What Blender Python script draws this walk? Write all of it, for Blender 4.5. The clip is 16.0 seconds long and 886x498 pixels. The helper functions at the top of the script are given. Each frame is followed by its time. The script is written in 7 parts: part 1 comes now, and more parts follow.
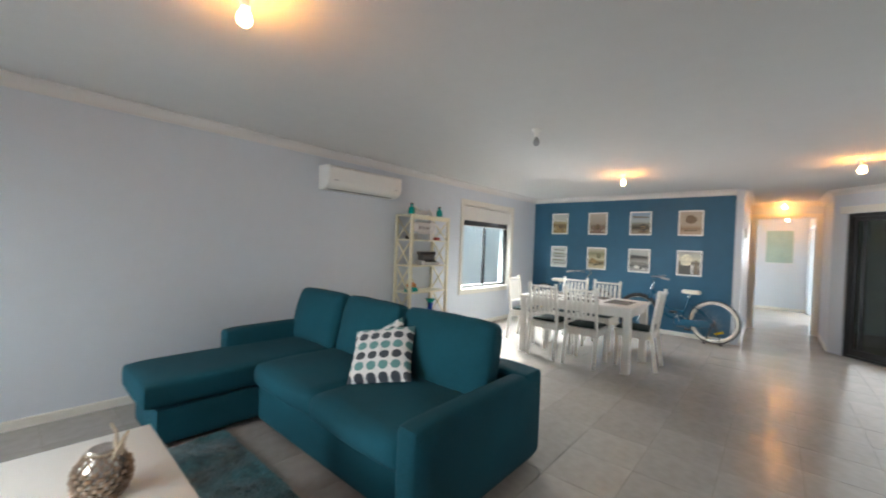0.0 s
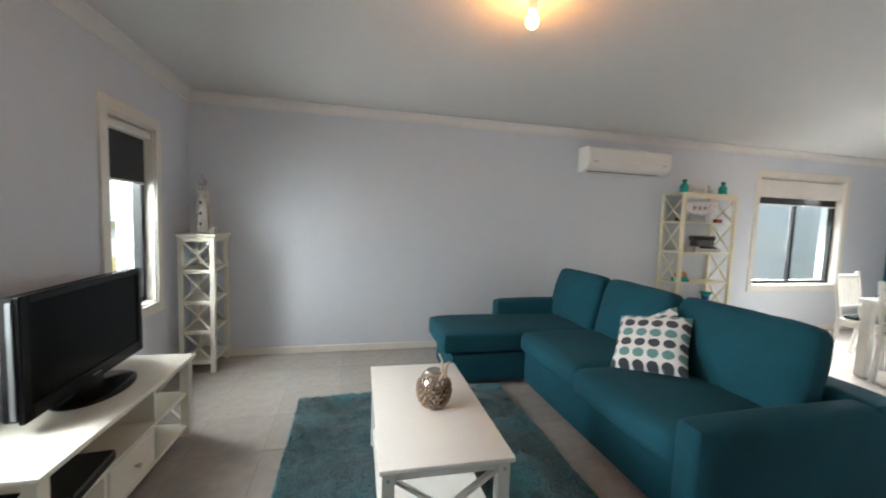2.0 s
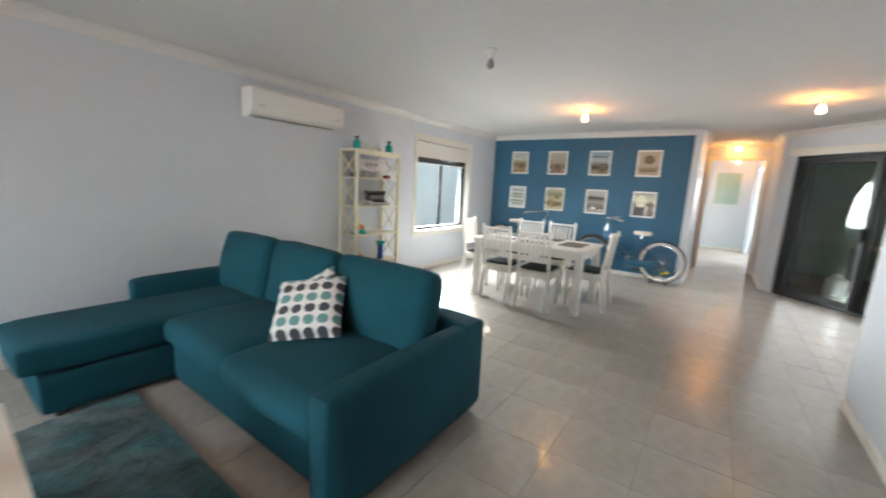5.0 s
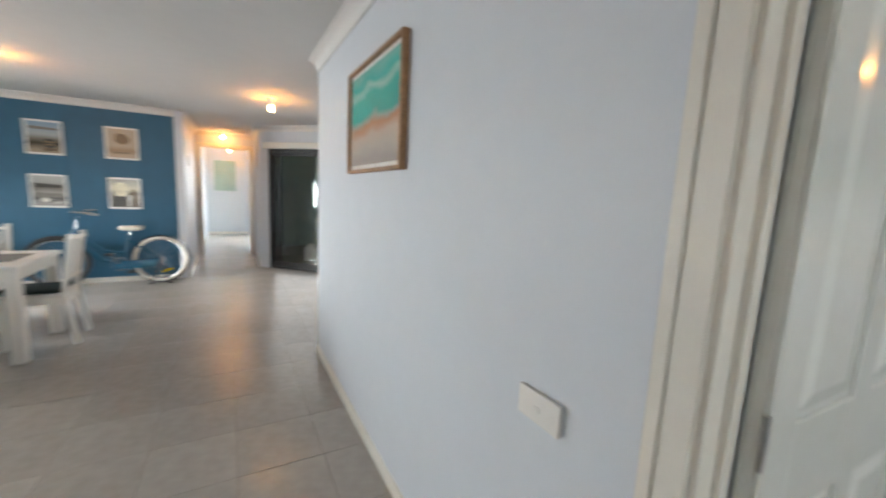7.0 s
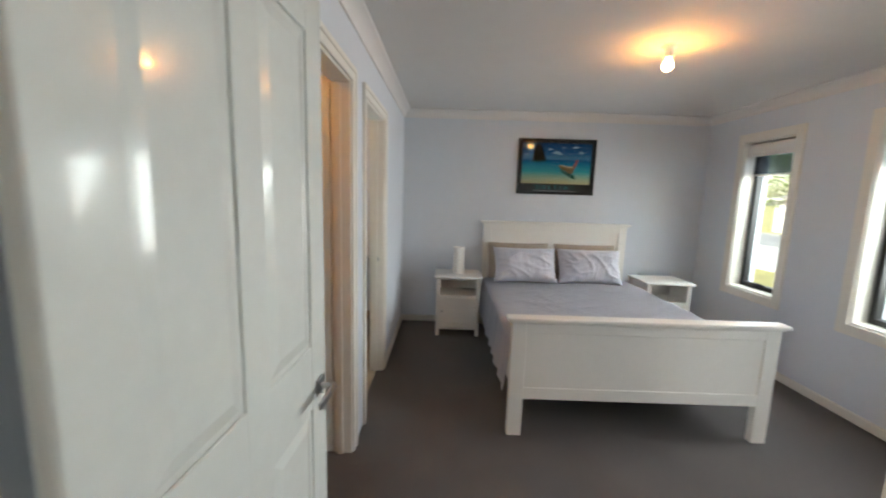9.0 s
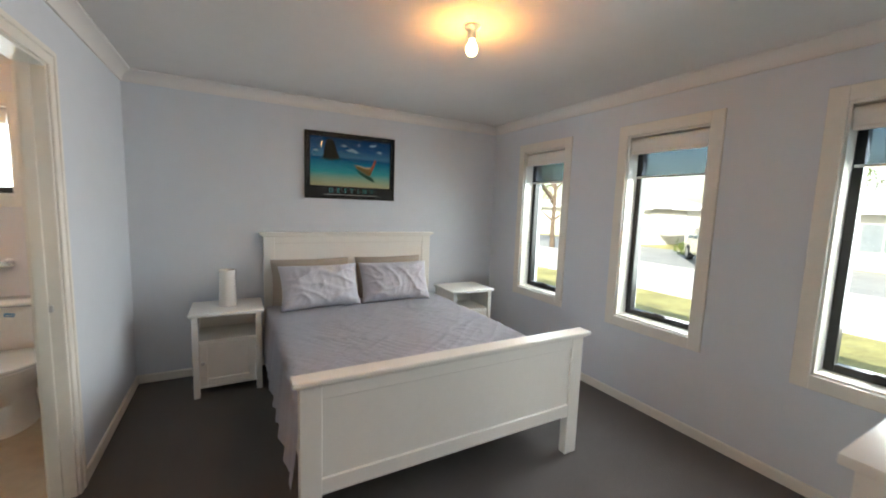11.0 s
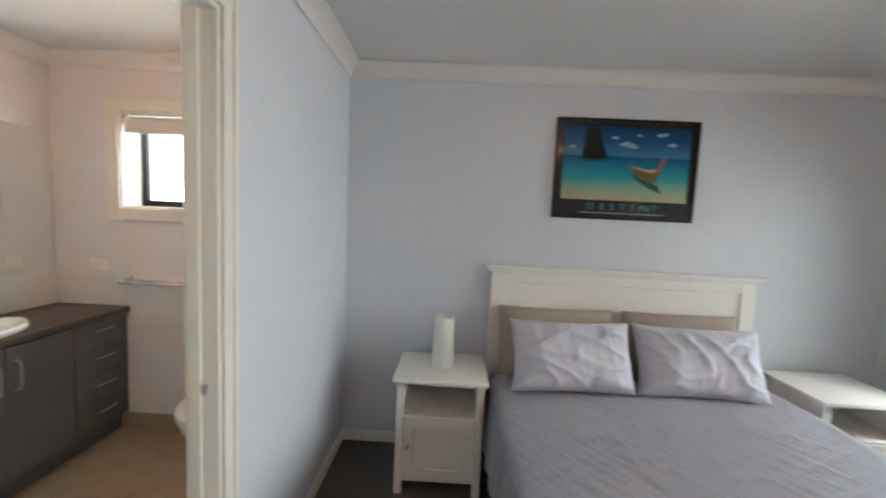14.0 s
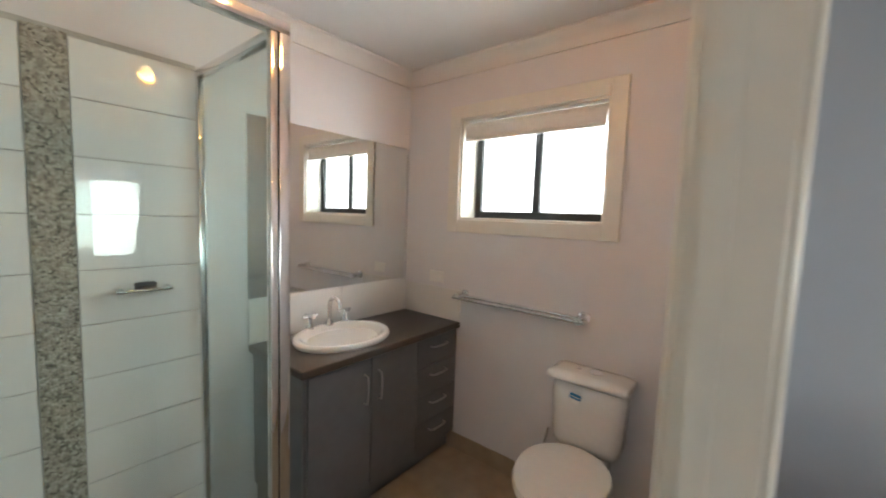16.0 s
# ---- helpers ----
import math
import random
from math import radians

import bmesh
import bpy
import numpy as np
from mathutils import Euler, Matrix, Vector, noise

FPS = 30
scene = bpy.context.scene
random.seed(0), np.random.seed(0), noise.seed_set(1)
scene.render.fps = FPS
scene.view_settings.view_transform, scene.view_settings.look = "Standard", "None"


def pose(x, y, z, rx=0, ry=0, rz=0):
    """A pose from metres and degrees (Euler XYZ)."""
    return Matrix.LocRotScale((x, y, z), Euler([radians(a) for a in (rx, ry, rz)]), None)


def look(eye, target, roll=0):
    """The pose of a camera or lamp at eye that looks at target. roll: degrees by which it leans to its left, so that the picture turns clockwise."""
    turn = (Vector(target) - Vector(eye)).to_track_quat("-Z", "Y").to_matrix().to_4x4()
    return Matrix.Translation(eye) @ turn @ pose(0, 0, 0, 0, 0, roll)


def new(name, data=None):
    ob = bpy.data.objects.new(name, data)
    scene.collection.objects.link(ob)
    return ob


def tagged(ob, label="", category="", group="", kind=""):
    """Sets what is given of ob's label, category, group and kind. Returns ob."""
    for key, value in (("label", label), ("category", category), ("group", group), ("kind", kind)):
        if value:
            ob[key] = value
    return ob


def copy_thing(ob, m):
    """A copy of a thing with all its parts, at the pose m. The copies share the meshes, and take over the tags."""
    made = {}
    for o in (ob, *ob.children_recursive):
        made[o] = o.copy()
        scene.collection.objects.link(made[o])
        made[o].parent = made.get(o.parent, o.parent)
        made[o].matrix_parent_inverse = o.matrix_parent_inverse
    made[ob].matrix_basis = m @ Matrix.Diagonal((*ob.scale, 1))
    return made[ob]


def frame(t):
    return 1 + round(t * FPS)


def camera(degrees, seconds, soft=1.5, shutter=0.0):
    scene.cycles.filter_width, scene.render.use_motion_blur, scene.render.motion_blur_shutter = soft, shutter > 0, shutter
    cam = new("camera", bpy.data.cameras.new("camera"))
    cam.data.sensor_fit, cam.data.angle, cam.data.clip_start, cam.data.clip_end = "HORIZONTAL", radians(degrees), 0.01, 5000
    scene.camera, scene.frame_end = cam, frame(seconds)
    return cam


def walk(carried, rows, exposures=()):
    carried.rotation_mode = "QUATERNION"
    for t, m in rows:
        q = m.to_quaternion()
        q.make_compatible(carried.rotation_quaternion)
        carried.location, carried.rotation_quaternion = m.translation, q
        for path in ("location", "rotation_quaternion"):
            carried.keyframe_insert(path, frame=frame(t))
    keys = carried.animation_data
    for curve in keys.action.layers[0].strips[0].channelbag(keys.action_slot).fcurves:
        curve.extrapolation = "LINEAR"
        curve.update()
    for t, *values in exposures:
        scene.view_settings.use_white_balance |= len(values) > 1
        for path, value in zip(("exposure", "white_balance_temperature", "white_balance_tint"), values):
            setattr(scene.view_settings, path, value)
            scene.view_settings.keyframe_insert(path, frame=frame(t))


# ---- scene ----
cam = camera(98.4, 16.0, soft=1.9, shutter=0.4)
PATH = [
    (0, (1.769, 0.978, 1.381), (0.458, 2.488, 1.356), 2.2),
    (0.5, (1.783, 0.918, 1.379), (0.238, 2.188, 1.347), 2.0),
    (1, (1.779, 0.874, 1.364), (0.05, 1.877, 1.327), 1.9),
    (1.5, (1.777, 0.849, 1.35), (-0.085, 1.573, 1.276), 1.9),
    (2, (1.781, 0.82, 1.35), (-0.158, 1.288, 1.2), 2.0),
    (2.5, (1.775, 0.845, 1.351), (-0.191, 1.138, 1.127), 1.9),
    (3, (1.774, 0.916, 1.367), (-0.187, 1.176, 1.073), 1.8),
    (3.2, (1.776, 0.965, 1.368), (-0.182, 1.228, 1.057), 1.8),
    (5.3, (1.706, 1.396, 1.401), (0.817, 3.158, 1.08), 2.7),
    (5.5, (1.755, 1.45, 1.409), (1.013, 3.28, 1.094), 2.6),
    (6, (1.844, 1.523, 1.421), (1.491, 3.467, 1.11), 2.6),
    (6.5, (1.912, 1.611, 1.412), (2.156, 3.573, 1.113), 2.6),
    (7, (1.962, 1.676, 1.406), (2.928, 3.404, 1.126), 2.7),
    (7.5, (1.998, 1.70, 1.408), (3.474, 3.024, 1.146), 2.5),
    (8, (2.065, 1.622, 1.485), (3.843, 2.489, 1.189), 2.0),
    (8.5, (2.222, 1.549, 1.473), (4.153, 1.984, 1.194), 1.7),
    (9, (2.355, 1.507, 1.492), (4.335, 1.521, 1.207), 1.7),
    (9.5, (2.501, 1.495, 1.492), (4.44, 1.096, 1.208), 1.6),
    (10, (2.671, 1.49, 1.489), (4.491, 0.711, 1.209), 1.8),
    (10.2, (2.733, 1.46, 1.483), (4.511, 0.588, 1.203), 1.6),
    (12.3, (3.648, 1.138, 1.495), (5.38, 0.157, 1.301), 2.2),
    (12.5, (3.741, 1.127, 1.511), (5.502, 0.198, 1.324), 2.4),
    (13, (3.933, 1.115, 1.524), (5.821, 0.483, 1.335), 2.5),
    (13.5, (4.141, 1.206, 1.522), (6.11, 0.902, 1.344), 2.6),
    (14, (4.324, 1.341, 1.496), (6.317, 1.385, 1.326), 2.6),
    (14.5, (4.488, 1.507, 1.503), (6.428, 1.96, 1.322), 2.5),
    (15, (4.601, 1.704, 1.493), (6.419, 2.517, 1.311), 2.5),
    (15.2, (4.643, 1.784, 1.505), (6.416, 2.689, 1.315), 2.4),
    (15.5, (4.719, 1.891, 1.492), (6.424, 2.92, 1.31), 2.4),
    (16, (4.834, 2.038, 1.475), (6.381, 3.294, 1.305), 2.0),
]
walk(cam, [(t, look(eye, target, roll)) for t, eye, target, roll in PATH],
     [(0.0, 1.34, 6460, 8), (1.8, 1.36, 6600, 9), (3.0, 1.72, 6800, 9), (5.5, 1.42, 6550, 8), (6.4, 1.2, 6550, 8), (7.0, 1.42, 6550, 8), (8.0, 1.55, 6600, 8), (9.0, 1.42, 6650, 8), (10.0, 1.4, 6700, 8), (12.5, 1.4, 6650, 8), (13.5, 1.4, 6600, 9), (14.4, 1.52, 6550, 8), (15.2, 1.34, 6600, 8), (16.0, 1.1, 6600, 8)])

# ---- world, sun, lamps ----
world = bpy.data.worlds.new("world")
scene.world = world
world.use_nodes = True
wn = world.node_tree.nodes
sky = wn.new("ShaderNodeTexSky")
sky.sky_type = "NISHITA"
sky.sun_disc = False
sky.sun_elevation = radians(26)
sky.sun_rotation = radians(-40)
sky.air_density, sky.dust_density = 1.2, 2.0
wn["Background"].inputs["Strength"].default_value = 0.15
world.node_tree.links.new(sky.outputs[0], wn["Background"].inputs["Color"])


def lamp(name, kind, energy, color, m, size=None, size_y=None, radius=None, angle=None):
    data = bpy.data.lights.new(name, kind)
    data.energy, data.color = energy, color
    if size:
        data.shape, data.size, data.size_y = "RECTANGLE", size, size_y or size
    if radius:
        data.shadow_soft_size = radius
    if angle:
        data.angle = radians(angle)
    ob = new(name, data)
    ob.matrix_world = m
    return ob


SUN_FROM = Vector((-0.643, 0.766, 0)) * math.cos(radians(26)) + Vector((0, 0, math.sin(radians(26))))
lamp("sun", "SUN", 4.2, (1.0, 0.94, 0.84), look(SUN_FROM * 30, (0, 0, 0)), angle=0.6)

# ---- materials ----


def mat(name, color, rough=0.5, metal=0.0, vary=0.08, grain=40.0, blotch=2.5, bump=0.0, bump_scale=200.0,
        spread=0.0, coat=0.0, sheen=0.0, stretch=None, emit=None, power=0.0, second=None, spec=0.5):
    """Painted, woven or cast surface: base colour varied by fine grain and wide blotches, with fine relief."""
    m = bpy.data.materials.new(name)
    m.use_nodes = True
    nt = m.node_tree
    n, l = nt.nodes, nt.links
    b = n["Principled BSDF"]
    b.inputs["Roughness"].default_value = rough
    b.inputs["Metallic"].default_value = metal
    b.inputs["Coat Weight"].default_value = coat
    b.inputs["Sheen Weight"].default_value = sheen
    b.inputs["Specular IOR Level"].default_value = spec
    tc = n.new("ShaderNodeTexCoord")
    src = tc.outputs["Object"]
    if stretch:
        mp = n.new("ShaderNodeMapping")
        mp.inputs["Scale"].default_value = stretch
        l.new(src, mp.inputs["Vector"])
        src = mp.outputs[0]
    fine = n.new("ShaderNodeTexNoise")
    fine.inputs["Scale"].default_value = grain
    fine.inputs["Detail"].default_value = 4
    wide = n.new("ShaderNodeTexNoise")
    wide.inputs["Scale"].default_value = blotch
    wide.inputs["Detail"].default_value = 3
    l.new(src, fine.inputs["Vector"])
    l.new(src, wide.inputs["Vector"])
    add = n.new("ShaderNodeMath")
    add.operation = "ADD"
    l.new(fine.outputs["Fac"], add.inputs[0])
    l.new(wide.outputs["Fac"], add.inputs[1])
    half = n.new("ShaderNodeMath")
    half.operation = "MULTIPLY"
    half.inputs[1].default_value = 0.5
    l.new(add.outputs[0], half.inputs[0])
    fac = half.outputs[0]
    if spread:
        info = n.new("ShaderNodeObjectInfo")
        mr = n.new("ShaderNodeMapRange")
        mr.inputs["To Min"].default_value, mr.inputs["To Max"].default_value = -spread, spread
        l.new(info.outputs["Random"], mr.inputs["Value"])
        plus = n.new("ShaderNodeMath")
        l.new(fac, plus.inputs[0])
        l.new(mr.outputs[0], plus.inputs[1])
        fac = plus.outputs[0]
    ramp = n.new("ShaderNodeValToRGB")
    lo = tuple(c * (1 - vary * 2) for c in color) if second is None else second
    hi = tuple(min(1, c * (1 + vary * 2)) for c in color)
    ramp.color_ramp.elements[0].position, ramp.color_ramp.elements[0].color = 0.3, (*lo, 1)
    ramp.color_ramp.elements[1].position, ramp.color_ramp.elements[1].color = 0.7, (*hi, 1)
    l.new(fac, ramp.inputs["Fac"])
    l.new(ramp.outputs[0], b.inputs["Base Color"])
    rr = n.new("ShaderNodeMapRange")
    rr.inputs["To Min"].default_value, rr.inputs["To Max"].default_value = max(0.02, rough * 0.85), min(1, rough * 1.15)
    l.new(wide.outputs["Fac"], rr.inputs["Value"])
    l.new(rr.outputs[0], b.inputs["Roughness"])
    if bump:
        bn = n.new("ShaderNodeTexNoise")
        bn.inputs["Scale"].default_value = bump_scale
        bn.inputs["Detail"].default_value = 3
        l.new(src, bn.inputs["Vector"])
        bp = n.new("ShaderNodeBump")
        bp.inputs["Strength"].default_value = bump
        bp.inputs["Distance"].default_value = 0.01
        l.new(bn.outputs["Fac"], bp.inputs["Height"])
        l.new(bp.outputs[0], b.inputs["Normal"])
    if emit:
        b.inputs["Emission Color"].default_value = (*emit, 1)
        b.inputs["Emission Strength"].default_value = power
    return m


def glass_mat(name, tint=(0.95, 0.98, 0.97), gloss=0.035, frost=0.0):
    """Thin pane: lets light straight through, with a mirror-like sheen that grows at a grazing view."""
    m = bpy.data.materials.new(name)
    m.use_nodes = True
    n, l = m.node_tree.nodes, m.node_tree.links
    n.remove(n["Principled BSDF"])
    clear = n.new("ShaderNodeBsdfTranslucent" if frost else "ShaderNodeBsdfTransparent")
    clear.inputs["Color"].default_value = (*tint, 1)
    shine = n.new("ShaderNodeBsdfGlossy")
    shine.inputs["Roughness"].default_value = 0.02 + frost
    fres = n.new("ShaderNodeLayerWeight")
    steep = n.new("ShaderNodeMath")
    steep.operation = "POWER"
    steep.inputs[1].default_value = 4.0
    l.new(fres.outputs["Facing"], steep.inputs[0])
    base = n.new("ShaderNodeMath")
    base.operation = "MULTIPLY_ADD"
    base.inputs[1].default_value, base.inputs[2].default_value = 0.5, gloss
    l.new(steep.outputs[0], base.inputs[0])
    mix = n.new("ShaderNodeMixShader")
    l.new(base.outputs[0], mix.inputs[0])
    l.new(clear.outputs[0], mix.inputs[1])
    l.new(shine.outputs[0], mix.inputs[2])
    l.new(mix.outputs[0], n["Material Output"].inputs["Surface"])
    return m


WALL = mat("pale_blue_wall_paint", (0.62, 0.665, 0.72), 0.55, vary=0.012, grain=8, blotch=1.2, bump=0.05, bump_scale=320)
BATHWALL = mat("white_wall_paint", (0.70, 0.69, 0.71), 0.5, vary=0.012, grain=8, bump=0.04, bump_scale=320)
CEIL = mat("white_ceiling_paint", (0.66, 0.65, 0.64), 0.8, vary=0.012, grain=8, blotch=0.8, bump=0.03, bump_scale=250)
CORNICE = mat("white_cornice_paint", (0.70, 0.69, 0.68), 0.6, vary=0.012, grain=8)
BLUE = mat("deep_blue_wall_paint", (0.018, 0.105, 0.19), 0.5, vary=0.04, grain=8, bump=0.06, bump_scale=320)
TRIM = mat("white_gloss_trim", (0.74, 0.72, 0.66), 0.3, vary=0.02, grain=20, bump=0.02, bump_scale=90)
DOORW = mat("white_gloss_door", (0.73, 0.76, 0.73), 0.16, vary=0.02, grain=20, bump=0.02, bump_scale=60, coat=0.4)
TILE = mat("grey_floor_tile", (0.35, 0.325, 0.30), 0.22, vary=0.07, grain=14, blotch=2.2, spread=0.06, bump=0.04, bump_scale=60)
GROUT = mat("dark_grout", (0.19, 0.17, 0.15), 0.85, vary=0.15)
CARPET = mat("dark_brown_carpet", (0.075, 0.066, 0.062), 0.95, vary=0.22, grain=260, blotch=3, bump=0.9, bump_scale=420, sheen=0.2)
ALU = mat("black_aluminium", (0.016, 0.017, 0.019), 0.35, metal=0.2, vary=0.1)
GLASS = glass_mat("window_glass")
FROST = glass_mat("frosted_glass", (0.95, 0.97, 0.97), frost=0.3)
BLINDW = mat("white_blind_fabric", (0.72, 0.71, 0.68), 0.75, vary=0.03, bump=0.1, bump_scale=500)
BLINDG = mat("dark_grey_blind_fabric", (0.035, 0.038, 0.045), 0.8, vary=0.1, bump=0.15, bump_scale=600)


def sheer_mat():
    """Open-weave dark fabric that lets part of the view through."""
    m = BLINDG.copy()
    m.name = "dark_sheer_fabric"
    n, l = m.node_tree.nodes, m.node_tree.links
    clear = n.new("ShaderNodeBsdfTransparent")
    clear.inputs["Color"].default_value = (0.75, 0.82, 0.9, 1)
    mix = n.new("ShaderNodeMixShader")
    mix.inputs[0].default_value = 0.55
    l.new(n["Principled BSDF"].outputs[0], mix.inputs[2])
    l.new(clear.outputs[0], mix.inputs[1])
    l.new(mix.outputs[0], n["Material Output"].inputs["Surface"])
    return m


SHEER = sheer_mat()
CHROME = mat("chrome", (0.75, 0.75, 0.76), 0.09, metal=1.0, vary=0.02)
STEEL = mat("brushed_steel", (0.5, 0.5, 0.5), 0.3, metal=1.0, vary=0.05, stretch=(1, 1, 20))
PLASTIC = mat("white_plastic", (0.78, 0.77, 0.74), 0.35, vary=0.015)
WHITE = mat("white_satin_lacquer", (0.80, 0.79, 0.75), 0.30, vary=0.01, grain=26, bump=0.008, bump_scale=70)
CREAM = mat("cream_lacquered_wood", (0.72, 0.68, 0.52), 0.36, vary=0.05, grain=22, bump=0.05, bump_scale=60)
BLACK = mat("black_gloss_plastic", (0.008, 0.008, 0.009), 0.12, vary=0.1)
BLACKM = mat("black_matt", (0.012, 0.012, 0.013), 0.6, vary=0.1)
BULB = mat("glowing_bulb_glass", (1, 0.85, 0.6), 0.3, vary=0.0, emit=(1.0, 0.60, 0.24), power=16.0)

# ---- mesh helpers ----


def box(bm, lo, hi, bevel=0.0, seg=1):
    """An axis-aligned block between two corners, its edges eased by bevel."""
    r = bmesh.ops.create_cube(bm, size=1.0)
    vs = r["verts"]
    c = [(a + b) / 2 for a, b in zip(lo, hi)]
    s = [abs(b - a) for a, b in zip(lo, hi)]
    for v in vs:
        v.co = Vector([v.co[i] * s[i] + c[i] for i in range(3)])
    if bevel:
        es = list({e for v in vs for e in v.link_edges})
        bmesh.ops.bevel(bm, geom=es, offset=min(bevel, min(s) * 0.45), segments=seg, affect="EDGES", profile=0.5)
    return bm


def blocks(*items, bevel=0.0, seg=1):
    bm = bmesh.new()
    for lo, hi in items:
        box(bm, lo, hi, bevel, seg)
    return bm


def rod(bm, a, b, r, seg=12, r2=None, caps=True):
    """A round bar from a to b, tapering to r2."""
    a, b = Vector(a), Vector(b)
    d = b - a
    m = Matrix.Translation((a + b) / 2) @ d.to_track_quat("Z", "Y").to_matrix().to_4x4()
    bmesh.ops.create_cone(bm, cap_ends=caps, segments=seg, radius1=r, radius2=r if r2 is None else r2, depth=d.length, matrix=m)
    return bm


def bar(bm, a, b, w, t, up=(0, 0, 1), bevel=0.0):
    """A flat bar from a to b: w wide across `up`, t thick."""
    a, b = Vector(a), Vector(b)
    d = (b - a)
    z = d.normalized()
    x = Vector(up).cross(z).normalized()
    y = z.cross(x)
    m = Matrix((x, y, z)).transposed().to_4x4()
    m.translation = (a + b) / 2
    before = set(bm.verts)
    box(bm, (-t / 2, -w / 2, -d.length / 2), (t / 2, w / 2, d.length / 2), bevel)
    for v in bm.verts:
        if v not in before:
            v.co = m @ v.co
    return bm


def lathe(bm, profile, seg=24, centre=(0, 0, 0)):
    """A turned shape from (radius, height) pairs."""
    rings = []
    for r, h in profile:
        rings.append([bm.verts.new((centre[0] + r * math.cos(2 * math.pi * i / seg), centre[1] + r * math.sin(2 * math.pi * i / seg), centre[2] + h)) for i in range(seg)])
    for p, q in zip(rings, rings[1:]):
        for i in range(seg):
            j = (i + 1) % seg
            bm.faces.new((p[i], p[j], q[j], q[i]))
    bm.faces.new(list(reversed(rings[0])))
    bm.faces.new(rings[-1])
    return bm


def tube(bm, pts, r, seg=8):
    """A bent round tube through points."""
    pts = [Vector(p) for p in pts]
    rings = []
    side = None
    for i, p in enumerate(pts):
        d = (pts[min(i + 1, len(pts) - 1)] - pts[max(i - 1, 0)]).normalized()
        if side is None:
            side = d.orthogonal().normalized()
        side = (side - d * side.dot(d)).normalized()
        up = d.cross(side)
        rr = r[i] if isinstance(r, (list, tuple)) else r
        rings.append([bm.verts.new(p + (side * math.cos(2 * math.pi * k / seg) + up * math.sin(2 * math.pi * k / seg)) * rr) for k in range(seg)])
    for p, q in zip(rings, rings[1:]):
        for k in range(seg):
            j = (k + 1) % seg
            bm.faces.new((p[k], p[j], q[j], q[k]))
    bm.faces.new(list(reversed(rings[0])))
    bm.faces.new(rings[-1])
    return bm


def mesh_of(name, bm, material, smooth=35):
    bmesh.ops.recalc_face_normals(bm, faces=bm.faces)
    me = bpy.data.meshes.new(name)
    bm.to_mesh(me)
    bm.free()
    me.materials.append(material)
    if smooth:
        for p in me.polygons:
            p.use_smooth = True
        me.set_sharp_from_angle(angle=radians(smooth))
    return me


def part(name, bm, material, parent=None, label="", m=None, smooth=35):
    ob = new(name, mesh_of(name, bm, material, smooth))
    if parent:
        ob.parent = parent
    if m is not None:
        ob.matrix_basis = m
    if label:
        ob["label"] = label
    return ob


def thing(name, label, category, m=None, group="", kind=""):
    ob = new(name)
    ob.empty_display_size = 0.1
    if m is not None:
        ob.matrix_world = m
    return tagged(ob, label, category, group, kind)


def solid(name, bm, material, label, category, m=None, group="", kind="", smooth=35):
    return tagged(part(name, bm, material, None, "", m, smooth), label, category, group, kind)


# ---- large structure ----
H = 2.40


def wall(name, lo, hi, openings, material, label, axis="x"):
    """A wall block with openings (a0, a1, z0, z1) cut right through it along its length."""
    k = 0 if axis == "x" else 1
    bm = bmesh.new()

    def piece(a0, a1, z0, z1):
        p, q = list(lo), list(hi)
        p[k], q[k], p[2], q[2] = a0, a1, z0, z1
        box(bm, p, q)
    at = lo[k]
    for a0, a1, z0, z1 in sorted(openings):
        piece(at, a0, lo[2], hi[2])
        if z0 > lo[2]:
            piece(a0, a1, lo[2], z0)
        if z1 < hi[2]:
            piece(a0, a1, z1, hi[2])
        at = a1
    piece(at, hi[k], lo[2], hi[2])
    return solid(name, bm, material, label, "wall", kind="structure", smooth=0)


WT, WB = 1.935, 0.665   # living front windows, inside the trim
BT, BB = 2.065, 0.665   # bedroom windows, inside the trim
wall("wall_left", (-2.37, -0.85, 0), (-2.12, 8.51, H), [(5.94, 7.44, 0.635, 2.06)], WALL, "pale blue painted wall with a wide window", "y")
wall("wall_front", (-2.12, -0.85, 0), (2.60, -0.60, H), [(-1.49, -0.92, WB, WT), (0.10, 0.67, WB, WT)], WALL, "pale blue painted wall with two tall windows")
wall("wall_between", (2.60, -1.62, 0), (2.70, 4.97, H), [(1.05, 1.972, 0, 2.05)], WALL, "pale blue partition wall with a bedroom doorway", "y")
wall("wall_blue", (-2.12, 8.41, 0), (1.29, 8.51, H), [], BLUE, "deep blue painted feature wall")
wall("wall_hall_left", (1.29, 8.413, 0), (1.39, 14.3, H), [], WALL, "pale hallway wall beside the blue wall", "y")
wall("wall_hall_right", (2.40, 9.05, 0), (2.50, 14.3, H), [(11.9, 13.9, 0, 2.1)], WALL, "pale hallway wall with an open doorway", "y")
wall("wall_hall_end", (1.19, 14.3, 0), (4.2, 14.4, H), [(2.62, 3.3, 1.1, 2.0)], WALL, "white wall at the end of the hallway")
# unseen wall, added only to hold the window that brightens the hallway
wall("added_hall_room_wall", (4.20, 11.70, 0), (4.30, 14.3, H), [(12.2, 13.6, 0.9, 2.05)], WALL, "added unseen wall holding the hallway's fill light window", "y")
wall("wall_hall_header", (1.39, 10.50, 0), (2.40, 10.60, H), [(1.46, 2.33, 0, 2.12)], WALL, "hallway nib wall with a cased opening")
wall("wall_nook", (2.70, 4.87, 0), (4.30, 4.97, H), [], WALL, "pale wall behind the bedroom wardrobe")
wall("wall_nook_side", (4.20, 4.97, 0), (4.30, 7.25, H), [], WALL, "pale wall beside the sliding door", "y")
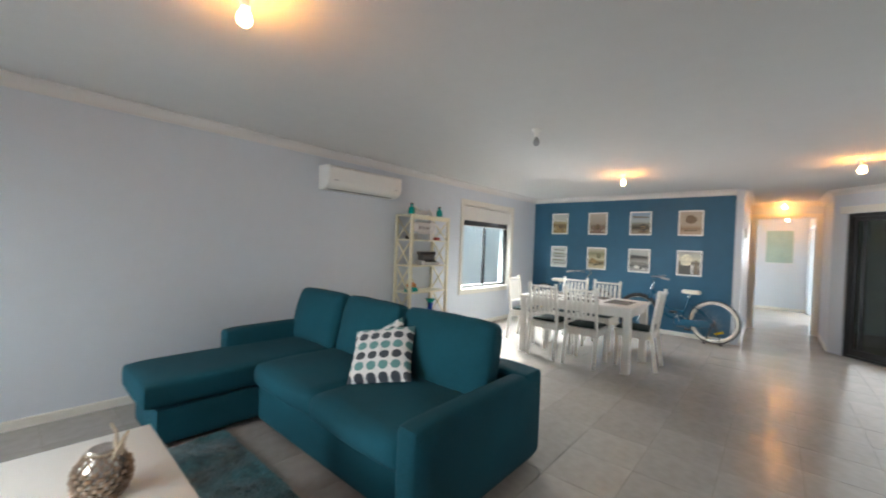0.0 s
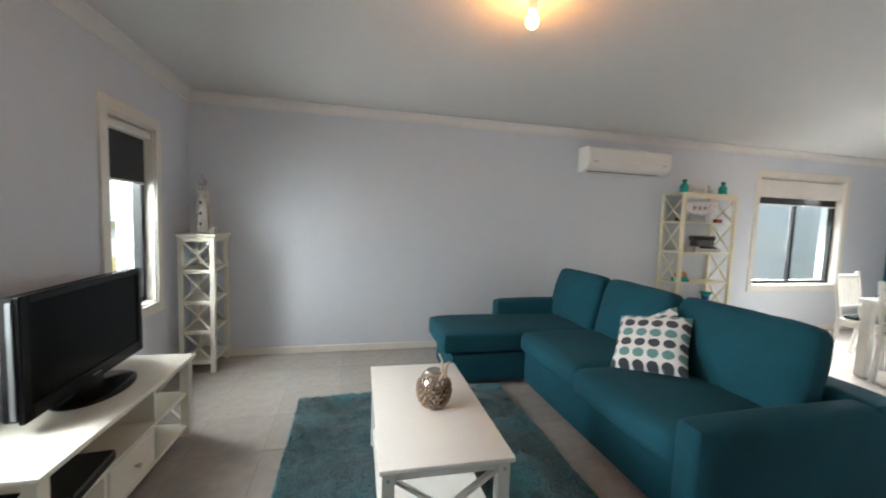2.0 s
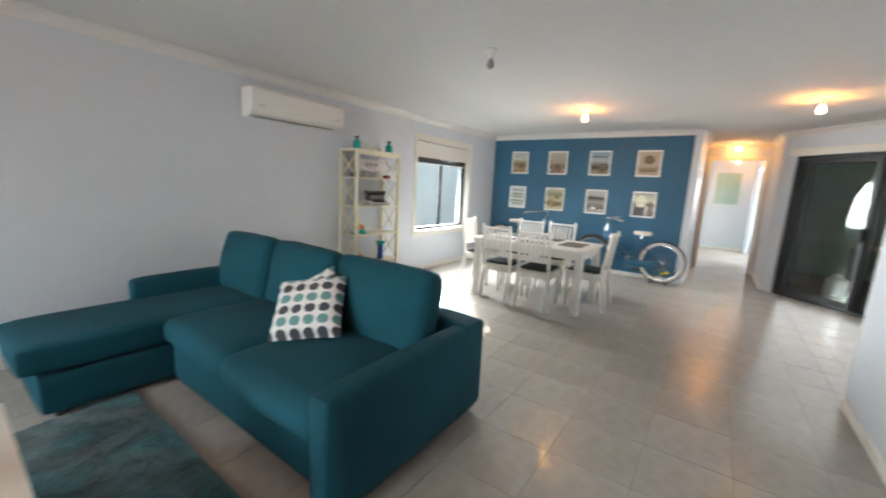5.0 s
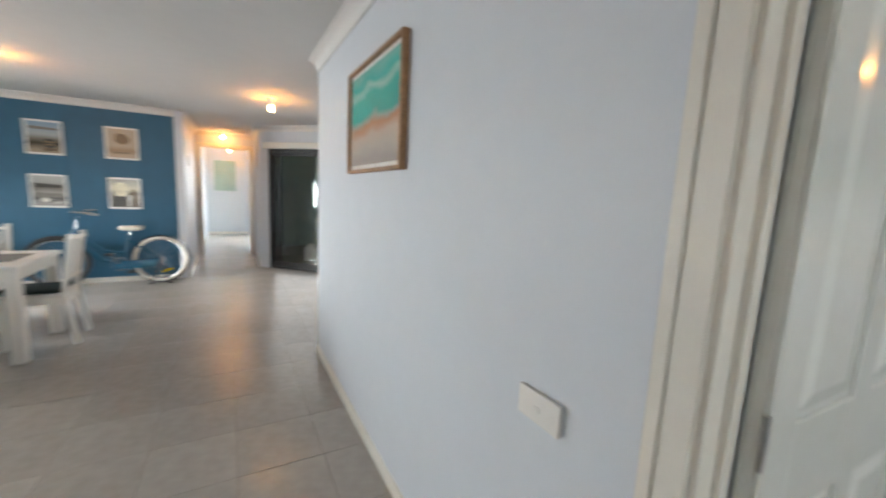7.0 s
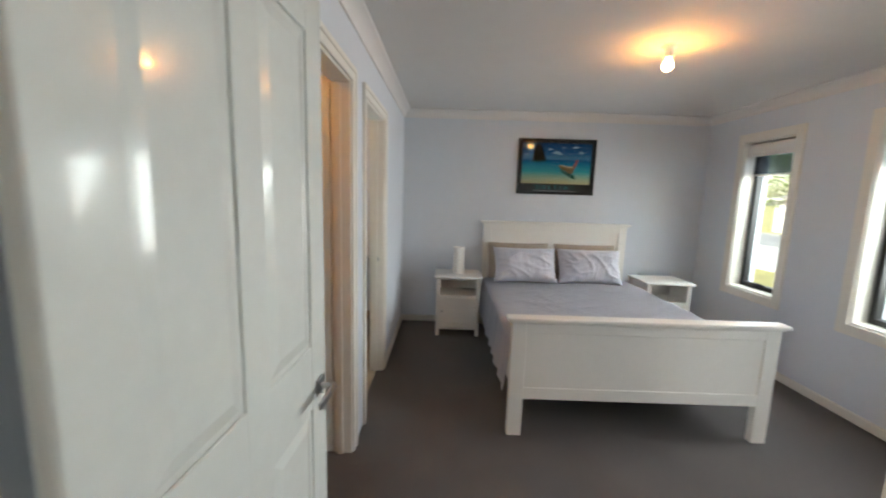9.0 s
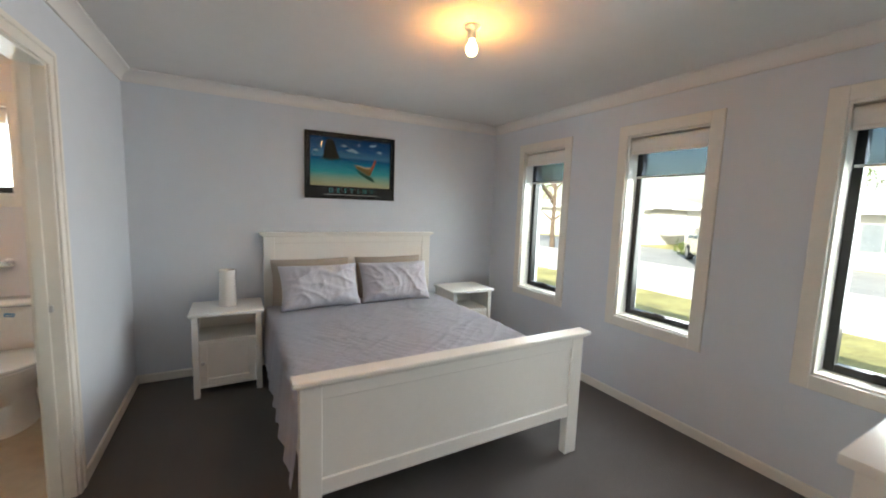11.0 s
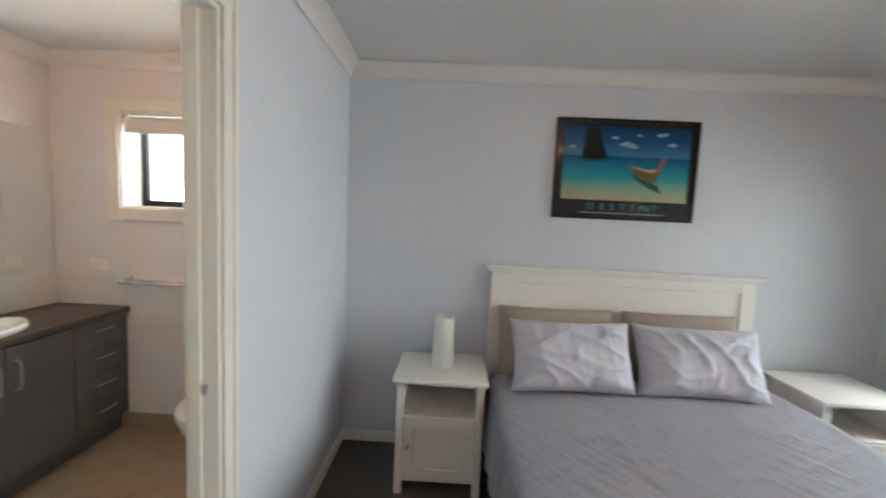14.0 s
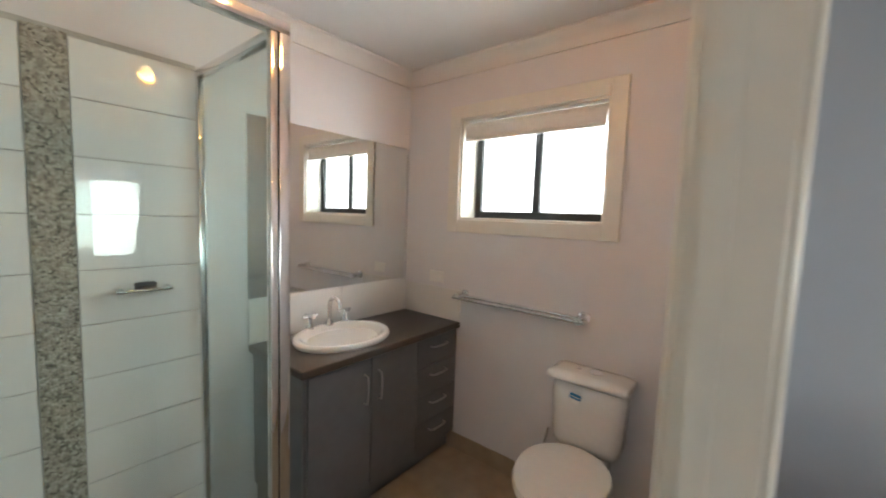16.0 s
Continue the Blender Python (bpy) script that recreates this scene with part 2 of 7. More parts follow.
wall("wall_bedroom_front", (2.70, -1.62, 0), (6.98, -1.37, H), [(3.20, 3.80, BB, BT), (4.42, 5.00, BB, BT), (5.64, 6.19, BB, BT)], WALL, "pale blue bedroom wall with three windows")
wall("wall_east", (6.73, -1.37, 0), (6.98, 2.06, H), [], WALL, "pale blue bedroom wall behind the bed", "y")
wall("wall_east_bath", (6.73, 2.06, 0), (6.98, 4.15, H), [(2.60, 3.46, 1.46, 2.06)], BATHWALL, "white bathroom wall with a sliding window", "y")
wall("wall_robe", (2.70, 2.01, 0), (6.73, 2.06, H), [(3.60, 4.38, 0, 2.05), (4.70, 5.42, 0, 2.05)], WALL, "pale blue bedroom wall with two doorways")
wall("wall_bath_side", (2.70, 2.06, 0), (6.73, 2.11, H), [(3.60, 4.38, 0, 2.05), (4.70, 5.42, 0, 2.05)], BATHWALL, "white bathroom side of the doorway wall")
wall("wall_bath_back", (2.70, 3.90, 0), (6.73, 4.00, H), [], BATHWALL, "white bathroom wall behind the vanity and shower")
wall("wall_bath_left", (4.50, 2.11, 0), (4.60, 3.90, H), [], BATHWALL, "white partition between bathroom and wardrobe", "y")
DIAG = pose(2.40, 9.05, 0, 0, 0, -45)
solid("wall_diagonal", blocks(((0, 0, 0), (0.19, 0.12, H)), ((0.19, 0, 2.04), (2.05, 0.12, H)), ((2.05, 0, 0), (2.60, 0.12, H))), WALL,
      "pale angled wall round the sliding door", "wall", DIAG, kind="structure", smooth=0)

solid("subfloor", blocks(((-2.37, -0.85, -0.2), (2.65, 14.4, -0.0022)), ((2.65, 4.97, -0.2), (4.3, 14.4, -0.0022))), GROUT, "dark grout under the floor tiles", "floor", kind="structure", smooth=0)
solid("floor_bedroom", blocks(((2.65, -1.5, -0.2), (6.8, 2.06, 0.0))), CARPET, "dark brown bedroom carpet", "floor", kind="structure", smooth=0)
BATHFLOOR = mat("tan_floor_tile", (0.34, 0.27, 0.19), 0.3, vary=0.08, grain=12, blotch=3, bump=0.04, bump_scale=60)
solid("floor_bathroom", blocks(((4.55, 2.06, -0.2), (6.8, 3.95, -0.004))), BATHFLOOR, "tan bathroom floor tiles", "floor", kind="structure", smooth=0)
solid("floor_robe", blocks(((2.65, 2.06, -0.2), (4.55, 3.95, 0.0))), CARPET, "dark carpet in the wardrobe", "floor", kind="structure", smooth=0)
solid("ceiling_living", blocks(((-2.37, -0.85, H), (2.65, 14.4, H + 0.1)), ((2.65, 5.02, H), (4.3, 14.4, H + 0.1))), CEIL, "flat white plaster ceiling", "ceiling", kind="structure", smooth=0)
solid("ceiling_bedroom", blocks(((2.65, -1.62, H), (6.98, 2.06, H + 0.1))), CEIL, "flat white bedroom ceiling", "ceiling", kind="structure", smooth=0)
solid("ceiling_bathroom", blocks(((2.65, 2.06, H), (6.98, 4.0, H + 0.1))), CEIL, "flat white bathroom ceiling", "ceiling", kind="structure", smooth=0)
# the plain roof that closes the house above
solid("roof_slab", blocks(((-2.9, -2.1, 2.52), (7.5, 14.9, 2.6))), GROUT, "plain dark roof over the rooms", "roof", kind="structure", smooth=0)


def run(name, a, b, inward, material, label, kind_of="cornice"):
    """A cornice or skirting board along a wall foot from a to b; inward points into the room."""
    a, b, n = Vector((*a, 0)), Vector((*b, 0)), Vector((*inward, 0)).normalized()
    prof = [(0.0, H - 0.086), (0.012, H - 0.086), (0.012, H - 0.074), (0.020, H - 0.052), (0.034, H - 0.034), (0.052, H - 0.020), (0.074, H - 0.012), (0.074, H - 0.001), (0.0, H - 0.001)]
    if kind_of == "skirting":
        prof = [(0.0, 0.0), (0.013, 0.0), (0.013, 0.058), (0.009, 0.066), (0.0, 0.067)]
    bm = bmesh.new()
    ends = [[bm.verts.new(p + n * d + Vector((0, 0, z))) for d, z in prof] for p in (a, b)]
    k = len(prof)
    for i in range(k):
        j = (i + 1) % k
        bm.faces.new((ends[0][i], ends[0][j], ends[1][j], ends[1][i]))
    bm.faces.new(ends[0])
    bm.faces.new(list(reversed(ends[1])))
    return solid(name, bm, material, label, kind_of, kind="structure", smooth=32 if kind_of == "cornice" else 20)


for a, b, n in [((-2.12, -0.60), (-2.12, 8.41), (1, 0)), ((-2.12, -0.60), (2.60, -0.60), (0, 1)), ((2.60, -0.60), (2.60, 4.97), (-1, 0)),
                ((-2.12, 8.41), (1.29, 8.41), (0, -1)), ((1.39, 8.49), (1.39, 10.5), (1, 0)), ((2.40, 9.05), (2.40, 10.5), (-1, 0)), ((1.39, 10.5), (2.4, 10.5), (0, -1)),
                ((2.40, 9.05), (4.2, 7.25), (-1, -1)), ((2.60, 4.97), (4.2, 4.97), (0, 1)),
                ((2.70, -1.37), (6.73, -1.37), (0, 1)), ((6.73, -1.37), (6.73, 2.01), (-1, 0)), ((2.70, 2.01), (6.73, 2.01), (0, -1)), ((2.70, -1.37), (2.70, 2.01), (1, 0)),
                ((6.73, 2.11), (6.73, 3.90), (-1, 0)), ((4.60, 3.90), (6.73, 3.90), (0, -1)), ((4.60, 2.11), (6.73, 2.11), (0, 1))]:
    run("cornice", a, b, n, CORNICE, "white coved plaster cornice")
for a, b, n in [((-2.12, -0.60), (-2.12, 8.41), (1, 0)), ((-2.12, -0.60), (2.60, -0.60), (0, 1)), ((2.60, -0.60), (2.60, 0.965), (-1, 0)), ((2.60, 2.045), (2.60, 4.97), (-1, 0)),
                ((-2.12, 8.41), (1.29, 8.41), (0, -1)), ((1.39, 8.45), (1.39, 10.5), (1, 0)), ((2.40, 9.05), (2.40, 10.5), (-1, 0)), ((1.39, 14.3), (2.4, 14.3), (0, -1)),
                ((2.70, -1.37), (6.73, -1.37), (0, 1)), ((6.73, -1.37), (6.73, 2.01), (-1, 0)), ((5.48, 2.01), (6.73, 2.01), (0, -1)), ((2.70, -1.37), (2.70, 0.965), (1, 0))]:
    run("baseboard", a, b, n, TRIM, "white painted skirting board", "skirting")


def casing(name, m, w, h, depth, label, sides=(True, True), aw=0.062):
    """Door lining and moulded architraves; local x along the wall, y through it from the first face."""
    t = thing(name, label, "door frame", m, kind="structure")
    part("jamb", blocks(((0, 0, 0), (0.018, depth, h)), bevel=0.002), TRIM, t)
    part("jamb", blocks(((w - 0.018, 0, 0), (w, depth, h)), bevel=0.002), TRIM, t)
    part("jamb_head", blocks(((0.018, 0, h - 0.018), (w - 0.018, depth, h)), bevel=0.002), TRIM, t)
    part("door_stop", blocks(((0.018, depth * 0.5, 0), (0.030, depth * 0.5 + 0.03, h - 0.018)), ((w - 0.030, depth * 0.5, 0), (w - 0.018, depth * 0.5 + 0.03, h - 0.018))), TRIM, t)
    for on, y0, y1, y2 in ((sides[0], -0.012, -0.018, 0.0), (sides[1], depth + 0.012, depth + 0.018, depth)):
        if not on:
            continue
        s = 1 if y0 > 0 else -1
        for x0, x1 in ((-aw, 0.006), (w - 0.006, w + aw)):
            inner = x1 if x0 < 0 else x0
            outer = x0 if x0 < 0 else x1
            mid = outer + (inner - outer) * 0.35
            bm = blocks(((min(outer, mid), min(y2, y1), 0), (max(outer, mid), max(y2, y1), h + 0.06)),
                        ((min(mid, inner), min(y2, y0), 0), (max(mid, inner), max(y2, y0), h + 0.04)), bevel=0.003)
            part("architrave", bm, TRIM, t)
        part("architrave", blocks(((-0.040, min(y2, y0 + s * 0.001), h - 0.006), (w + 0.040, max(y2, y0 + s * 0.001), h + 0.038)), ((-0.040, min(y2, y1 + s * 0.001), h + 0.038), (w + 0.040, max(y2, y1 + s * 0.001), h + 0.063)), bevel=0.003), TRIM, t)
    return t


casing("door_frame_1", pose(2.60, 1.972, 0, 0, 0, -90), 0.922, 2.05, 0.10, "white moulded frame round the bedroom doorway", aw=0.07)
casing("door_frame_2", pose(4.70, 2.01, 0), 0.72, 2.05, 0.10, "cream moulded frame round the bathroom doorway")
casing("door_frame_3", pose(3.60, 2.01, 0), 0.78, 2.05, 0.10, "cream moulded frame round the wardrobe doorway")
casing("door_frame_4", pose(1.46, 10.50, 0), 0.87, 2.12, 0.10, "white frame round the hallway opening")


def handle_set(parent, x, y, z, side, way):
    """Lever handle on a square rose; side is the y direction it sticks out, way the x direction of the lever."""
    hd = part("door_handle", blocks(((x - 0.027, min(y, y + side * 0.008), z - 0.027), (x + 0.027, max(y, y + side * 0.008), z + 0.027)), bevel=0.002), STEEL, parent, "brushed steel lever handle")
    bm = rod(bmesh.new(), (x, y, z), (x, y + side * 0.05, z), 0.009)
    box(bm, (min(x, x + way * 0.115) - 0.008, y + side * 0.05 - 0.006, z - 0.011), (max(x, x + way * 0.115) + 0.008, y + side * 0.05 + 0.006, z + 0.011), 0.003)
    part("lever", bm, STEEL, hd)


def panel_door(name, m, w, label, h=2.03):
    """A six-panel moulded door leaf; the hinge edge at x = 0, its two faces at y = 0 and y = 0.036."""
    t = thing(name, label, "door", m, kind="structure")
    part("leaf", blocks(((0, 0.007, 0.008), (w, 0.029, h)), bevel=0.002), DOORW, t)
    st, mid = 0.11, 0.10
    rails = [(0.008, 0.20), (0.83, 1.03), (h - 0.12, h)]
    for y0, y1 in ((0.0, 0.0072), (0.0288, 0.036)):
        bm = bmesh.new()
        for x0, x1 in ((0, st), (w / 2 - mid / 2, w / 2 + mid / 2), (w - st, w)):
            box(bm, (x0, y0, 0.008), (x1, y1, h), 0.003)
        for z0, z1 in rails:
            box(bm, (st - 0.001, y0 + 0.0004, z0), (w - st + 0.001, y1 - 0.0004, z1), 0.003)
        part("frame_moulding", bm, DOORW, t)
        for x0, x1 in ((st, w / 2 - mid / 2), (w / 2 + mid / 2, w - st)):
            for (a, b), (c, d) in zip(rails, rails[1:]):
                face, back = (y0 + 0.001, y1) if y0 == 0 else (y1 - 0.001, y0)
                bm = bmesh.new()
                rim = [bm.verts.new(p) for p in ((x0 + 0.012, back, b + 0.012), (x1 - 0.012, back, b + 0.012), (x1 - 0.012, back, c - 0.012), (x0 + 0.012, back, c - 0.012))]
                top = [bm.verts.new(p) for p in ((x0 + 0.045, face, b + 0.045), (x1 - 0.045, face, b + 0.045), (x1 - 0.045, face, c - 0.045), (x0 + 0.045, face, c - 0.045))]
                bm.faces.new(top)
                bm.faces.new(list(reversed(rim)))
                for i in range(4):
                    bm.faces.new((rim[i], rim[(i + 1) % 4], top[(i + 1) % 4], top[i]))
                part("door_panel", bm, DOORW, t, smooth=0)
    handle_set(t, w - 0.06, 0.0, 0.885, -1, -1)
    handle_set(t, w - 0.06, 0.036, 0.885, 1, -1)
    for z in (0.2, 1.02, 1.83):
        part("hinge", rod(bmesh.new(), (-0.004, 0.0, z - 0.05), (-0.004, 0.0, z + 0.05), 0.006, 8), STEEL, t)
    return t


panel_door("door_1", pose(2.732, 1.922, 0, 0, 0, -2.2), 0.812, "white six-panel bedroom door standing open")
panel_door("door_2", pose(4.722, 2.115, 0, 0, 0, 88), 0.68, "white panelled bathroom door standing open")
panel_door("door_3", pose(4.395, 2.118, 0, 0, 0, 95), 0.74, "white panelled wardrobe door standing open")


def window(name, m, w, h, label, bars=(), frost=None, blind=0.12, veil=0.18, winder=True, fy=0.15, veil_fabric=None):
    """A dark aluminium window in a lined opening. Local x along the wall, z up from the opening's foot, y outward."""
    t = thing(name, label, "window", m, kind="structure")
    tw = 0.078
    for x0, x1, z0, z1 in ((-tw, 0, -tw, h + tw), (w, w + tw, -tw, h + tw), (0, w, h, h + tw), (0, w, -tw, 0)):
        part("trim", blocks(((x0, -0.018, z0), (x1, 0.0, z1)), bevel=0.003), TRIM, t)
    part("liner", blocks(((0, 0, 0), (0.012, 0.17, h)), ((w - 0.012, 0, 0), (w, 0.17, h)), ((0.012, 0, h - 0.012), (w - 0.012, 0.17, h))), TRIM, t)
    part("window_sill", blocks(((0.012, 0, 0), (w - 0.012, 0.17, 0.014)), bevel=0.003), TRIM, t)
    f = 0.042
    a0, a1, b0, b1 = 0.012, w - 0.012, 0.014, h - 0.012
    for lo, hi in (((a0, fy, b0), (a0 + f, fy + 0.06, b1)), ((a1 - f, fy, b0), (a1, fy + 0.06, b1)), ((a0 + f, fy, b1 - f), (a1 - f, fy + 0.06, b1)), ((a0 + f, fy, b0), (a1 - f, fy + 0.06, b0 + f))):
        part("window_frame", blocks((lo, hi), bevel=0.003), ALU, t)
    for x in bars:
        part("window_frame", blocks(((x - 0.022, fy + 0.005, b0 + f), (x + 0.022, fy + 0.055, b1 - f)), bevel=0.003), ALU, t)
    xs = [a0 + f, *bars, a1 - f]
    for x0, x1 in zip(xs, xs[1:]):
        p = part("pane", blocks(((x0, fy + 0.028, b0 + f), (x1, fy + 0.032, b1 - f))), frost or GLASS, t)
        p.visible_shadow = False
    if winder:
        c = (a0 + a1) / 2 - 0.05
        bm = blocks(((c - 0.05, fy - 0.025, b0 + f - 0.005), (c + 0.05, fy + 0.005, b0 + f + 0.012)), bevel=0.004)
        bar(bm, (c + 0.03, fy - 0.025, b0 + f + 0.016), (c + 0.12, fy - 0.032, b0 + f + 0.010), 0.016, 0.008)
        part("winder", bm, BLACKM, t)
    if bars:
        part("latch", blocks(((a1 - f - 0.004, fy - 0.015, h * 0.55), (a1 - f + 0.02, fy + 0.005, h * 0.55 + 0.10)), bevel=0.004), BLACKM, t)
    # roller blind in the head of the opening
    bl = thing("roller_blind", "white roller blind with a raised dark sheer below", "blind", m, group="roller blinds")
    bm = rod(bmesh.new(), (0.016, 0.045, h - 0.052), (w - 0.016, 0.045, h - 0.052), 0.034, 16)
    part("roll", bm, BLINDW, bl)
    part("front_fabric", blocks(((0.02, 0.012, h - blind), (w - 0.02, 0.0145, h - 0.05))), BLINDW, bl)
    part("bottom_bar", blocks(((0.02, 0.007, h - blind - 0.022), (w - 0.02, 0.019, h - blind)), bevel=0.004), BLINDW, bl)
    if veil:
        part("sheer", blocks(((0.024, min(0.088, fy - 0.008), h - veil - 0.10), (w - 0.024, min(0.088, fy - 0.008) + 0.0015, h - 0.02))), veil_fabric or SHEER, bl, "dark sheer fabric")
        part("sheer_bar", blocks(((0.024, min(0.083, fy - 0.013), h - veil - 0.115), (w - 0.024, min(0.094, fy - 0.003), h - veil - 0.10)), bevel=0.003), BLINDW, bl)
    return t


FRONT = lambda x, y, z: pose(x, y, z, 0, 0, 180)
window("window_1", FRONT(-0.92, -0.60, WB), 0.57, WT - WB, "tall black-framed window with a dark blind half down", blind=0.06, veil=0.29, fy=0.06, veil_fabric=BLINDG)
window("window_2", FRONT(0.67, -0.60, WB), 0.57, WT - WB, "tall black-framed window beside the television", blind=0.06, veil=0.29, fy=0.06, veil_fabric=BLINDG)
window("window_3", pose(-2.12, 5.94, 0.635, 0, 0, 90), 1.50, 1.425, "wide black-framed sliding window with a raised blind", bars=(0.76,), blind=0.24, veil=0.24, winder=False, fy=0.075, veil_fabric=BLINDG)
for i, (x0, x1) in enumerate(((5.64, 6.19), (4.42, 5.00), (3.20, 3.80))):
    window("window_%d" % (4 + i), FRONT(x1, -1.37, BB), x1 - x0, BT - BB, "narrow black-framed bedroom window with a roller blind", veil=0.20, fy=0.11)
window("window_8", pose(2.62, 14.3, 1.1), 0.68, 0.90, "small bright window at the hallway end", veil=0, winder=False)
# unseen window, added so its lamp can brighten the hallway
window("window_9", pose(4.20, 13.6, 0.9, 0, 0, -90), 1.40, 1.15, "added unseen window that lets fill light into the hallway", bars=(0.7,), veil=0, winder=False)
window("window_7", pose(6.73, 3.46, 1.46, 0, 0, -90), 0.86, 0.60, "black-framed frosted sliding bathroom window", bars=(0.43,), frost=FROST, blind=0.11, veil=0, winder=False)

# added area lamps that stand in for sky light entering at each opening
SKYC = (0.95, 0.98, 1.0)
for x, y, z, w, h, rx, rz, e, tilt, spread in (
        (-1.205, -1.0, 1.32, 0.52, 1.2, 90, 0, 25, 20, 146), (0.385, -1.0, 1.32, 0.52, 1.2, 90, 0, 25, 20, 146),
        # the second lamp here shines through the unseen window added beside the hallway
        (2.96, 14.45, 1.55, 0.6, 0.8, 90, 180, 30, 30, 140), (4.46, 12.9, 1.475, 1.3, 1.05, 90, 90, 30, 30, 140),
        (-2.60, 6.76, 1.36, 1.35, 1.25, 90, -112, 84, 34, 132),
        # weak fill at the sliding door, added to brighten the wall opposite
        (3.13, 8.18, 1.05, 1.7, 1.9, 90, 135, 4, 8, 140),
        (3.5, -1.80, 1.36, 0.55, 1.25, 90, 0, 13.5, 30, 146), (4.71, -1.80, 1.36, 0.55, 1.25, 90, 0, 13.5, 30, 146), (5.915, -1.80, 1.36, 0.55, 1.25, 90, 0, 12.5, 30, 146),
        (7.08, 3.03, 1.74, 0.84, 0.56, 90, 90, 8.5, 10, 160)):
    lamp("window_daylight", "AREA", e, SKYC, pose(x, y, z, rx - tilt, 0, rz), size=w, size_y=h).data.spread = radians(spread)


def batten(x, y, lit, label, power=9.0):
    """A bare bulb in a plastic batten holder on the ceiling."""
    t = thing("batten_light", label, "ceiling light", pose(x, y, H), group="bare bulb ceiling lights")
    part("holder", lathe(bmesh.new(), [(0.042, 0.0), (0.042, -0.010), (0.030, -0.016), (0.021, -0.030), (0.020, -0.062), (0.016, -0.066)], 20), PLASTIC, t, "white plastic holder")
    if lit:
        part("bulb", lathe(bmesh.new(), [(0.012, -0.064), (0.015, -0.075), (0.026, -0.094), (0.030, -0.112), (0.027, -0.130), (0.015, -0.142), (0.004, -0.145)], 18), BULB, t, "glowing warm bulb")
    else:
        part("bulb", lathe(bmesh.new(), [(0.012, -0.064), (0.014, -0.075), (0.024, -0.094), (0.027, -0.110), (0.024, -0.128), (0.012, -0.139), (0.003, -0.141)], 18), mat("grey_unlit_glass", (0.30, 0.30, 0.30), 0.2, vary=0.05), t, "unlit grey bulb")
    if lit:
        lamp("bulb_light", "POINT", power, (1.0, 0.36, 0.06), pose(x, y, H - 0.12), radius=0.034)
    return t


for x, y, p in ((0.065, 1.624, 11), (0.204, 6.40, 12), (2.40, 6.65, 12), (1.87, 10.28, 9), (1.97, 13.6, 16), (4.785, 0.216, 12), (5.55, 2.75, 12), (3.8, 2.62, 18)):
    batten(x, y, True, "bare glowing bulb in a white ceiling holder", p * 1.15)
batten(0.18, 3.981, False, "unlit frosted bulb in a white ceiling holder")

# ---- soft shapes ----


def soft_box(lo, hi, r=0.05, n=8, bulge=(0, 0, 0), wrinkle=0.0, freq=5.0, seed=0.0):
    """An upholstered block: rounded edges, faces swelling by bulge along each axis, slight creases."""
    bm = bmesh.new()
    bmesh.ops.create_cube(bm, size=2.0)
    bmesh.ops.subdivide_edges(bm, edges=bm.edges[:], cuts=n, use_grid_fill=True)
    lo, hi = Vector(lo), Vector(hi)
    c, s = (lo + hi) / 2, (hi - lo) / 2
    r = min(r, min(s) * 0.98)
    for v in bm.verts:
        u = v.co.copy()
        # crowd the vertices towards the edges, where the rounding is
        q = Vector([math.copysign(1 - (1 - abs(a)) ** 1.25, a) if abs(a) < 1 else a for a in u])
        p = Vector([q[i] * s[i] for i in range(3)])
        core = Vector([max(-(s[i] - r), min(s[i] - r, p[i])) for i in range(3)])
        d = p - core
        if d.length > 1e-6:
            p = core + d.normalized() * r
        for i in range(3):
            j, k = (i + 1) % 3, (i + 2) % 3
            w = max(0, 1 - q[j] ** 2) * max(0, 1 - q[k] ** 2)
            p[i] += math.copysign(bulge[i] * w * abs(q[i]), q[i])
        w = p + c
        if wrinkle:
            w += d.normalized() * wrinkle * noise.noise((w + Vector((seed, seed * 2, 0))) * freq) if d.length > 1e-6 else Vector((0, 0, 0))
            w += Vector((0, 0, wrinkle * 0.6 * noise.noise(w * freq * 2.1 + Vector((seed, 0, seed)))))
        v.co = w
    return bm


